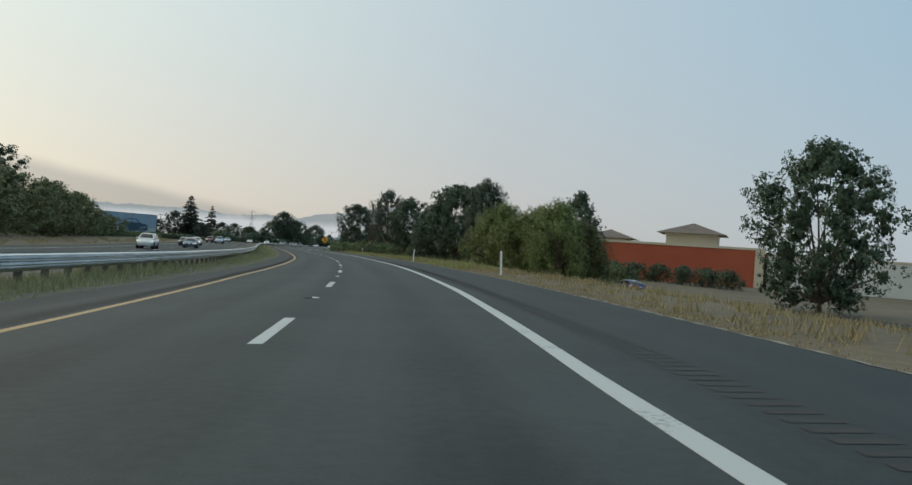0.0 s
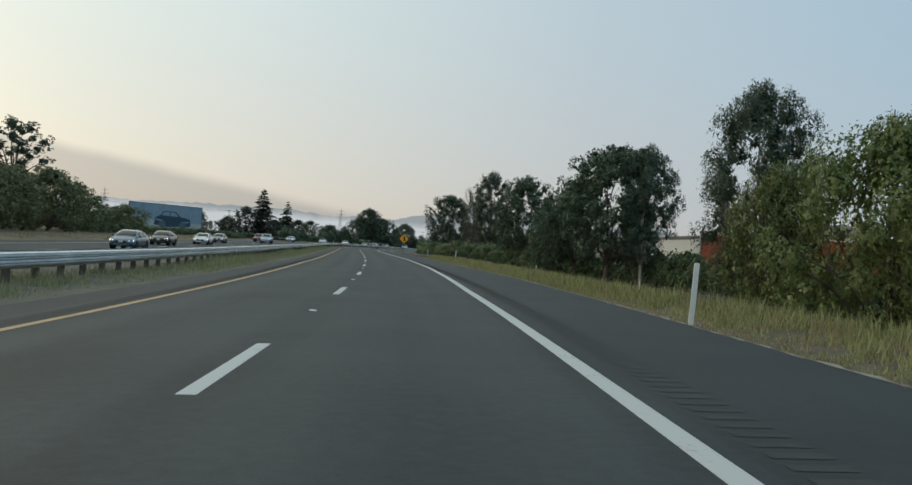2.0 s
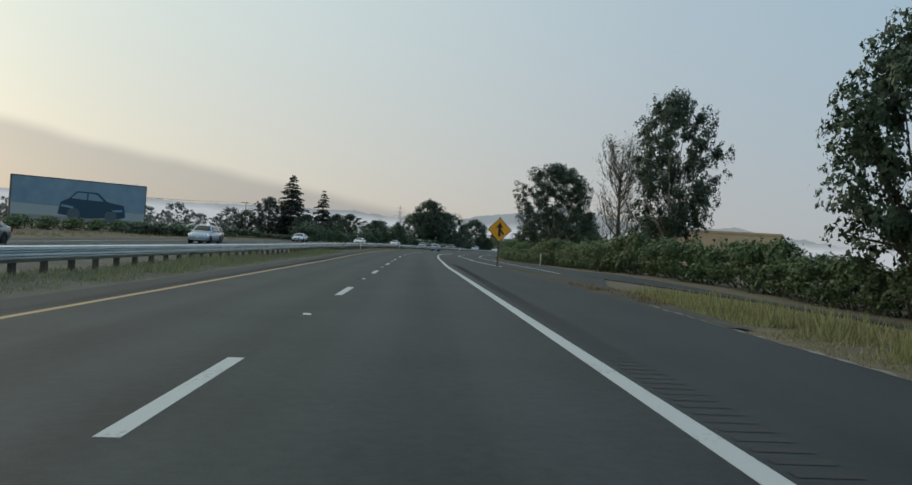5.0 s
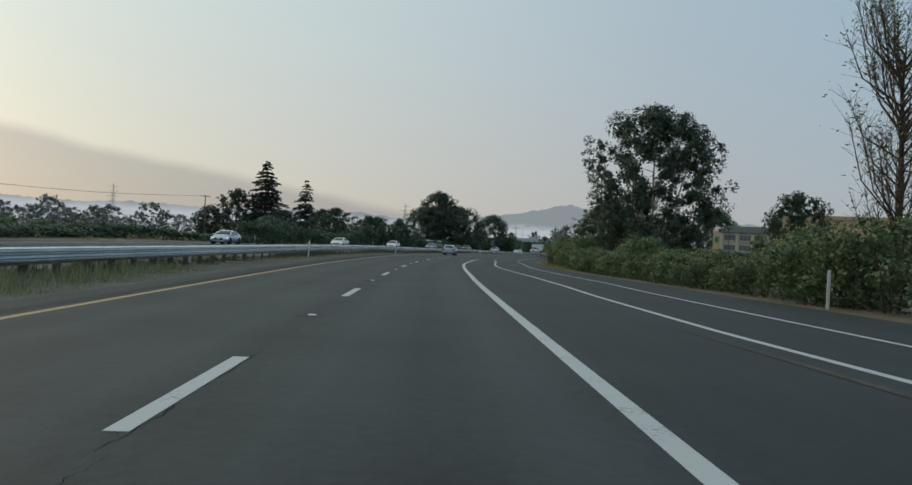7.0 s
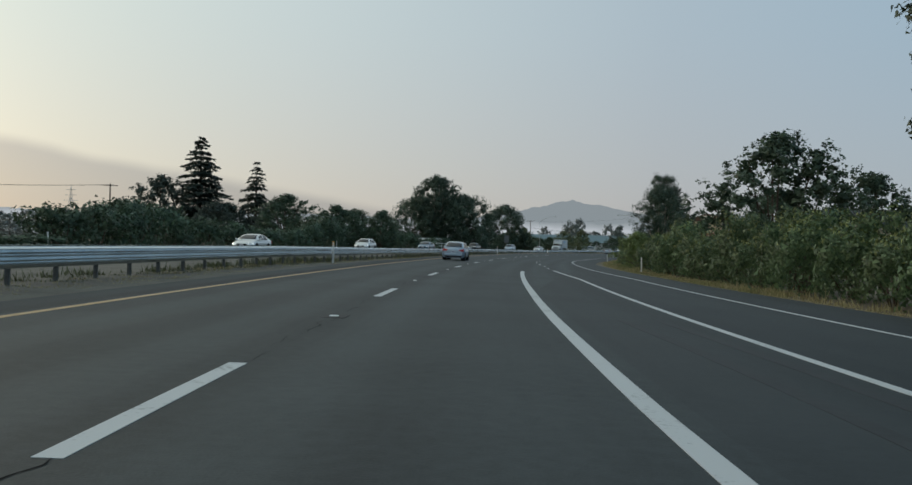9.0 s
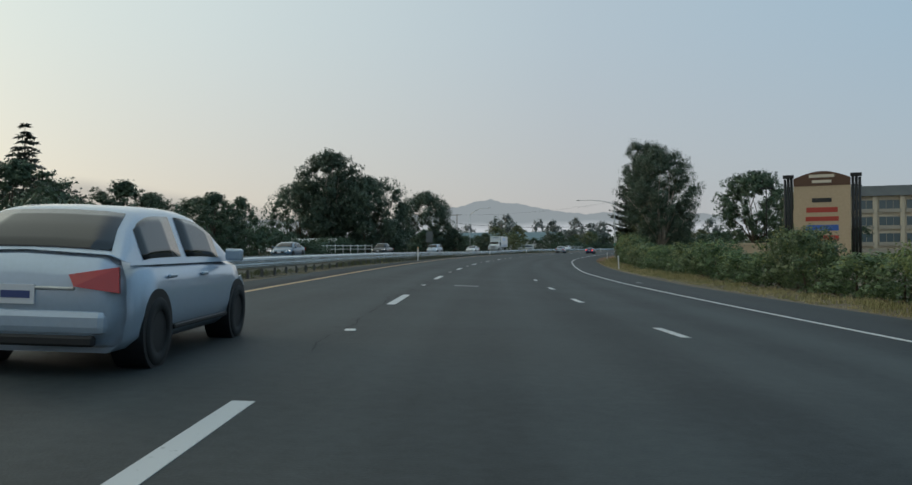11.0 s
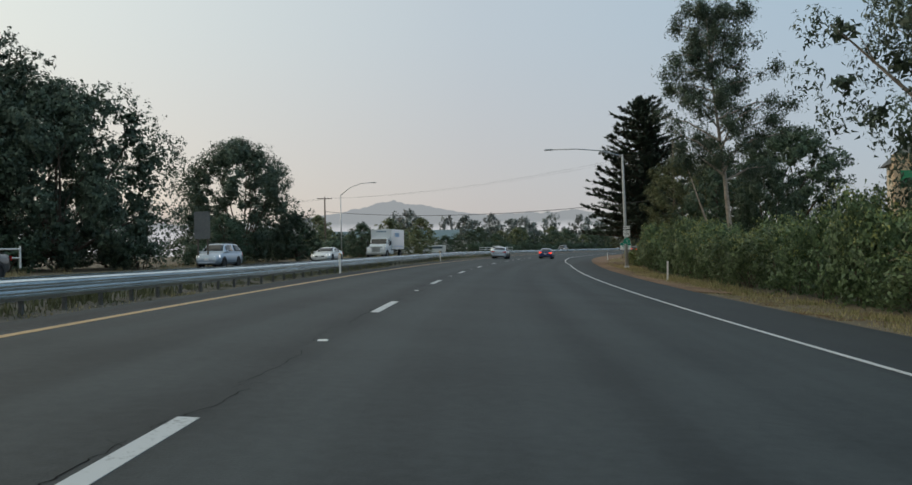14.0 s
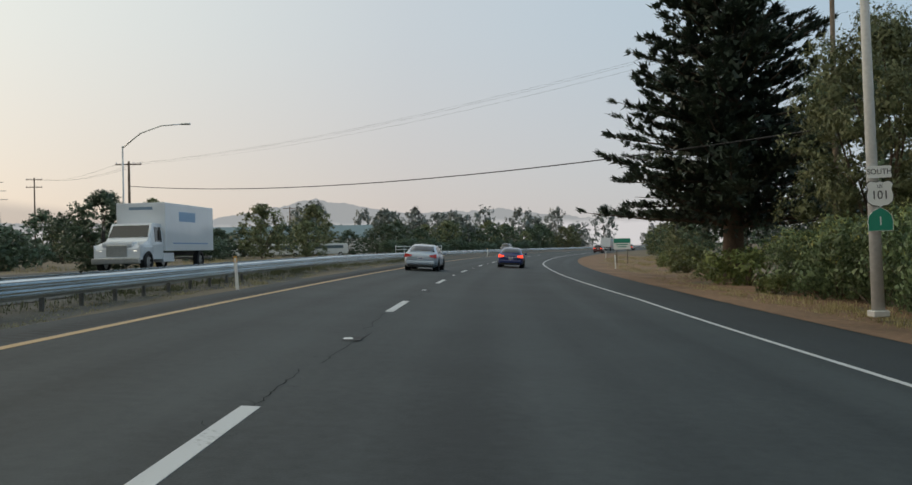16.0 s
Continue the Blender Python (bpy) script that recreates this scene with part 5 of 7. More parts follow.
# ---- grass ----
def grass(name, label, rows, n, height, material, seed, rim=1.3):
    """Loose blades over a stretch of verge: rows of k, lat of the inner and outer rim."""
    rnd = np.random.default_rng(seed)
    ks, lo, hi = (np.array(c, float) for c in zip(*rows))
    m = n // 22
    ck, cu, ch = rnd.uniform(ks[0], ks[-1], m), rnd.uniform(0, 1, m), rnd.uniform(0.45, 1.25, m)
    i = rnd.integers(0, m, n)
    tuft = ck[i] + rnd.normal(size=n) * 0.014
    lat = np.interp(tuft, ks, lo) + cu[i] * (np.interp(tuft, ks, hi) - np.interp(tuft, ks, lo)) + rnd.normal(size=n) * 0.19
    lat = np.interp(tuft, ks, lo) + np.sign(lo[0]) * abs(lat - np.interp(tuft, ks, lo))
    h = np.interp(tuft, KK, CH)
    base = np.c_[np.interp(tuft, KK, CX) + lat * np.cos(h), np.interp(tuft, KK, CY) + lat * np.sin(h), tilt(tuft) * np.clip(lat, LEFT_REACH, RIGHT_REACH) - fall(tuft, lat) - 0.03]
    L = height * rnd.uniform(0.4, 1.3, n) * ch[i] * (0.75 + 0.3 * np.sin(tuft * 2.3 + lat))
    L = np.maximum(L * np.clip(abs(lat - np.interp(tuft, ks, lo)) / rim, 0.22, 1), 0.04)
    a = rnd.uniform(0, 2 * np.pi, n)
    side = np.c_[np.cos(a), np.sin(a), np.zeros(n)] * (0.012 + 0.02 * L)[:, None]
    lean = rnd.normal(size=(n, 2)) * 0.28
    top = base + np.c_[lean[:, 0] * L, lean[:, 1] * L, L]
    v = np.stack([base - side, base + side, top], 1).reshape(-1, 3)
    me = mesh_of(name, v, np.arange(3 * n).reshape(-1, 3), material)
    return tagged(part(name, me), label, "grass", kind="stuff")


grass("edge_litter", "dry stalks and litter along the rim of the shoulder", [(-1.5, 6.15, 7.0), (1, 6.38, 7.3), (4, 6.65, 7.6), (6, 6.9, 7.9), (8.5, 6.5, 7.6), (10.6, 7.35, 8.6), (11.2, 7.9, 9.0)], 14000, 0.1, M_STRAW, 9)
grass("verge_grass", "green and straw-coloured grass along the right shoulder", [(2.6, 6.75, 11), (6, 7.1, 12), (8.5, 6.7, 12), (11.3, 8.2, 11)], 42000, 0.4, M_VERGE, 1, 0.8)
grass("dry_verge_grass", "tall dry straw grass along the right shoulder", [(-1.5, 6.5, 18), (2.5, 6.8, 16), (6, 7.1, 14), (8.5, 6.7, 14), (11.3, 8.3, 12)], 60000, 0.27, M_STRAW, 2)
grass("gore_litter", "dark stalks and litter in the nose of the slip road", [(10.8, 7.4, 8.2), (11.5, 7.2, 8.7), (12.6, 7.05, 8.1), (13.3, 6.75, 7.1)], 5000, 0.13, M_FALLEN, 12, 0.3)
grass("hedge_foot_grass", "short dry grass at the foot of the hedge", [(18.8, 12.2, 13.6), (24, 10.6, 13.4), (28, 11.0, 13.6), (33.5, 10.4, 13.2)], 26000, 0.3, M_STRAW, 3)
grass("hedge_foot_weeds", "green weeds at the foot of the hedge", [(19.5, 11.8, 13.4), (24, 10.8, 13.2), (28, 11.4, 13.4), (33, 10.8, 13.2)], 18000, 0.34, M_VERGE, 8)
grass("dry_bank_grass", "straw on the bare bank below the cypress", [(33.0, 10.2, 16), (36, 10.0, 18), (42, 10.0, 18)], 26000, 0.2, M_STRAW, 4)
grass("bank_litter", "brown fallen leaves and stalks on the bank", [(29, 10.6, 13), (33, 10.2, 14), (36, 10.0, 18), (42, 10.0, 18)], 22000, 0.07, M_FALLEN, 10)
grass("median_grass", "green grass under the median guardrail", [(-1.5, -5.35, -8.6), (4, -5.45, -9.4), (9, -5.5, -9.6), (15.5, -5.6, -8.8)], 64000, 0.36, M_MEDIAN, 5)
grass("median_weeds", "sparse dry weeds in the median gravel", [(15, -5.8, -8.2), (20, -5.8, -7.2), (26, -5.5, -7.2), (31, -5.6, -8.2), (36, -5.6, -8.2)], 24000, 0.14, M_STRAW, 6)
# real weeds, their colour darkened to add shade under the beam
M_WEED = leafy("shade_toned_weeds", (0.05, 0.06, 0.03), (0.15, 0.155, 0.085), 0.8, 0.2)
grass("rail_foot_weeds", "rank green and brown weeds toned dark for the shade below the guardrail", [(14.5, -7.6, -9.2), (18, -7.0, -8.6), (21, -6.45, -8.0), (24, -6.5, -8.2), (27, -6.9, -8.8), (31, -7.8, -9.4), (38, -7.8, -9.4)], 40000, 0.42, M_WEED, 11)
grass("far_verge_grass", "dry grass beyond the oncoming carriageway", [(-1, -26.5, -36), (18, -27.5, -38), (28, -22, -27), (40, -21.5, -30)], 26000, 0.4, M_STRAW, 7)

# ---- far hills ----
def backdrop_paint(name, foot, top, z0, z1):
    """Distance with haze painted into its glowing colour: pale at the foot, greyer towards the crest."""
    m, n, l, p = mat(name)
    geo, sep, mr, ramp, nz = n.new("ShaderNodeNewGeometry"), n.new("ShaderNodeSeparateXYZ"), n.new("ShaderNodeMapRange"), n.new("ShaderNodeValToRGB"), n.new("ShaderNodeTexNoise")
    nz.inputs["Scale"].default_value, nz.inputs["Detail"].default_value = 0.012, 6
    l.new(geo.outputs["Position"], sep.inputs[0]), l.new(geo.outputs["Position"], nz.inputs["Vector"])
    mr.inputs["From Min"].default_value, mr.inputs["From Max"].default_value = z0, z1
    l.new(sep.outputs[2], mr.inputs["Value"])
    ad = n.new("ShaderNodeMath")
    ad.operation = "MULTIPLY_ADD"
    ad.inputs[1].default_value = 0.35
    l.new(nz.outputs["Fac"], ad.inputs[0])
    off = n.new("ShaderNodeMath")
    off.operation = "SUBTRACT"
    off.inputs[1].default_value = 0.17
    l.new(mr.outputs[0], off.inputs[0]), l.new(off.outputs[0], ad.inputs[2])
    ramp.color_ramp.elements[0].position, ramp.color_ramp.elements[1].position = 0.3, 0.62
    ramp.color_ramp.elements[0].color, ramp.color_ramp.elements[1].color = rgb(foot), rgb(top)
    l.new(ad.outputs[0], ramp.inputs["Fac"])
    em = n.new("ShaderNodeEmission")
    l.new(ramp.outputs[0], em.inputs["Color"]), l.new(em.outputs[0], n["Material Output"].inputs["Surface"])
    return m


def ridge(name, label, dist, crest, material, seed, origin=(-70, 330)):
    """A range of hills across the view: crest of (degrees right of +y, height in metres)."""
    rnd = np.random.default_rng(seed)
    az = np.arange(crest[0][0], crest[-1][0], 0.1)
    h = np.interp(az, *zip(*crest))
    w = np.hanning(15)
    h = np.convolve(np.pad(h, 7, "edge"), w / w.sum(), "valid")
    for n, g in ((31, 9.0), (11, 3.0), (5, 1.2)):
        h += np.convolve(rnd.normal(size=len(az) + n - 1), np.hanning(n) / np.hanning(n).sum() * 1.6, "valid") * g
    verts, faces = [], []
    for a, t in zip(np.radians(az), h):
        for r, z in ((dist, -5), (dist + 60, t * 0.5), (dist + 140, t), (dist + 320, t * 0.5)):
            verts.append((origin[0] + math.sin(a) * r, origin[1] + math.cos(a) * r, z))
    for i in range(len(az) - 1):
        for j in range(3):
            faces.append((4 * i + j, 4 * i + 4 + j, 4 * i + 5 + j, 4 * i + 1 + j))
    return tagged(part(name, link_mesh(name, verts, faces, material, True)), label, "hills", kind="structure")


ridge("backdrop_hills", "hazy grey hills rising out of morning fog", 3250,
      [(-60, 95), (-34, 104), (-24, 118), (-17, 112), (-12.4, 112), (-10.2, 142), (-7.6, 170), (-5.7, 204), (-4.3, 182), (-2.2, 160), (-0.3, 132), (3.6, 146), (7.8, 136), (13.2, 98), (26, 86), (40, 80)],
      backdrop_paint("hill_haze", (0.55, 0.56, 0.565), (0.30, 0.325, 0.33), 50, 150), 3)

# ---- vehicles ----
M_GLASS = plain("car_glass", (0.012, 0.015, 0.018), 0.05, coat=0.0)
M_GLASS.node_tree.nodes["Principled BSDF"].inputs["Specular IOR Level"].default_value = 0.8
M_TYRE = plain("tyre_rubber", (0.018, 0.018, 0.018), 0.85)
M_RIM = plain("alloy_rim", (0.45, 0.46, 0.47), 0.3, 0.8)
M_TRIM = plain("black_trim", (0.015, 0.015, 0.016), 0.55)
M_PLATE = plain("plate_white", (0.7, 0.7, 0.72), 0.5)
M_BAR = plain("plate_bar", (0.05, 0.07, 0.2), 0.5)
M_LAMP = plain("headlamp_lit", (0.8, 0.8, 0.78), 0.2, glow=1.3, glow_colour=(1.0, 0.93, 0.8))
M_LAMP_OFF = plain("headlamp_lens", (0.55, 0.56, 0.58), 0.12, coat=0.5)
M_TAIL = plain("tail_lamp", (0.5, 0.035, 0.03), 0.2, coat=0.5)
M_TAIL_LIT = plain("tail_lamp_lit", (0.6, 0.03, 0.01), 0.2, glow=1.4, glow_colour=(1.0, 0.07, 0.03))
PAINTS = {}


def car_paint(key, c, metal=0.35):
    if key not in PAINTS:
        m = surface("car_paint_" + key, tuple(v * 0.93 for v in c), tuple(min(1, v * 1.05) for v in c), 0.32, 30, 1.0, 0.0, metal=metal)
        m.node_tree.nodes["Principled BSDF"].inputs["Coat Weight"].default_value = 0.8
        m.node_tree.nodes["Principled BSDF"].inputs["Coat Roughness"].default_value = 0.05
        PAINTS[key] = m
    return PAINTS[key]


def loft(rings, closed_ends=True):
    n, verts, faces = len(rings[0]), [p for r in rings for p in r], []
    for i in range(len(rings) - 1):
        for s in range(n):
            a, b = i * n + s, i * n + (s + 1) % n
            faces.append((a, b, b + n, a + n))
    if closed_ends:
        faces.append(tuple(range(n - 1, -1, -1))), faces.append(tuple(range((len(rings) - 1) * n, len(rings) * n)))
    return verts, faces


def slab(quad, thick, inset=0.0, nu=1):
    """A thin panel over a four-sided patch, standing proud of it by its thickness."""
    q = [Vector(p) for p in quad]
    c = sum(q, Vector()) / 4
    q = [p + (c - p).normalized() * inset for p in q]
    nrm = (q[1] - q[0]).cross(q[3] - q[0]).normalized()
    v = [p - nrm * 0.01 for p in q] + [p + nrm * thick for p in q]
    return v, [(3, 2, 1, 0), (4, 5, 6, 7), (0, 1, 5, 4), (1, 2, 6, 5), (2, 3, 7, 6), (3, 0, 4, 7)]


_wheel = {}


def wheel_meshes(r, w):
    key = (round(r, 3), round(w, 3))
    if key not in _wheel:
        prof = [(r * 0.62, -w / 2), (r * 0.9, -w / 2), (r * 0.985, -w * 0.4), (r, -w * 0.25), (r, w * 0.25), (r * 0.985, w * 0.4), (r * 0.9, w / 2), (r * 0.62, w / 2)]
        n, rings = 24, []
        for s in range(n):
            a = 2 * math.pi * s / n
            rings.append([(x, rr * math.cos(a), rr * math.sin(a)) for rr, x in prof])
        rings.append(rings[0])
        v, f = loft(rings, False)
        tyre = link_mesh("tyre", v, f, M_TYRE, True)
        bm = bmesh.new()
        bmesh.ops.create_cone(bm, cap_ends=True, segments=24, radius1=r * 0.64, radius2=r * 0.6, depth=w * 0.5, matrix=Matrix.Translation((-w * 0.1, 0, 0)) @ Matrix.Rotation(math.pi / 2, 4, "Y"))
        for s in range(7):
            a = 2 * math.pi * s / 7
            m = Matrix.Rotation(a, 4, "X") @ Matrix.Translation((w * 0.3, 0, r * 0.32)) @ Matrix.Diagonal((w * 0.12, r * 0.13, r * 0.56, 1))
            bmesh.ops.create_cube(bm, size=1, matrix=m)
        rim = bm_mesh("rim", bm, M_RIM)
        _wheel[key] = (tyre, rim)
    return _wheel[key]


CAR_STYLES = {
    # length, width, belt, roof, hood line z, tail z, windscreen foot y, roof front y, roof back y, rear glass foot y, wheel radius, wheelbase, clearance
    "sedan": (4.85, 1.84, 0.95, 1.46, 0.88, 1.04, 1.2, 0.28, -1.0, -1.95, 0.33, 2.8, 0.2),
    "hatch": (4.3, 1.76, 0.96, 1.50, 0.9, 1.02, 1.2, 0.35, -1.3, -2.0, 0.32, 2.65, 0.2),
    "coupe": (4.75, 1.88, 0.93, 1.38, 0.90, 1.02, 0.75, 0.0, -0.85, -1.65, 0.35, 2.72, 0.17),
    "suv": (4.65, 1.86, 1.12, 1.75, 1.06, 1.15, 1.2, 0.55, -1.85, -2.15, 0.37, 2.75, 0.25),
    "pickup": (5.6, 1.95, 1.2, 1.85, 1.14, 1.2, 1.25, 0.65, -0.55, -0.8, 0.39, 3.5, 0.3),
}


def car(name, label, style, colour, lit=True, braking=False, category="car", metal=0.35):
    """A road car, nose towards +y, built of its panels, windows, lamps and wheels."""
    L, W, belt, roof, hood, tail, ws, rf, rb, rg, wr, wb, cl = CAR_STYLES[style]
    paint = car_paint(colour[0], colour[1], metal)
    thing = tagged(new(name), label, category)
    w = W / 2

    def ring(y, hw, zb, zt, crown=0.03):
        half = [(0.0, zb), (hw * 0.82, zb), (hw * 0.96, zb + 0.1), (hw, zb + (zt - zb) * 0.38), (hw * 0.985, zt - (zt - zb) * 0.25), (hw * 0.93, zt - 0.05), (hw * 0.8, zt), (0.0, zt + crown)]
        return [(x, y, z) for x, z in half] + [(-x, y, z) for x, z in reversed(half[1:-1])]

    bed = style == "pickup"
    st = [(-L / 2, w * 0.84, cl + 0.16, tail - 0.2), (-L / 2 + 0.06, w * 0.92, cl + 0.1, tail - 0.04), (-L / 2 + 0.3, w * 0.98, cl + 0.03, tail), (rg - 0.05, w, cl, max(tail, belt) if not bed else tail),
          (rb, w, cl, belt), (0.0, w, cl, belt), (rf + 0.1, w, cl, belt - 0.01), (ws, w, cl, belt - 0.03), (ws + 0.25, w * 0.99, cl, hood + 0.02), (L / 2 - 0.55, w * 0.97, cl + 0.02, hood - 0.08),
          (L / 2 - 0.2, w * 0.9, cl + 0.06, hood - 0.18), (L / 2 - 0.04, w * 0.78, cl + 0.12, hood - 0.3), (L / 2, w * 0.7, cl + 0.2, hood - 0.42)]
    v, f = loft([ring(*s) for s in st])
    part("body", link_mesh("body", v, f, paint, True), thing)
    # cabin: one rounded shell in paint, with glass laid over it as panels of their own
    w1, w2 = w * 0.94, w * 0.7
    rise = roof - belt
    line = [(ws + 0.03, 0.0), (ws * 0.45 + rf * 0.55, 0.62), (rf, 0.9), (rf - 0.3, 0.98), ((rf + rb) / 2, 1.0), (rb + 0.3, 0.97), (rb, 0.89), (rb * 0.5 + rg * 0.5, 0.56), (rg - 0.03, 0.03)]
    ys = sorted([y for y, _ in line] + [(a[0] + b[0]) / 2 for a, b in zip(line, line[1:])], reverse=True)
    prof = [(0.0, 0.0), (0.12, 0.0), (0.5, 0.0), (0.84, 0.0), (0.95, 0.06), (1.0, 0.2), (1.0, 0.6), (1.0, 1.0)]
    shell = []
    for y in ys:
        zt = rise * float(np.interp(-y, [-a for a, _ in line], [b for _, b in line]))
        half = []
        for h, inward in prof:
            z = zt * h
            half.append(Vector(((w1 - (w1 - w2) * z / rise) * (1 - inward), y, belt - 0.03 + z + 0.025 * math.sin(inward * math.pi / 2))))
        shell.append(half + [Vector((-q.x, q.y, q.z)) for q in reversed(half[:-1])])
    rows, cols = len(shell), len(shell[0])
    v = [q for r in shell for q in r]
    f = [(a * cols + b, a * cols + b + 1, (a + 1) * cols + b + 1, (a + 1) * cols + b) for a in range(rows - 1) for b in range(cols - 1)]
    part("cabin", link_mesh("cabin", v, f, paint, True), thing)

    def on_shell(a, b):
        a, b = min(max(a, 0), rows - 1.001), min(max(b, 0), cols - 1.001)
        i0, j0 = int(a), int(b)
        u, t = a - i0, b - j0
        return shell[i0][j0].lerp(shell[i0][j0 + 1], t).lerp(shell[i0 + 1][j0].lerp(shell[i0 + 1][j0 + 1], t), u)

    def glass(nm, a0, a1, b0, b1, thick=0.012, n=6):
        """A curved pane over a patch of the cabin shell."""
        out, fs = [], []
        for layer in (thick, -0.01):
            for a in np.linspace(a0, a1, n):
                for b in np.linspace(b0, b1, n):
                    e = on_shell(a + 0.2, b) - on_shell(a - 0.2, b)
                    g = on_shell(a, b + 0.2) - on_shell(a, b - 0.2)
                    out.append(on_shell(a, b) + g.cross(e).normalized() * -layer)
        for a in range(n - 1):
            for b in range(n - 1):
                q = (a * n + b, a * n + b + 1, (a + 1) * n + b + 1, (a + 1) * n + b)
                fs += [q[::-1], tuple(k + n * n for k in q)]
        rim = [b for b in range(n)] + [a * n + n - 1 for a in range(1, n)] + [(n - 1) * n + b for b in range(n - 2, -1, -1)] + [a * n for a in range(n - 2, 0, -1)]
        fs += [(p0, p1, p1 + n * n, p0 + n * n) for p0, p1 in zip(rim, rim[1:] + rim[:1])]
        return part(nm, link_mesh(nm, out, fs, M_GLASS, True), thing)

    def panel(nm, quad, material=M_GLASS, thick=0.006, inset=0.05, lab=""):
        vv, ff = slab(quad, thick, inset)
        return part(nm, link_mesh(nm, vv, ff, material), thing, lab)

    glass("windscreen", 0.5, 3.7, 4.6, cols - 5.6)
    glass("rear_window", rows - 4.7, rows - 1.7, 4.6, cols - 5.6)
    for s in (1, -1):
        for a0, a1 in (((2.2, 7.6), (8.3, rows - 3.6)) if not bed else ((2.2, rows - 3.4),)):
            glass("side_window", a0, a1, *((1.0, 3.1) if s > 0 else (cols - 4.1, cols - 2.0)))
        # mirrors, handles, sill
        part("mirror", bm_mesh("mirror", box_bm(0.2, 0.11, 0.14, 0.03, at=(s * (w + 0.06), ws - 0.28, belt - 0.02)), paint), thing)
        for y in ((0.05, -0.95) if not bed else (0.05,)):
            part("door_handle", bm_mesh("door_handle", box_bm(0.03, 0.2, 0.035, 0.01, at=(s * (w * 0.99), y, belt - 0.16)), paint), thing)
        part("sill", bm_mesh("sill", box_bm(0.04, wb - 2 * wr - 0.25, 0.05, 0.012, at=(s * (w * 0.985), 0, cl + 0.1)), M_TRIM), thing)
        # lamps
        head = [(s * w * 0.88, L / 2 - 0.42, hood - 0.18), (s * w * 0.56, L / 2 - 0.12, hood - 0.25), (s * w * 0.57, L / 2 - 0.07, hood - 0.35), (s * w * 0.9, L / 2 - 0.32, hood - 0.31)]
        panel("headlight", head if s < 0 else head[::-1], M_LAMP if lit else M_LAMP_OFF, 0.05, 0.005)
        tl = [(s * w * 0.94, -L / 2 + 0.07, tail - 0.1), (s * w * 0.5, -L / 2 - 0.01, tail - 0.17), (s * w * 0.56, -L / 2 - 0.03, tail - 0.27), (s * w * 0.96, -L / 2 + 0.05, tail - 0.32)]
        panel("tail_light", tl[::-1] if s < 0 else tl, M_TAIL_LIT if braking else M_TAIL, 0.05, 0.005)
        for y in (wb / 2, -wb / 2):
            bm = bmesh.new()
            bmesh.ops.create_cone(bm, cap_ends=True, segments=28, radius1=wr * 1.16, radius2=wr * 1.16, depth=0.3, matrix=Matrix.Translation((s * (w - 0.145), y, wr + 0.02)) @ Matrix.Rotation(math.pi / 2, 4, "Y"))
            part("wheel_arch", bm_mesh("wheel_arch", bm, M_TRIM), thing)
            wheel = new("wheel")
            wheel.parent = thing
            wheel.matrix_basis = Matrix.Translation((s * (w - 0.08), y, wr)) @ (Matrix.Identity(4) if s > 0 else Matrix.Rotation(math.pi, 4, "Z"))
            tyre, rim = wheel_meshes(wr, 0.21)
            part("tyre", tyre, wheel), part("rim", rim, wheel)
    part("grille", bm_mesh("grille", box_bm(w * 0.9, 0.05, 0.16, 0.02, at=(0, L / 2 - 0.03, cl + 0.28)), M_TRIM), thing)
    part("lower_intake", bm_mesh("lower_intake", box_bm(w * 1.2, 0.06, 0.11, 0.02, at=(0, L / 2 - 0.06, cl + 0.17)), M_TRIM), thing)
    part("front_bumper", bm_mesh("front_bumper", box_bm(w * 1.3, 0.12, 0.1, 0.03, at=(0, L / 2 - 0.05, cl + 0.1)), paint if not bed else M_ALU), thing)
    part("rear_bumper", bm_mesh("rear_bumper", box_bm(w * 1.7, 0.16, 0.2, 0.06, at=(0, -L / 2 + 0.05, cl + 0.16)), paint if not bed else M_ALU), thing)
    plate = part("number_plate", bm_mesh("number_plate", box_bm(0.31, 0.02, 0.16, 0, at=(0, -L / 2 - 0.012, tail - 0.42)), M_PLATE), thing, "white plate with an unreadable dark bar")
    part("bar", bm_mesh("bar", box_bm(0.24, 0.006, 0.06, 0, at=(0, -L / 2 - 0.024, tail - 0.37)), M_BAR), plate)
    part("lower_trim", bm_mesh("lower_trim", box_bm(w * 1.5, 0.08, 0.09, 0.02, at=(0, -L / 2 + 0.0, cl + 0.06)), M_TRIM), thing)
    part("boot_edge", bm_mesh("boot_edge", box_bm(w * 1.1, 0.03, 0.03, 0.01, at=(0, -L / 2 - 0.005, tail - 0.3)), M_ALU), thing, "chrome strip")
    if style in ("sedan", "coupe"):
        part("boot_lip", bm_mesh("boot_lip", box_bm(w * 1.35, 0.16, 0.04, 0.015, at=(0, -L / 2 + 0.22, tail + 0.005)), paint), thing)
    part("front_plate", bm_mesh("front_plate", box_bm(0.31, 0.02, 0.15, 0, at=(0, L / 2 + 0.015, cl + 0.3)), M_PLATE), thing)
    if bed:
        part("load_bed", bm_mesh("load_bed", box_bm(W * 0.8, 1.75, 0.02, 0, at=(0, -L / 2 + 1.05, tail + 0.034)), M_TRIM), thing)
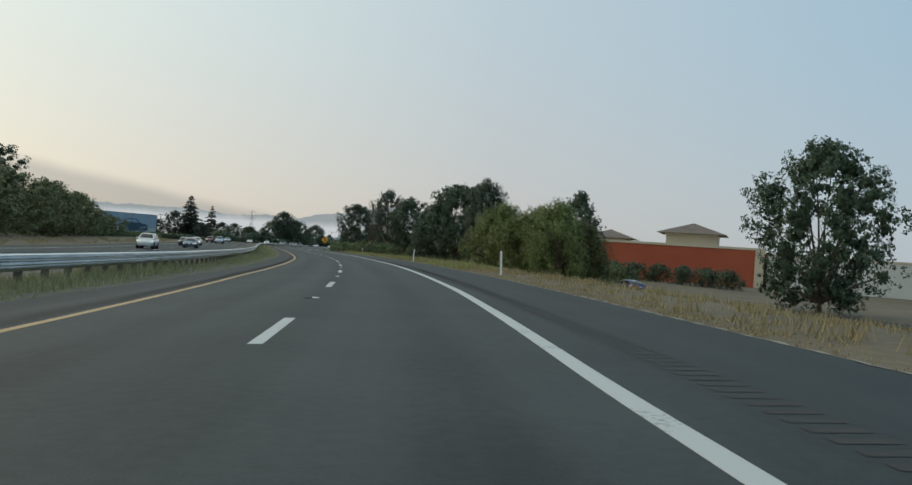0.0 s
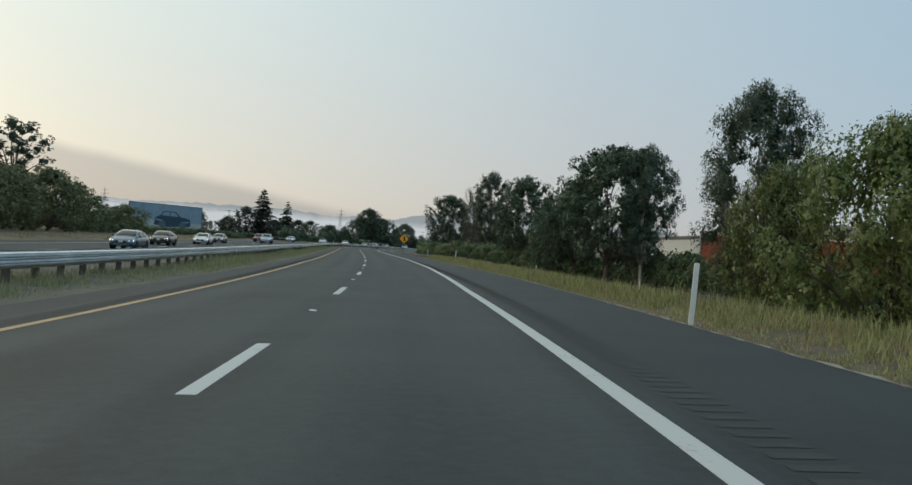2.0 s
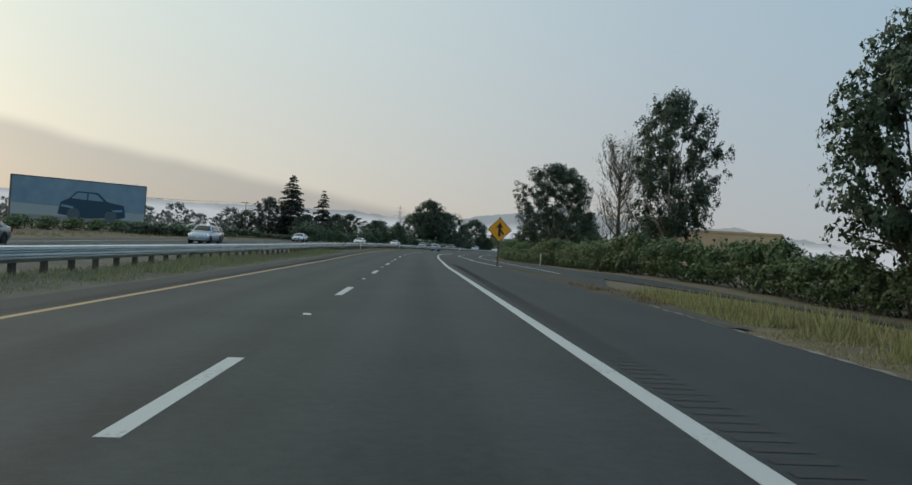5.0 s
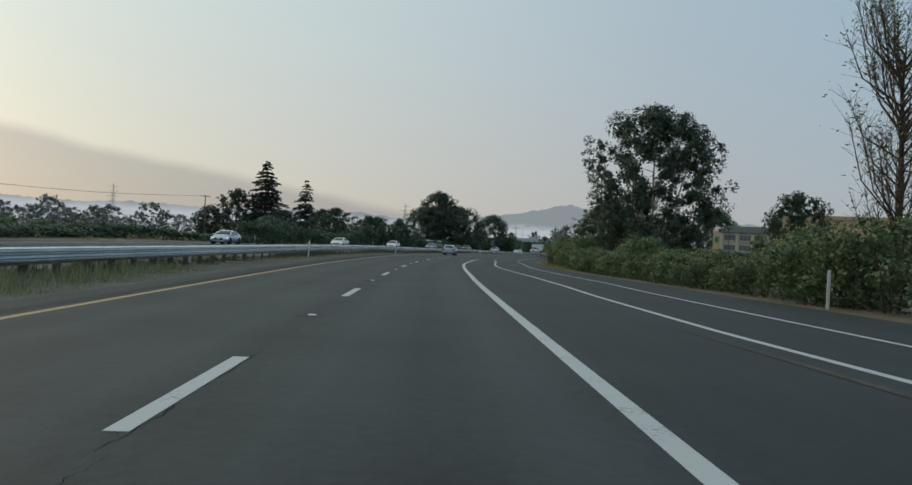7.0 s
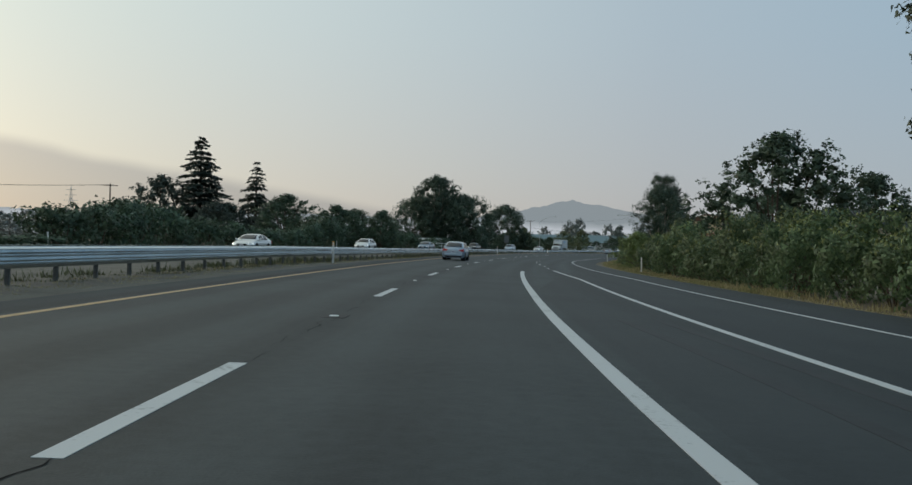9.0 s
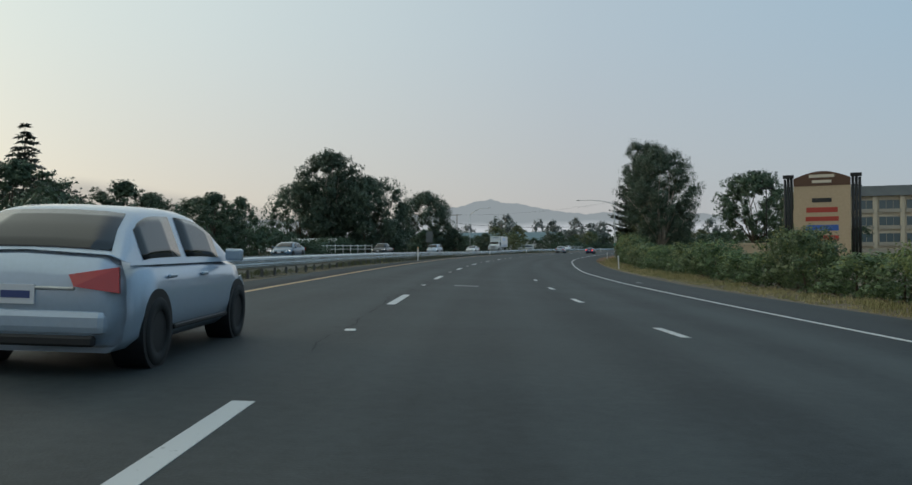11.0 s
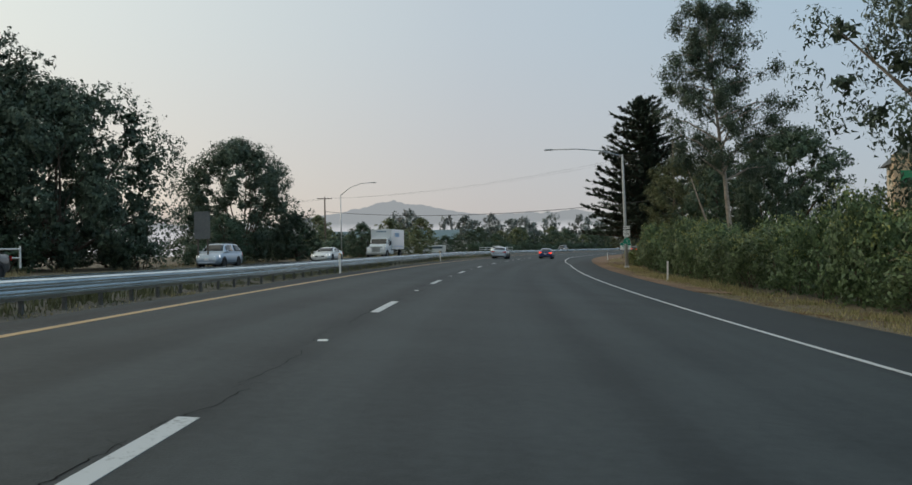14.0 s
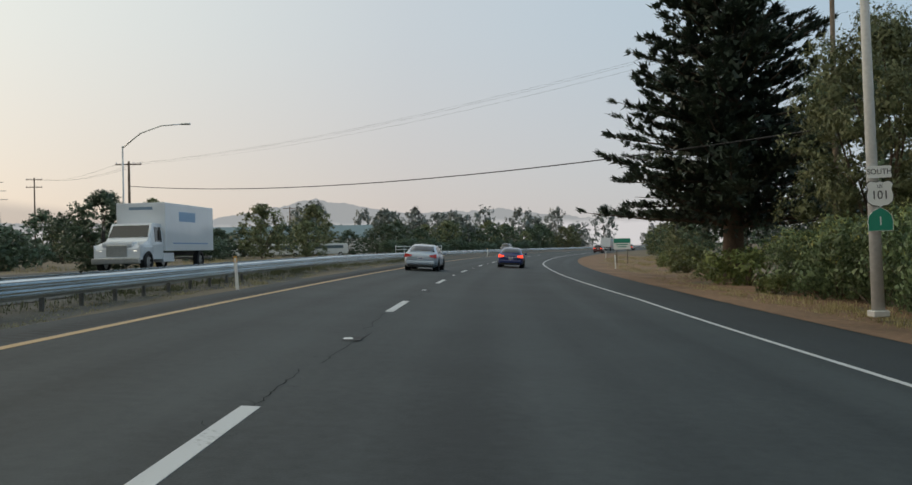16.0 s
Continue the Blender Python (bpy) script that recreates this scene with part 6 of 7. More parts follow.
    if style == "suv":
        for s in (1, -1):
            part("roof_rail", bm_mesh("roof_rail", box_bm(0.04, 1.9, 0.05, 0.015, at=(s * w2 * 0.85, -0.6, roof - 0.005)), M_TRIM), thing)
    return thing


SILVER, WHITE, NAVY, DARK, GREY, BLUE, MAROON = (("silver", (0.42, 0.5, 0.6)), ("white", (0.72, 0.73, 0.73)), ("navy", (0.012, 0.03, 0.15)), ("dark", (0.03, 0.035, 0.04)),
                                                 ("grey", (0.16, 0.17, 0.18)), ("blue", (0.08, 0.15, 0.22)), ("maroon", (0.10, 0.03, 0.03)))


def park(thing, k, lat, ahead=True, lift=0.0):
    m = Matrix.Translation(spot(k, lat, lift)) @ pose(0, 0, 0, 0, -math.degrees(math.atan(float(tilt(k)))) if abs(lat) < 13 else 0, math.degrees(heading(k)) + (0 if ahead else 180))
    thing.matrix_basis = m
    return thing


park(car("sedan_car", "silver-blue sedan in the median lane, seen from behind", "sedan", SILVER, lit=False), 34.85, -2.2)
park(car("sedan_car", "dark blue sedan with lit brake lights", "sedan", NAVY, lit=False, braking=True, metal=0.05), 35.9, 2.3)
park(car("hatchback_car", "pale silver hatchback far ahead in the median lane", "hatch", SILVER, lit=False), 22.2, -2.1)
ONCOMING = [("suv_car", "white sport utility car with headlights on", "suv", WHITE, 6.0, -19.8), ("sedan_car", "slate blue sedan on the oncoming carriageway", "sedan", BLUE, 7.8, -17.6),
            ("sedan_car", "dark grey sedan on the oncoming carriageway", "sedan", DARK, 9.4, -20.3), ("sedan_car", "white sedan with headlights on", "sedan", WHITE, 10.8, -19.9),
            ("sedan_car", "charcoal sedan on the oncoming carriageway", "sedan", GREY, 12.6, -22.0), ("suv_car", "dark red sport utility car with headlights on", "suv", MAROON, 15.9, -21.5),
            ("pickup_truck", "silver pickup truck with headlights on", "pickup", SILVER, 14.9, -18.2), ("sedan_car", "pale silver sedan on the oncoming carriageway", "sedan", SILVER, 19.2, -20.8),
            ("sedan_car", "white sedan on the oncoming carriageway beside bushes", "sedan", WHITE, 22.1, -18.7), ("hatchback_car", "white hatchback on the oncoming carriageway", "hatch", WHITE, 24.4, -17.6),
            ("sedan_car", "dark blue sedan on the oncoming carriageway", "sedan", BLUE, 26.5, -16.8), ("pickup_truck", "black pickup truck on the oncoming carriageway", "pickup", DARK, 29.9, -20.2),
            ("suv_car", "silver sport utility car on the oncoming carriageway", "suv", SILVER, 31.6, -18.2), ("coupe_car", "white coupe with headlights on", "coupe", WHITE, 32.75, -15.0),
            ("hatchback_car", "white hatchback far down the oncoming carriageway", "hatch", WHITE, 39.0, -13.0), ("suv_car", "dark sport utility car far down the road", "suv", DARK, 44.0, -13.5)]
for nm, lab, style, colour, q, lat in ONCOMING:
    park(car(nm, lab, style, colour, lit=True), q, lat, False, 0.012)
for q, lat, colour, style in ((44.5, 5.4, MAROON, "suv"), (46.5, 1.9, WHITE, "sedan"), (49.0, 5.4, GREY, "suv"), (51.0, 1.9, DARK, "sedan")):
    park(car("sedan_car" if style == "sedan" else "suv_car", "small far car in the traffic ahead with red tail lights", style, colour, lit=False, braking=True), q, lat)

# cars waiting near the brick building, behind the hedge
_p = car("sedan_car", "deep blue sedan on the slip road beside dry grass", "sedan", ("deep_blue", (0.02, 0.05, 0.2)), lit=False)
_p.matrix_basis = Matrix.Translation((19.4, 97, ground_z(19.4, 97) + 0.1)) @ pose(0, 0, 0, 0, 0, 24)


def box_truck():
    thing = tagged(new("box_truck"), "white box truck with pale blue markings on its cargo body", "truck")
    white = car_paint("truck_white", (0.74, 0.76, 0.78), 0.0)
    part("cargo_box", bm_mesh("cargo_box", box_bm(2.5, 6.6, 2.4, 0.03, at=(0, -1.4, 1.0)), white), thing)
    for s in (1, -1):
        part("marking", bm_mesh("marking", box_bm(0.008, 2.2, 0.5, 0, at=(s * 1.254, -0.9, 2.5)), plain("pale_blue_marking", (0.32, 0.48, 0.66), 0.5)), thing, "pale blue lettering drawn as a bar")
        part("marking", bm_mesh("marking", box_bm(0.008, 4.8, 0.06, 0, at=(s * 1.254, -1.4, 1.35)), plain("blue_stripe", (0.2, 0.33, 0.55), 0.5)), thing)
    part("marking", bm_mesh("marking", box_bm(1.2, 0.008, 0.14, 0, at=(0, 1.904, 3.05)), plain("front_marking", (0.2, 0.28, 0.36), 0.5)), thing)
    part("side_skirt", bm_mesh("side_skirt", box_bm(2.3, 1.3, 0.45, 0.03, at=(0, 1.3, 0.45)), white), thing)
    part("rear_bumper", bm_mesh("rear_bumper", box_bm(2.2, 0.12, 0.14, 0.02, at=(0, -4.75, 0.55)), M_ALU), thing)
    part("chassis", bm_mesh("chassis", box_bm(0.9, 7.6, 0.22, 0.02, at=(0, -0.4, 0.75)), M_TRIM), thing)
    cab = loft([[(x * s, y, z) for x, z, s in ((-1.1, 0.6, 1), (1.1, 0.6, 1), (1.12, 1.3, 1), (1.0, zt, 1), (-1.0, zt, 1), (-1.12, 1.3, 1))] for y, zt in ((1.9, 2.35), (2.9, 2.35), (3.35, 1.62), (3.5, 1.5), (4.35, 1.32), (4.5, 1.1))])
    part("cab", link_mesh("cab", *cab, white), thing)
    v, f = slab([(0.95, 2.93, 2.28), (-0.95, 2.93, 2.28), (-1.02, 3.34, 1.66), (1.02, 3.34, 1.66)], 0.01, 0.06)
    part("windscreen", link_mesh("windscreen", v, f, M_GLASS), thing)
    part("hood", bm_mesh("hood", box_bm(1.5, 1.2, 0.25, 0.1, at=(0, 3.9, 1.2)), white), thing)
    part("grille", bm_mesh("grille", box_bm(1.0, 0.06, 0.55, 0.02, at=(0, 4.5, 0.75)), M_ALU), thing)
    part("bumper", bm_mesh("bumper", box_bm(2.3, 0.2, 0.28, 0.05, at=(0, 4.6, 0.42)), M_ALU), thing)
    for s in (1, -1):
        v, f = slab([(s * 1.1, 2.0, 1.4), (s * 1.1, 2.9, 1.4), (s * 1.03, 2.8, 2.2), (s * 1.03, 2.0, 2.2)][::s], 0.01, 0.05)
        part("side_window", link_mesh("side_window", v, f, M_GLASS), thing)
        part("headlight", bm_mesh("headlight", box_bm(0.26, 0.1, 0.15, 0.03, at=(s * 0.85, 4.45, 0.95)), M_LAMP), thing)
        part("mirror", bm_mesh("mirror", box_bm(0.12, 0.14, 0.5, 0.02, at=(s * 1.38, 3.0, 1.5)), M_TRIM), thing)
        part("fender", bm_mesh("fender", box_bm(0.34, 1.25, 0.5, 0.12, at=(s * 0.98, 3.7, 0.8)), white), thing)
        for y in (3.7, -2.9):
            wheel = new("wheel")
            wheel.parent = thing
            wheel.matrix_basis = Matrix.Translation((s * 1.05, y, 0.5)) @ (Matrix.Identity(4) if s > 0 else Matrix.Rotation(math.pi, 4, "Z"))
            t_, r_ = wheel_meshes(0.5, 0.3)
            part("tyre", t_, wheel), part("rim", r_, wheel)
    return thing


park(box_truck(), 34.45, -15.4, False, 0.012)
park(box_truck(), 47.5, 2.0, True)


# ---- signs, lamps, poles ----
def letters(text, size, material, name="lettering"):
    cu = bpy.data.curves.new(name, "FONT")
    cu.body, cu.size, cu.align_x, cu.align_y, cu.extrude = text, size, "CENTER", "CENTER", 0.002
    ob = bpy.data.objects.new("tmp_text", cu)
    scene.collection.objects.link(ob)
    me = bpy.data.meshes.new_from_object(ob.evaluated_get(bpy.context.evaluated_depsgraph_get()))
    bpy.data.objects.remove(ob)
    me.materials.clear()
    me.materials.append(material)
    return me


UPRIGHT = Matrix.Rotation(math.pi / 2, 4, "X")       # text that lies flat turns to face -y


def outline_plate(points, thick, material, name):
    """A flat plate from an outline in x and z, facing -y."""
    n = len(points)
    v = [(x, -thick / 2, z) for x, z in points] + [(x, thick / 2, z) for x, z in points]
    f = [tuple(range(n)), tuple(range(2 * n - 1, n - 1, -1))] + [(i, n + i, n + (i + 1) % n, (i + 1) % n) for i in range(n)]
    me = link_mesh(name, v, f, material)
    bm = bmesh.new()
    bm.from_mesh(me)
    bmesh.ops.recalc_face_normals(bm, faces=bm.faces)
    bm.to_mesh(me)
    bm.free()
    return me


def rounded_rect(w, h, r, steps=4):
    pts = []
    for cx, cz, a0 in ((w / 2 - r, h / 2 - r, 0), (-w / 2 + r, h / 2 - r, 90), (-w / 2 + r, -h / 2 + r, 180), (w / 2 - r, -h / 2 + r, 270)):
        for i in range(steps + 1):
            a = radians(a0 + 90 * i / steps)
            pts.append((cx + r * math.cos(a), cz + r * math.sin(a)))
    return pts


def merge_sign():
    thing = tagged(new("merge_sign"), "yellow diamond warning sign with a black merging arrow on a post", "road sign")
    part("post", bm_mesh("post", box_bm(0.1, 0.1, 3.6, 0.01), M_POST), thing)
    s = 1.22
    d = rounded_rect(s, s, 0.08)
    rot = [((x - z) * math.sqrt(0.5), (x + z) * math.sqrt(0.5)) for x, z in d]
    c = 2.72
    part("border", outline_plate([(x, z + c) for x, z in rot], 0.006, M_BLACK, "border"), thing, at=Matrix.Translation((0, -0.062, 0)))
    part("panel", outline_plate([(x * 0.955, z * 0.955 + c) for x, z in rot], 0.006, M_SIGN_YELLOW, "panel"), thing, at=Matrix.Translation((0, -0.067, 0)))
    arrow = [(-0.092, -0.47), (0.092, -0.47), (0.092, -0.02), (0.092, 0.16), (0.25, 0.12), (0.0, 0.53), (-0.25, 0.12), (-0.092, 0.16)]
    part("arrow", outline_plate([(x, z + c) for x, z in arrow], 0.004, M_BLACK, "arrow"), thing, at=Matrix.Translation((0, -0.073, 0)))
    side = [(0.08, 0.08), (0.08, -0.12), (0.23, -0.36), (0.33, -0.28)]
    part("side_arrow", outline_plate([(x, z + c) for x, z in side], 0.004, M_BLACK, "side_arrow"), thing, at=Matrix.Translation((0, -0.0735, 0)))
    return thing


ms = merge_sign()
ms.matrix_basis = Matrix.Translation((-37.05, 204.4, ground_z(-36.9, 204.4) - 0.16)) @ pose(0, 0, 0, 0, 0, 14)


def street_lamp(height, arm, material, label, arm_rise=0.7, r=0.13):
    thing = tagged(new("street_lamp"), label, "street lamp")
    v, f = tube([(0, 0, 0), (0, 0, height * 0.5), (0, 0, height)], [r, r * 0.8, r * 0.6], 12)
    part("pole", link_mesh("pole", v, f, material, True), thing)
    v, f = tube([(0, 0, height - 0.15), (-arm * 0.3, 0, height + arm_rise * 0.6), (-arm * 0.65, 0, height + arm_rise * 0.95), (-arm, 0, height + arm_rise)], [0.06, 0.05, 0.045, 0.04], 8)
    part("arm", link_mesh("arm", v, f, M_ALU, True), thing)
    bm = box_bm(0.75, 0.26, 0.14, 0.05, at=(-arm - 0.25, 0, height + arm_rise - 0.06))
    part("lamp_head", bm_mesh("lamp_head", bm, M_ALU), thing)
    part("base", bm_mesh("base", box_bm(0.4, 0.4, 0.16, 0.02), M_CONCRETE), thing)
    return thing


lamp_r = street_lamp(10.3, 6.4, M_CONCRETE, "tall grey lamp post with a long arm over the road", 0.75, 0.16)
lamp_r.matrix_basis = Matrix.Translation((-60.55, 483.5, -0.62)) @ pose(0, 0, 0, 0, -1.2, -3)
lamp_l = street_lamp(9.4, 4.7, M_ALU, "lamp post with a curved arm beyond the oncoming carriageway", 1.6, 0.1)
lamp_l.matrix_basis = Matrix.Translation((-94.2, 530.4, 0.4)) @ pose(0, 0, 0, 0, 0, 180 - 4)


def route_signs():
    """South, the shield and the state route marker, strapped to the lamp post."""
    out = []
    a = tagged(new("direction_plate"), "small white plate reading SOUTH", "road sign")
    part("panel", outline_plate(rounded_rect(0.61, 0.3, 0.04), 0.006, M_SIGN_WHITE, "panel"), a)
    part("lettering", letters("SOUTH", 0.19, M_BLACK), a, at=Matrix.Translation((0, -0.006, 0)) @ UPRIGHT)
    out.append((a, 3.02))
    b = tagged(new("shield_sign"), "white highway shield reading US 101", "road sign")
    half = [(0.0, 0.3), (0.09, 0.27), (0.19, 0.3), (0.25, 0.3), (0.33, 0.22), (0.29, 0.1), (0.33, -0.06), (0.31, -0.2), (0.2, -0.29), (0.06, -0.31), (0.0, -0.35)]
    pts = half + [(-x, z) for x, z in reversed(half[1:-1])]
    part("rim", outline_plate([(x * 1.06, z * 1.06) for x, z in pts], 0.006, M_BLACK, "rim"), b)
    part("panel", outline_plate(pts, 0.006, M_SIGN_WHITE, "panel"), b, at=Matrix.Translation((0, -0.005, 0)))
    part("number", letters("101", 0.3, M_BLACK), b, at=Matrix.Translation((0, -0.011, -0.05)) @ UPRIGHT)
    part("lettering", letters("US", 0.12, M_BLACK), b, at=Matrix.Translation((0, -0.011, 0.17)) @ UPRIGHT)
    out.append((b, 2.48))
    c = tagged(new("state_route_sign"), "green spade-shaped state route sign reading 1", "road sign")
    pts = [(-0.3, -0.27), (0.3, -0.27), (0.31, -0.05), (0.28, 0.1), (0.17, 0.22), (0.0, 0.3), (-0.17, 0.22), (-0.28, 0.1), (-0.31, -0.05)]
    part("rim", outline_plate([(x * 1.05, z * 1.05) for x, z in pts], 0.006, M_SIGN_WHITE, "rim"), c)
    part("panel", outline_plate(pts, 0.006, M_SIGN_GREEN, "panel"), c, at=Matrix.Translation((0, -0.005, 0)))
    part("number", letters("1", 0.32, M_SIGN_WHITE), c, at=Matrix.Translation((0, -0.011, -0.04)) @ UPRIGHT)
    out.append((c, 1.82))
    for ob, z in out:
        ob.matrix_basis = Matrix.Translation((-60.55, 483.5 - 0.19, z)) @ pose(0, 0, 0, 0, -1.2, -3)


route_signs()


def guide_sign():
    thing = tagged(new("guide_sign"), "small green and white road sign on two posts", "road sign")
    for x in (-0.6, 0.6):
        part("post", bm_mesh("post", box_bm(0.09, 0.09, 2.3, 0.008, at=(x, 0, 0)), M_POST), thing)
    part("panel", outline_plate([(x, z + 2.25) for x, z in rounded_rect(1.9, 1.25, 0.08)], 0.01, M_SIGN_WHITE, "panel"), thing, at=Matrix.Translation((0, -0.06, 0)))
    part("header", outline_plate([(x, z + 2.6) for x, z in rounded_rect(1.8, 0.5, 0.05)], 0.006, M_SIGN_GREEN, "header"), thing, at=Matrix.Translation((0, -0.07, 0)))
    for z, w in ((2.12, 1.3), (1.88, 1.0)):
        part("bar", bm_mesh("bar", box_bm(w, 0.006, 0.1, 0, at=(0, -0.07, z)), M_SIGN_GREEN), thing)
    return thing


gs = guide_sign()
gs.matrix_basis = Matrix.Translation((-48.2, 557.5, ground_z(-48.2, 557.5) - 0.05)) @ pose(0, 0, 0, 0, 0, -10)


def utility_pole(height, label, arms=1):
    thing = tagged(new("utility_pole"), label, "utility pole")
    v, f = tube([(0, 0, -0.3), (0, 0, height)], [0.17, 0.11], 10)
    part("pole", link_mesh("pole", v, f, M_WOODPOLE, True), thing)
    for i in range(arms):
        z = height - 0.4 - i * 1.3
        part("crossarm", bm_mesh("crossarm", box_bm(2.6, 0.1, 0.13, 0.01, at=(0, -0.12, z)), M_WOODPOLE), thing)
        for x in (-1.2, -0.5, 0.5, 1.2):
            v, f = tube([(x, -0.12, z + 0.12), (x, -0.12, z + 0.3)], [0.05, 0.04], 6)
            part("insulator", link_mesh("insulator", v, f, M_ALU), thing)
    return thing


up = utility_pole(10.3, "wooden utility pole with a crossarm beside the lamp post")
up.matrix_basis = Matrix.Translation((-100.4, 551.6, 0.6))
up2 = utility_pole(15, "wooden utility pole with two crossarms among bushes", 2)
up2.matrix_basis = Matrix.Translation((-136, 614, 0.0)) @ pose(0, 0, 0, 0, 0, 10)
up3 = utility_pole(10.5, "far wooden utility pole beside conifers")
up3.matrix_basis = Matrix.Translation((-151.1, 391.6, 0.3)) @ pose(0, 0, 0, 0, 0, 30)
copy_thing(up3, Matrix.Translation((-196, 372, 0.3)) @ pose(0, 0, 0, 0, 0, 30))
copy_thing(up, Matrix.Translation((-96, 640, 0.3)))
up4 = utility_pole(13.4, "grey utility pole half hidden by the trees", 0)
up4.matrix_basis = Matrix.Translation((-52, 502, -0.3)) @ pose(0, 0, 0, 0, 0, 20)


def cable(a, b, sag, r=0.02, label="thin black overhead cable"):
    a, b = Vector(a), Vector(b)
    pts = [a.lerp(b, i / 24) - Vector((0, 0, sag * 4 * (i / 24) * (1 - i / 24))) for i in range(25)]
    v, f = tube(pts, [r] * 25, 5)
    return tagged(part("overhead_cable", link_mesh("overhead_cable", v, f, M_WIRE)), label, "cable")


cable((-100.4, 551.5, 8.35), (-52, 502, 6.7), 1.25, 0.035, "thick black cable sagging across the highway")
for x, z in ((-1.2, 10.7), (-0.5, 10.7), (1.2, 10.7)):
    cable((-100.4 + x, 551.5, z - 0.1), (-52 + x * 0.7, 502, 12.2), 1.2, 0.005)
for x in (-1.2, 0.5, 1.2):
    cable((-151.1 + x, 391.6 - x * 0.5, 10.6), (-196 + x, 372 - x * 0.5, 10.6), 0.7, 0.016)
    cable((-100.4 + x, 551.5, 10.6), (-136 + x, 614, 14.9), 0.9, 0.01)


def pylon(height, label):
    thing = tagged(new("lattice_pylon"), label, "pylon")
    verts, faces = [], []
    n = 8
    for sx, sy in ((1, 1), (1, -1), (-1, 1), (-1, -1)):
        tube([(sx * 2.4, sy * 2.4, 0), (sx * 0.5, sy * 0.5, height * 0.8), (0, 0, height)], [0.12, 0.1, 0.06], 4, verts, faces)
    for i in range(n):
        f0, f1 = i / n * 0.8, (i + 1) / n * 0.8
        w0, w1 = 2.4 - 1.9 * i / n, 2.4 - 1.9 * (i + 1) / n
        for s in (1, -1):
            tube([(-w0, s * w0, height * f0), (w1, s * w1, height * f1)], [0.06, 0.06], 4, verts, faces)
            tube([(w0, s * w0, height * f0), (-w1, s * w1, height * f1)], [0.06, 0.06], 4, verts, faces)
    part("lattice", link_mesh("lattice", verts, faces, M_ALU), thing)
    for z, w in ((height * 0.72, 4.5), (height * 0.82, 3.8), (height * 0.92, 3.0)):
        part("crossarm", bm_mesh("crossarm", box_bm(w * 2, 0.2, 0.2, 0, at=(0, 0, z)), M_ALU), thing)
    return thing


py = pylon(30, "far steel lattice power pylon")
py.matrix_basis = Matrix.Translation((-375.5, 671.5, 0))
copy_thing(py, Matrix.Translation((-215, 770, 0)))


def yard_light(height, label):
    thing = tagged(new("car_park_light"), label, "street lamp")
    v, f = tube([(0, 0, -0.2), (0, 0, height)], [0.11, 0.08], 8)
    part("pole", link_mesh("pole", v, f, M_TRIM), thing)
    for x in (-0.6, 0.6):
        part("lamp_head", bm_mesh("lamp_head", box_bm(0.85, 0.5, 0.22, 0.03, at=(x, 0, height)), M_TRIM), thing)
    return thing


yl = yard_light(11.0, "car park light with two square heads near the hotel")
yl.matrix_basis = Matrix.Translation((-35.8, 470, 0))
copy_thing(yl, Matrix.Translation((-22.5, 466, 0)) @ pose(0, 0, 0, 0, 0, 30))
yp = utility_pole(17, "thin grey pole beyond the billboard", 0)
yp.matrix_basis = Matrix.Translation((-190, 330, 0))


# ---- buildings and boards ----
M_BRICKRED = surface("red_stucco", (0.34, 0.075, 0.035), (0.44, 0.11, 0.055), 0.85, 6, 0.15, 0.15)
M_CREAM = surface("cream_stucco", (0.52, 0.45, 0.34), (0.62, 0.55, 0.43), 0.85, 6, 0.2, 0.15)
M_TAN = surface("tan_stucco", (0.50, 0.37, 0.24), (0.60, 0.46, 0.31), 0.85, 6, 0.2, 0.15)
M_PALE = surface("pale_stucco", (0.55, 0.55, 0.53), (0.66, 0.66, 0.64), 0.85, 6, 0.2, 0.15)
M_ROOF = surface("brown_roof_tiles", (0.13, 0.10, 0.085), (0.24, 0.19, 0.16), 0.85, 12, 0.5, 0.3)
M_DARKROOF = surface("dark_roof_sheet", (0.07, 0.075, 0.075), (0.12, 0.125, 0.12), 0.7, 8, 0.5, 0.1)
M_WINDOW = plain("window_glass", (0.11, 0.15, 0.17), 0.12)
M_FRAME = plain("window_frame", (0.4, 0.36, 0.3), 0.6)
M_TEALROOF = surface("teal_metal_roof", (0.12, 0.19, 0.21), (0.17, 0.24, 0.26), 0.6, 8, 0.2, 0.05)


def place(thing, x, y, turn, z=0.0):
    thing.matrix_basis = Matrix.Translation((x, y, z)) @ pose(0, 0, 0, 0, 0, turn)
    return thing


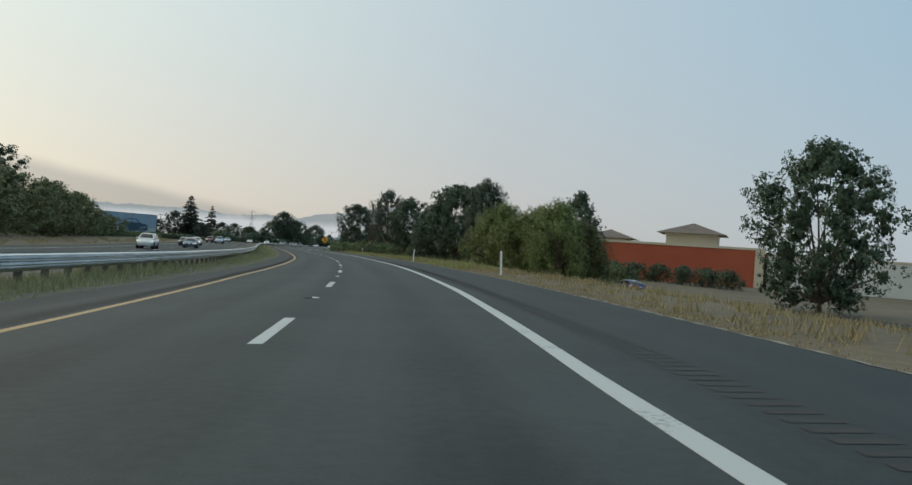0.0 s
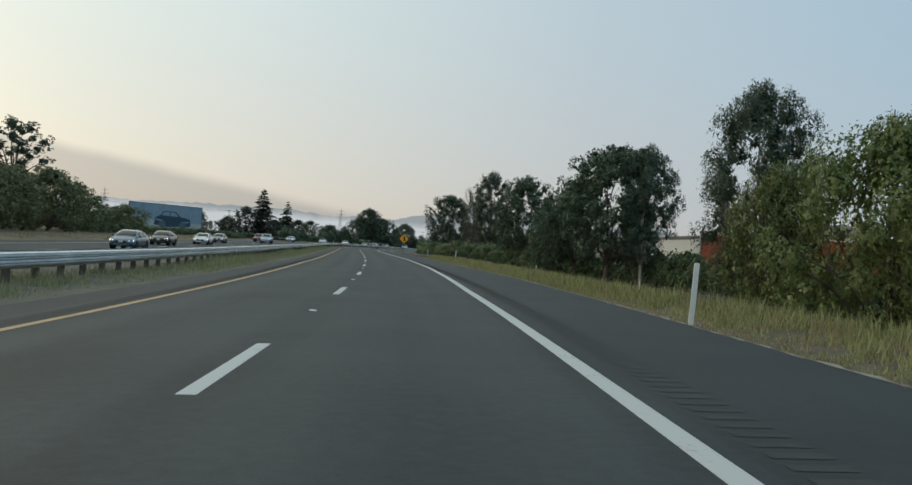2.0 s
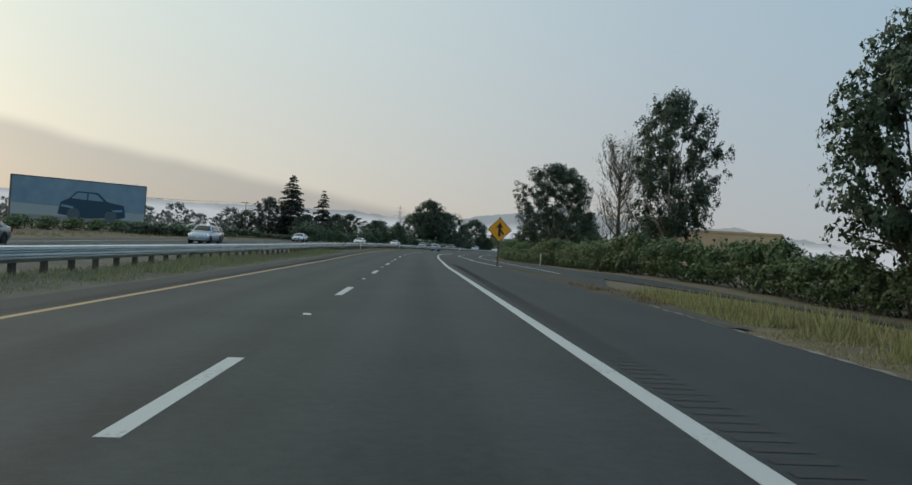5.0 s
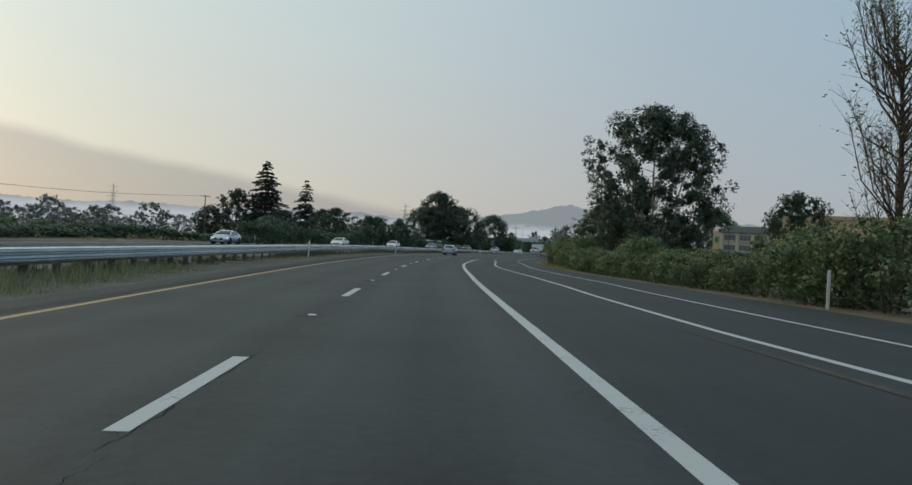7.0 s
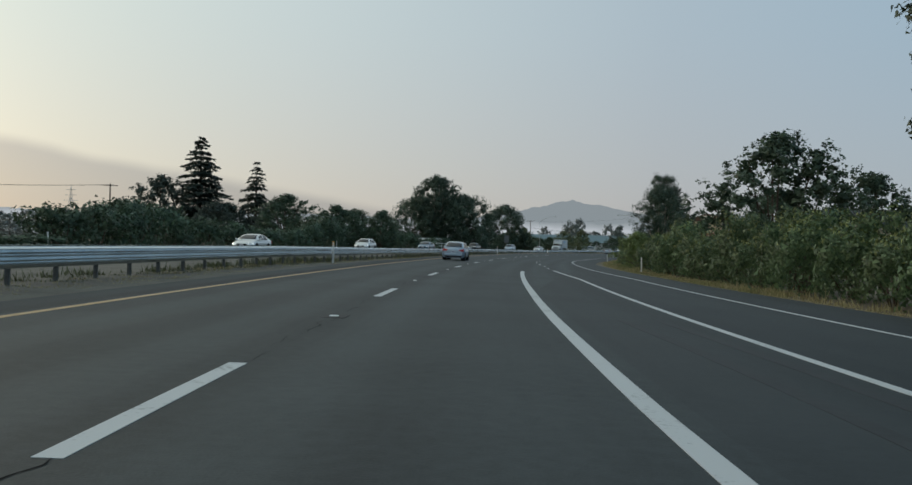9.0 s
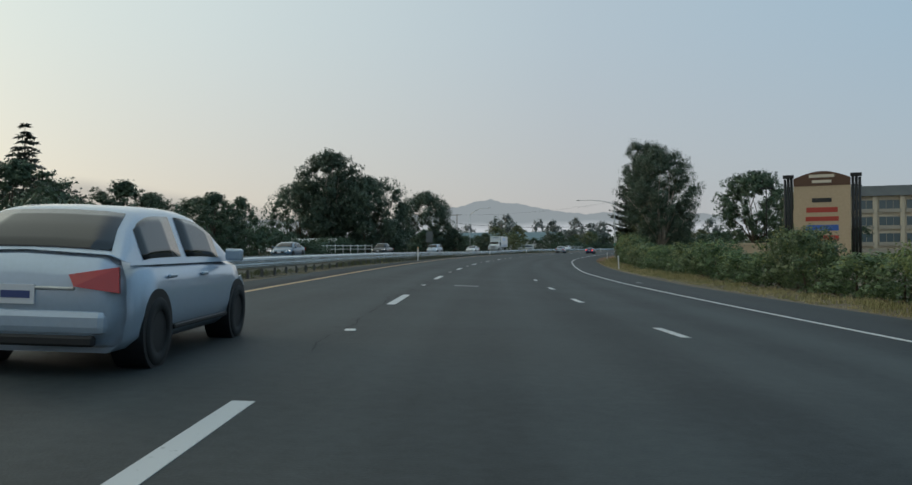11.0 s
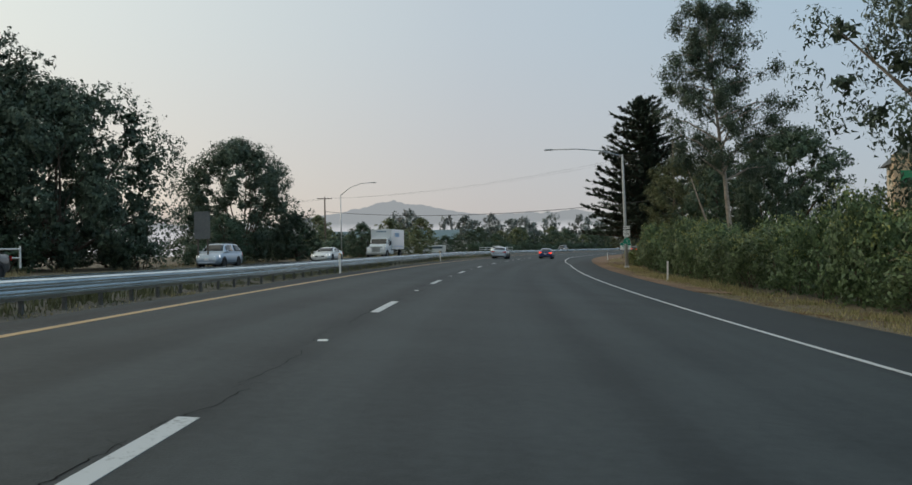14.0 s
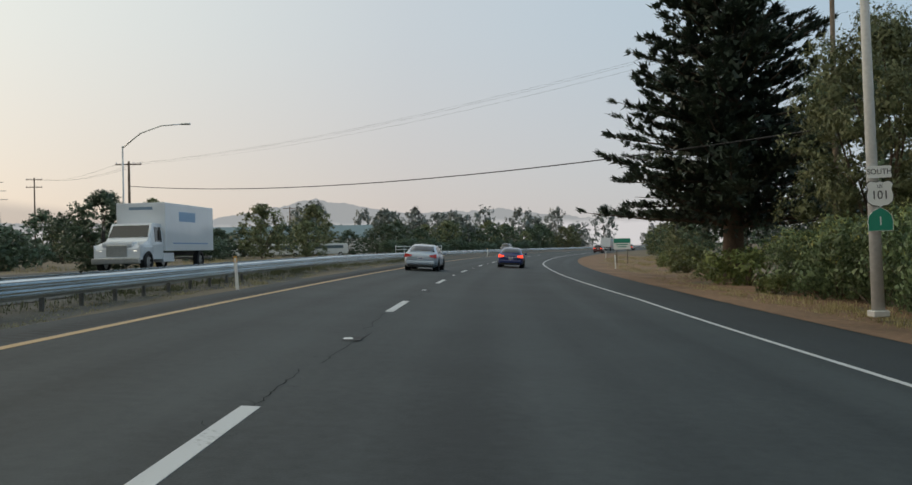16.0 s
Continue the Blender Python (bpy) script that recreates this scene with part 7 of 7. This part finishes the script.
def long_store(label, length, depth, height, wall, cap=M_CREAM, towers=(), end_panel=None, side=None):
    """A long low shop block with a parapet; its front lies on the -y side, from x 0 to the length."""
    thing = tagged(new("store_building"), label, "building")
    part("wall", bm_mesh("wall", box_bm(length, depth, height + 3, 0.02, at=(length / 2, depth / 2, -3.5)), wall), thing)
    part("parapet", bm_mesh("parapet", box_bm(length + 0.3, depth + 0.3, 0.45, 0.03, at=(length / 2, depth / 2, height - 0.5)), cap), thing, "cream parapet band")
    if end_panel:
        part("end_panel", bm_mesh("end_panel", box_bm(end_panel, 0.2, height + 3, 0.01, at=(length - end_panel / 2, -0.1, -3.5)), M_CREAM), thing)
    if side:
        part("side_wall", bm_mesh("side_wall", box_bm(0.2, depth - 0.2, height + 3.3, 0.01, at=(-0.2, depth / 2, -3.5)), side), thing, "pale grey side wall")
    for x, w, h in towers:
        part("tower", bm_mesh("tower", box_bm(w, w, h, 0.02, at=(x, depth * 0.6, height - 0.2)), M_CREAM), thing)
        zt, o = height - 0.2 + h, w * 0.68
        v = [(x - o, depth * 0.6 - o, zt), (x + o, depth * 0.6 - o, zt), (x + o, depth * 0.6 + o, zt), (x - o, depth * 0.6 + o, zt), (x, depth * 0.6, zt + w * 0.24)]
        part("hip_roof", link_mesh("hip_roof", v, [(0, 1, 4), (1, 2, 4), (2, 3, 4), (3, 0, 4), (3, 2, 1, 0)], M_ROOF), thing, "brown tiled hip roof")
    return thing


place(long_store("long red stucco store with a cream parapet and hip roofs behind", 47, 25, 7.1, M_BRICKRED, towers=((33, 10, 2.6), (16, 8, 0.9)), end_panel=1.6, side=M_PALE), 9, 172, -17.3, -0.7)
place(long_store("pale grey blank store wall with a dark roof edge", 19.5, 2.0, 6.2, M_PALE, cap=M_DARKROOF), 5.9, 203, -76.7)
place(long_store("grey store block with a flat roof beyond dry grass", 60, 20, 5.5, M_PALE), 54.6, 158.2, -15)
place(long_store("low tan building behind the hedge", 24, 14, 7.8, M_TAN, cap=M_TAN), -27, 318, -10)


def hotel():
    thing = tagged(new("hotel_building"), "three-storey cream hotel block with a dark sloping roof", "building")
    Lx, D, H = 46, 16, 10.8
    part("wall", bm_mesh("wall", box_bm(Lx, D, H, 0.02, at=(Lx / 2, D / 2, 0)), M_CREAM), thing)
    v = [(-0.8, -0.9, H), (Lx + 0.8, -0.9, H), (Lx + 0.8, D + 0.9, H), (-0.8, D + 0.9, H), (1.2, 1.6, H + 2.2), (Lx - 1.2, 1.6, H + 2.2), (Lx - 1.2, D - 1.6, H + 2.2), (1.2, D - 1.6, H + 2.2)]
    part("roof", link_mesh("roof", v, [(0, 1, 5, 4), (1, 2, 6, 5), (2, 3, 7, 6), (3, 0, 4, 7), (4, 5, 6, 7), (3, 2, 1, 0)], M_DARKROOF), thing)
    for fl in range(3):
        z = 0.9 + fl * 3.4
        for i in range(9):
            x = 1.2 + i * 5.0
            win = part("window", bm_mesh("window", box_bm(4.0, 0.1, 2.3, 0, at=(x + 2.0, -0.03, z)), M_FRAME), thing)
            for j in range(3):
                part("pane", bm_mesh("pane", box_bm(1.22, 0.04, 2.1, 0, at=(x + 0.7 + j * 1.3, -0.085, z + 0.1)), M_WINDOW), win)
            part("railing", bm_mesh("railing", box_bm(4.2, 0.08, 0.75, 0, at=(x + 2.0, -0.5, z - 0.3)), M_FRAME), thing)
    end = part("end_wall", bm_mesh("end_wall", box_bm(2.6, 1.4, H + 0.3, 0.03, at=(-1.1, 0.2, 0)), M_TAN), thing, "tan end wall with a green sign")
    part("sign", bm_mesh("sign", box_bm(1.3, 0.1, 1.9, 0.03, at=(-1.1, -0.56, 7.2)), plain("green_panel", (0.03, 0.26, 0.12), 0.5)), end, "green sign panel with a pale bar")
    for i in range(10):
        part("pier", bm_mesh("pier", box_bm(0.8, 0.5, H, 0.02, at=(0.45 + i * 5.0, -0.26, 0)), M_CREAM), thing)
    return thing


place(hotel(), -22.2, 508, -14, 0.6)
place(long_store("tan wall of a low hotel wing", 22, 8, 1.9, M_TAN, cap=M_TAN), -44, 476, -5)


def plaza_sign():
    thing = tagged(new("plaza_sign"), "tall shopping plaza sign with a tan board between dark ribbed pillars", "sign")
    dark = M_TRIM
    for s in (-1, 1):
        for j in range(3):
            v, f = tube([(s * (2.05 + j * 0.22), 0, -0.3), (s * (2.05 + j * 0.22), 0, 6.9 - j * 0.05)], [0.1, 0.1], 10)
            part("pillar", link_mesh("pillar", v, f, dark, True), thing)
        part("pillar_cap", bm_mesh("pillar_cap", box_bm(0.75, 0.4, 0.25, 0.03, at=(s * 2.26, 0, 6.85)), dark), thing)
    part("board", bm_mesh("board", box_bm(3.8, 0.35, 5.3, 0.03, at=(0, 0, 1.0)), M_TAN), thing)
    arch = [(-1.9, 0)] + [(-1.9 + 3.8 * i / 12, 0.55 + 0.5 * math.sin(math.pi * i / 12)) for i in range(13)] + [(1.9, 0)]
    part("arch", outline_plate([(x, z + 6.25) for x, z in arch], 0.4, plain("brown_board", (0.12, 0.06, 0.035), 0.6), "arch"), thing, "brown arched header")
    rows = [(6.95, 1.7, 0.22, (0.7, 0.62, 0.5)), (6.55, 1.3, 0.2, (0.7, 0.62, 0.5)), (5.2, 1.3, 0.3, (0.03, 0.03, 0.03)), (4.5, 2.1, 0.36, (0.45, 0.06, 0.04)), (3.85, 2.2, 0.32, (0.45, 0.06, 0.04)),
            (3.2, 2.2, 0.42, (0.06, 0.14, 0.45)), (2.45, 2.2, 0.4, (0.5, 0.06, 0.04)), (1.7, 2.0, 0.36, (0.1, 0.1, 0.1))]
    for z, w, h, c in rows:
        part("bar", bm_mesh("bar", box_bm(w, 0.02, h, 0, at=(0, -0.21 if z > 6.3 else -0.185, z - h / 2)), plain("sign_bar", c, 0.5)), thing)
    return thing


place(plaza_sign(), -50.2, 383.2, -18, ground_z(-50.2, 383.2))


def billboard():
    thing = tagged(new("billboard"), "large blue billboard with a dark painted car shape", "billboard")
    W, H, z0 = 18.3, 6.1, 1.4
    part("panel", bm_mesh("panel", box_bm(W, 0.5, H, 0.02, at=(0, 0, z0)), M_POST), thing)
    part("poster", outline_plate([(-W / 2 + 0.15, z0 + 0.15), (W / 2 - 0.15, z0 + 0.15), (W / 2 - 0.15, z0 + H - 0.15), (-W / 2 + 0.15, z0 + H - 0.15)], 0.01,
                                 surface("poster_blue", (0.16, 0.26, 0.36), (0.30, 0.40, 0.48), 0.6, 0.6, 0.12, 0.0), "poster"), thing, at=Matrix.Translation((0, -0.262, 0)))
    ink = plain("poster_dark", (0.03, 0.07, 0.11), 0.6)
    shape = [(-3.0, 1.9), (-2.7, 3.6), (-1.6, 4.2), (-0.6, 5.3), (2.3, 5.3), (3.6, 4.1), (6.0, 3.7), (6.3, 2.0), (4.9, 1.6), (3.2, 1.7), (0.6, 1.5), (-1.2, 1.7)]
    part("car_shape", outline_plate([(x, z + 0.6) for x, z in shape], 0.01, ink, "car_shape"), thing, at=Matrix.Translation((0, -0.275, 0)))
    part("horizon", outline_plate([(-9, 2.2), (9, 2.2), (9, 3.3), (-9, 3.7)], 0.008, plain("poster_pale", (0.42, 0.46, 0.46), 0.6), "horizon"), thing, at=Matrix.Translation((0, -0.27, 0)))
    glass = plain("poster_glass", (0.22, 0.33, 0.42), 0.6)
    for quad in ([(-1.3, 4.85), (-0.5, 5.7), (0.8, 5.7), (0.8, 4.75)], [(1.0, 4.75), (1.0, 5.7), (2.1, 5.65), (3.1, 4.7)], [(-2.6, 3.6), (-2.5, 3.9), (-0.9, 3.7), (-1.0, 3.4)], [(3.8, 3.5), (5.8, 3.7), (5.8, 3.4), (3.9, 3.2)]):
        part("highlight", outline_plate(quad, 0.004, glass, "highlight"), thing, at=Matrix.Translation((0, -0.283, 0)))
    for x in (-0.9, 4.2):
        ring = [(x + 0.85 * math.cos(a), 2.6 + 0.95 * math.sin(a)) for a in np.linspace(0, 2 * math.pi, 16, endpoint=False)]
        part("wheel_shape", outline_plate(ring, 0.004, plain("poster_wheel", (0.1, 0.13, 0.16), 0.6), "wheel_shape"), thing, at=Matrix.Translation((0, -0.283, 0)))
    part("ground_shape", outline_plate([(-9, 1.6), (9, 1.6), (9, 2.35), (-9, 2.6)], 0.004, plain("poster_ground", (0.3, 0.31, 0.29), 0.6), "ground_shape"), thing, at=Matrix.Translation((0, -0.2685, 0)))
    for x in (-6, -2, 2, 6):
        part("leg", bm_mesh("leg", box_bm(0.3, 0.3, z0 + 1, 0.01, at=(x, 0.4, -0.5)), M_POST), thing)
    return thing


place(billboard(), -106.2, 252.0, 51, -0.4)


def camper(label, L=6.0):
    thing = tagged(new("parked_camper"), label, "camper")
    w = car_paint("camper_white", (0.7, 0.71, 0.7), 0.0)
    part("body", bm_mesh("body", box_bm(L, 2.1, 1.7, 0.15, at=(0, 0, 0.4)), w), thing)
    part("window_band", bm_mesh("window_band", box_bm(L * 0.75, 0.03, 0.5, 0, at=(0, -1.05, 1.3)), M_WINDOW), thing)
    for x in (-L * 0.3, L * 0.3):
        wheel = new("wheel")
        wheel.parent = thing
        wheel.matrix_basis = Matrix.Translation((x, -1.0, 0.36)) @ Matrix.Rotation(-math.pi / 2, 4, "Z")
        t_, r_ = wheel_meshes(0.36, 0.22)
        part("tyre", t_, wheel), part("rim", r_, wheel)
    return thing


for i, (x, y, t) in enumerate(((-101, 598, 8), (-92, 601, 12), (-85, 604, 10))):
    place(camper("white camper parked beyond the oncoming carriageway"), x, y, t, ground_z(x, y))


def shed(label, L, D, H, roof, wall=M_PALE):
    thing = tagged(new("shed_building"), label, "building")
    part("wall", bm_mesh("wall", box_bm(L, D, H, 0.02), wall), thing)
    v = [(-L / 2 - 0.6, -D / 2 - 0.6, H), (L / 2 + 0.6, -D / 2 - 0.6, H), (L / 2 + 0.6, D / 2 + 0.6, H), (-L / 2 - 0.6, D / 2 + 0.6, H), (-L / 2 - 0.6, 0, H + D * 0.2), (L / 2 + 0.6, 0, H + D * 0.2)]
    for x in np.arange(-L / 2 + 1.0, L / 2 - 0.6, 1.5) if L < 20 else ():
        win = part("window", bm_mesh("window", box_bm(1.0, 0.08, 1.15, 0.01, at=(x, -D / 2 - 0.02, 0.95)), M_WHITE_POST), thing)
        part("pane", bm_mesh("pane", box_bm(0.84, 0.04, 1.0, 0, at=(x, -D / 2 - 0.06, 1.02)), M_WINDOW), win)
    part("roof", link_mesh("roof", v, [(0, 1, 5, 4), (2, 3, 4, 5), (3, 0, 4), (1, 2, 5), (3, 2, 1, 0)], roof), thing)
    return thing


place(shed("long low building with a blue-green metal roof", 60, 20, 5, M_TEALROOF), -105, 720, 4)
place(shed("long low building with a blue-green metal roof", 40, 18, 5, M_TEALROOF), -150, 735, 8)
place(shed("low white house behind the trees", 7.6, 4, 2.1, M_PALE), -111.5, 455, 10, ground_z(-111.5, 455) - 0.1)
place(shed("low white house behind the trees", 9, 7, 2.6, M_ROOF), -118, 474, 20)


M_SIGNBACK = surface("weathered_sheet", (0.09, 0.10, 0.105), (0.16, 0.17, 0.175), 0.6, 6, 1, 0.05)


def back_sign():
    thing = tagged(new("sign_seen_from_behind"), "grey back of a road sign on two posts", "road sign")
    for x in (-0.35, 0.35):
        part("post", bm_mesh("post", box_bm(0.1, 0.1, 4.0, 0.01, at=(x, 0, 0)), M_POST), thing)
    part("panel", outline_plate([(x, z + 3.1) for x, z in rounded_rect(1.15, 1.9, 0.1)], 0.02, M_SIGNBACK, "panel"), thing, at=Matrix.Translation((0, -0.1, 0)))
    return thing


place(back_sign(), -92.9, 463.6, -5, 0.2)


def palm(name, label, seed, height):
    """A short palm: a ringed stem and a head of arching fronds with hanging leaflets."""
    rnd = np.random.default_rng(seed)
    verts, faces = tube([(0, 0, -0.2), (0.08, 0, height * 0.5), (0.05, 0, height)], [0.24, 0.19, 0.16], 8)
    at, way = [], []
    for i in range(26):
        a, up = i * 2.4, rnd.uniform(-0.35, 0.95)
        L = rnd.uniform(1.5, 2.1)
        u = np.linspace(0.08, 1, 30)
        out, z = L * u, height + L * (up * u - 0.75 * u ** 2)
        for side in (-1, 1):
            at.append(np.c_[math.cos(a) * out, math.sin(a) * out, z])
            way.append(unit(np.c_[np.full(30, math.cos(a) * 0.5 - side * math.sin(a)), np.full(30, math.sin(a) * 0.5 + side * math.cos(a)), np.full(30, -0.5)]))
    thing = tagged(new(name), label, "palm")
    part("trunk", link_mesh("trunk", verts, faces, M_BARK, True), thing)
    part("crown", mesh_of("crown", *sprays(np.concatenate(at), np.concatenate(way), 0.42, rnd, 0.12, 0.15, 0.0), M_LEAF_DARK), thing)
    return thing


PALM = palm("palm_tree", "short dark palm before the hotel windows", 68, 5.2)
for x, y, h in ((-20.5, 497, 1.0), (-27.0, 499, 0.72), (-13.5, 493, 1.05)):
    plant(PALM, x, y, (1.1, 1.1, h), x * 9)


def fence(label, a, b, n, h):
    thing = tagged(new("rail_fence"), label, "fence")
    a, b = Vector(a), Vector(b)
    d = (b - a)
    for i in range(n + 1):
        p = a.lerp(b, i / n)
        part("post", bm_mesh("post", box_bm(0.1, 0.1, h, 0.008, at=(p.x, p.y, p.z)), M_WHITE_POST), thing)
    for z in (h * 0.45, h * 0.85):
        v, f = tube([a + Vector((0, 0, z)), b + Vector((0, 0, z))], [0.05, 0.05], 4)
        part("rail", link_mesh("rail", v, f, M_WHITE_POST), thing)
    return thing


fence("white rail fence below the trees", (-106, 438, 0.7), (-101, 455, 0.7), 8, 1.3)
fence("white rail fence beyond the oncoming carriageway", (-74, 598, 0.8), (-66, 617, 0.8), 6, 1.2)
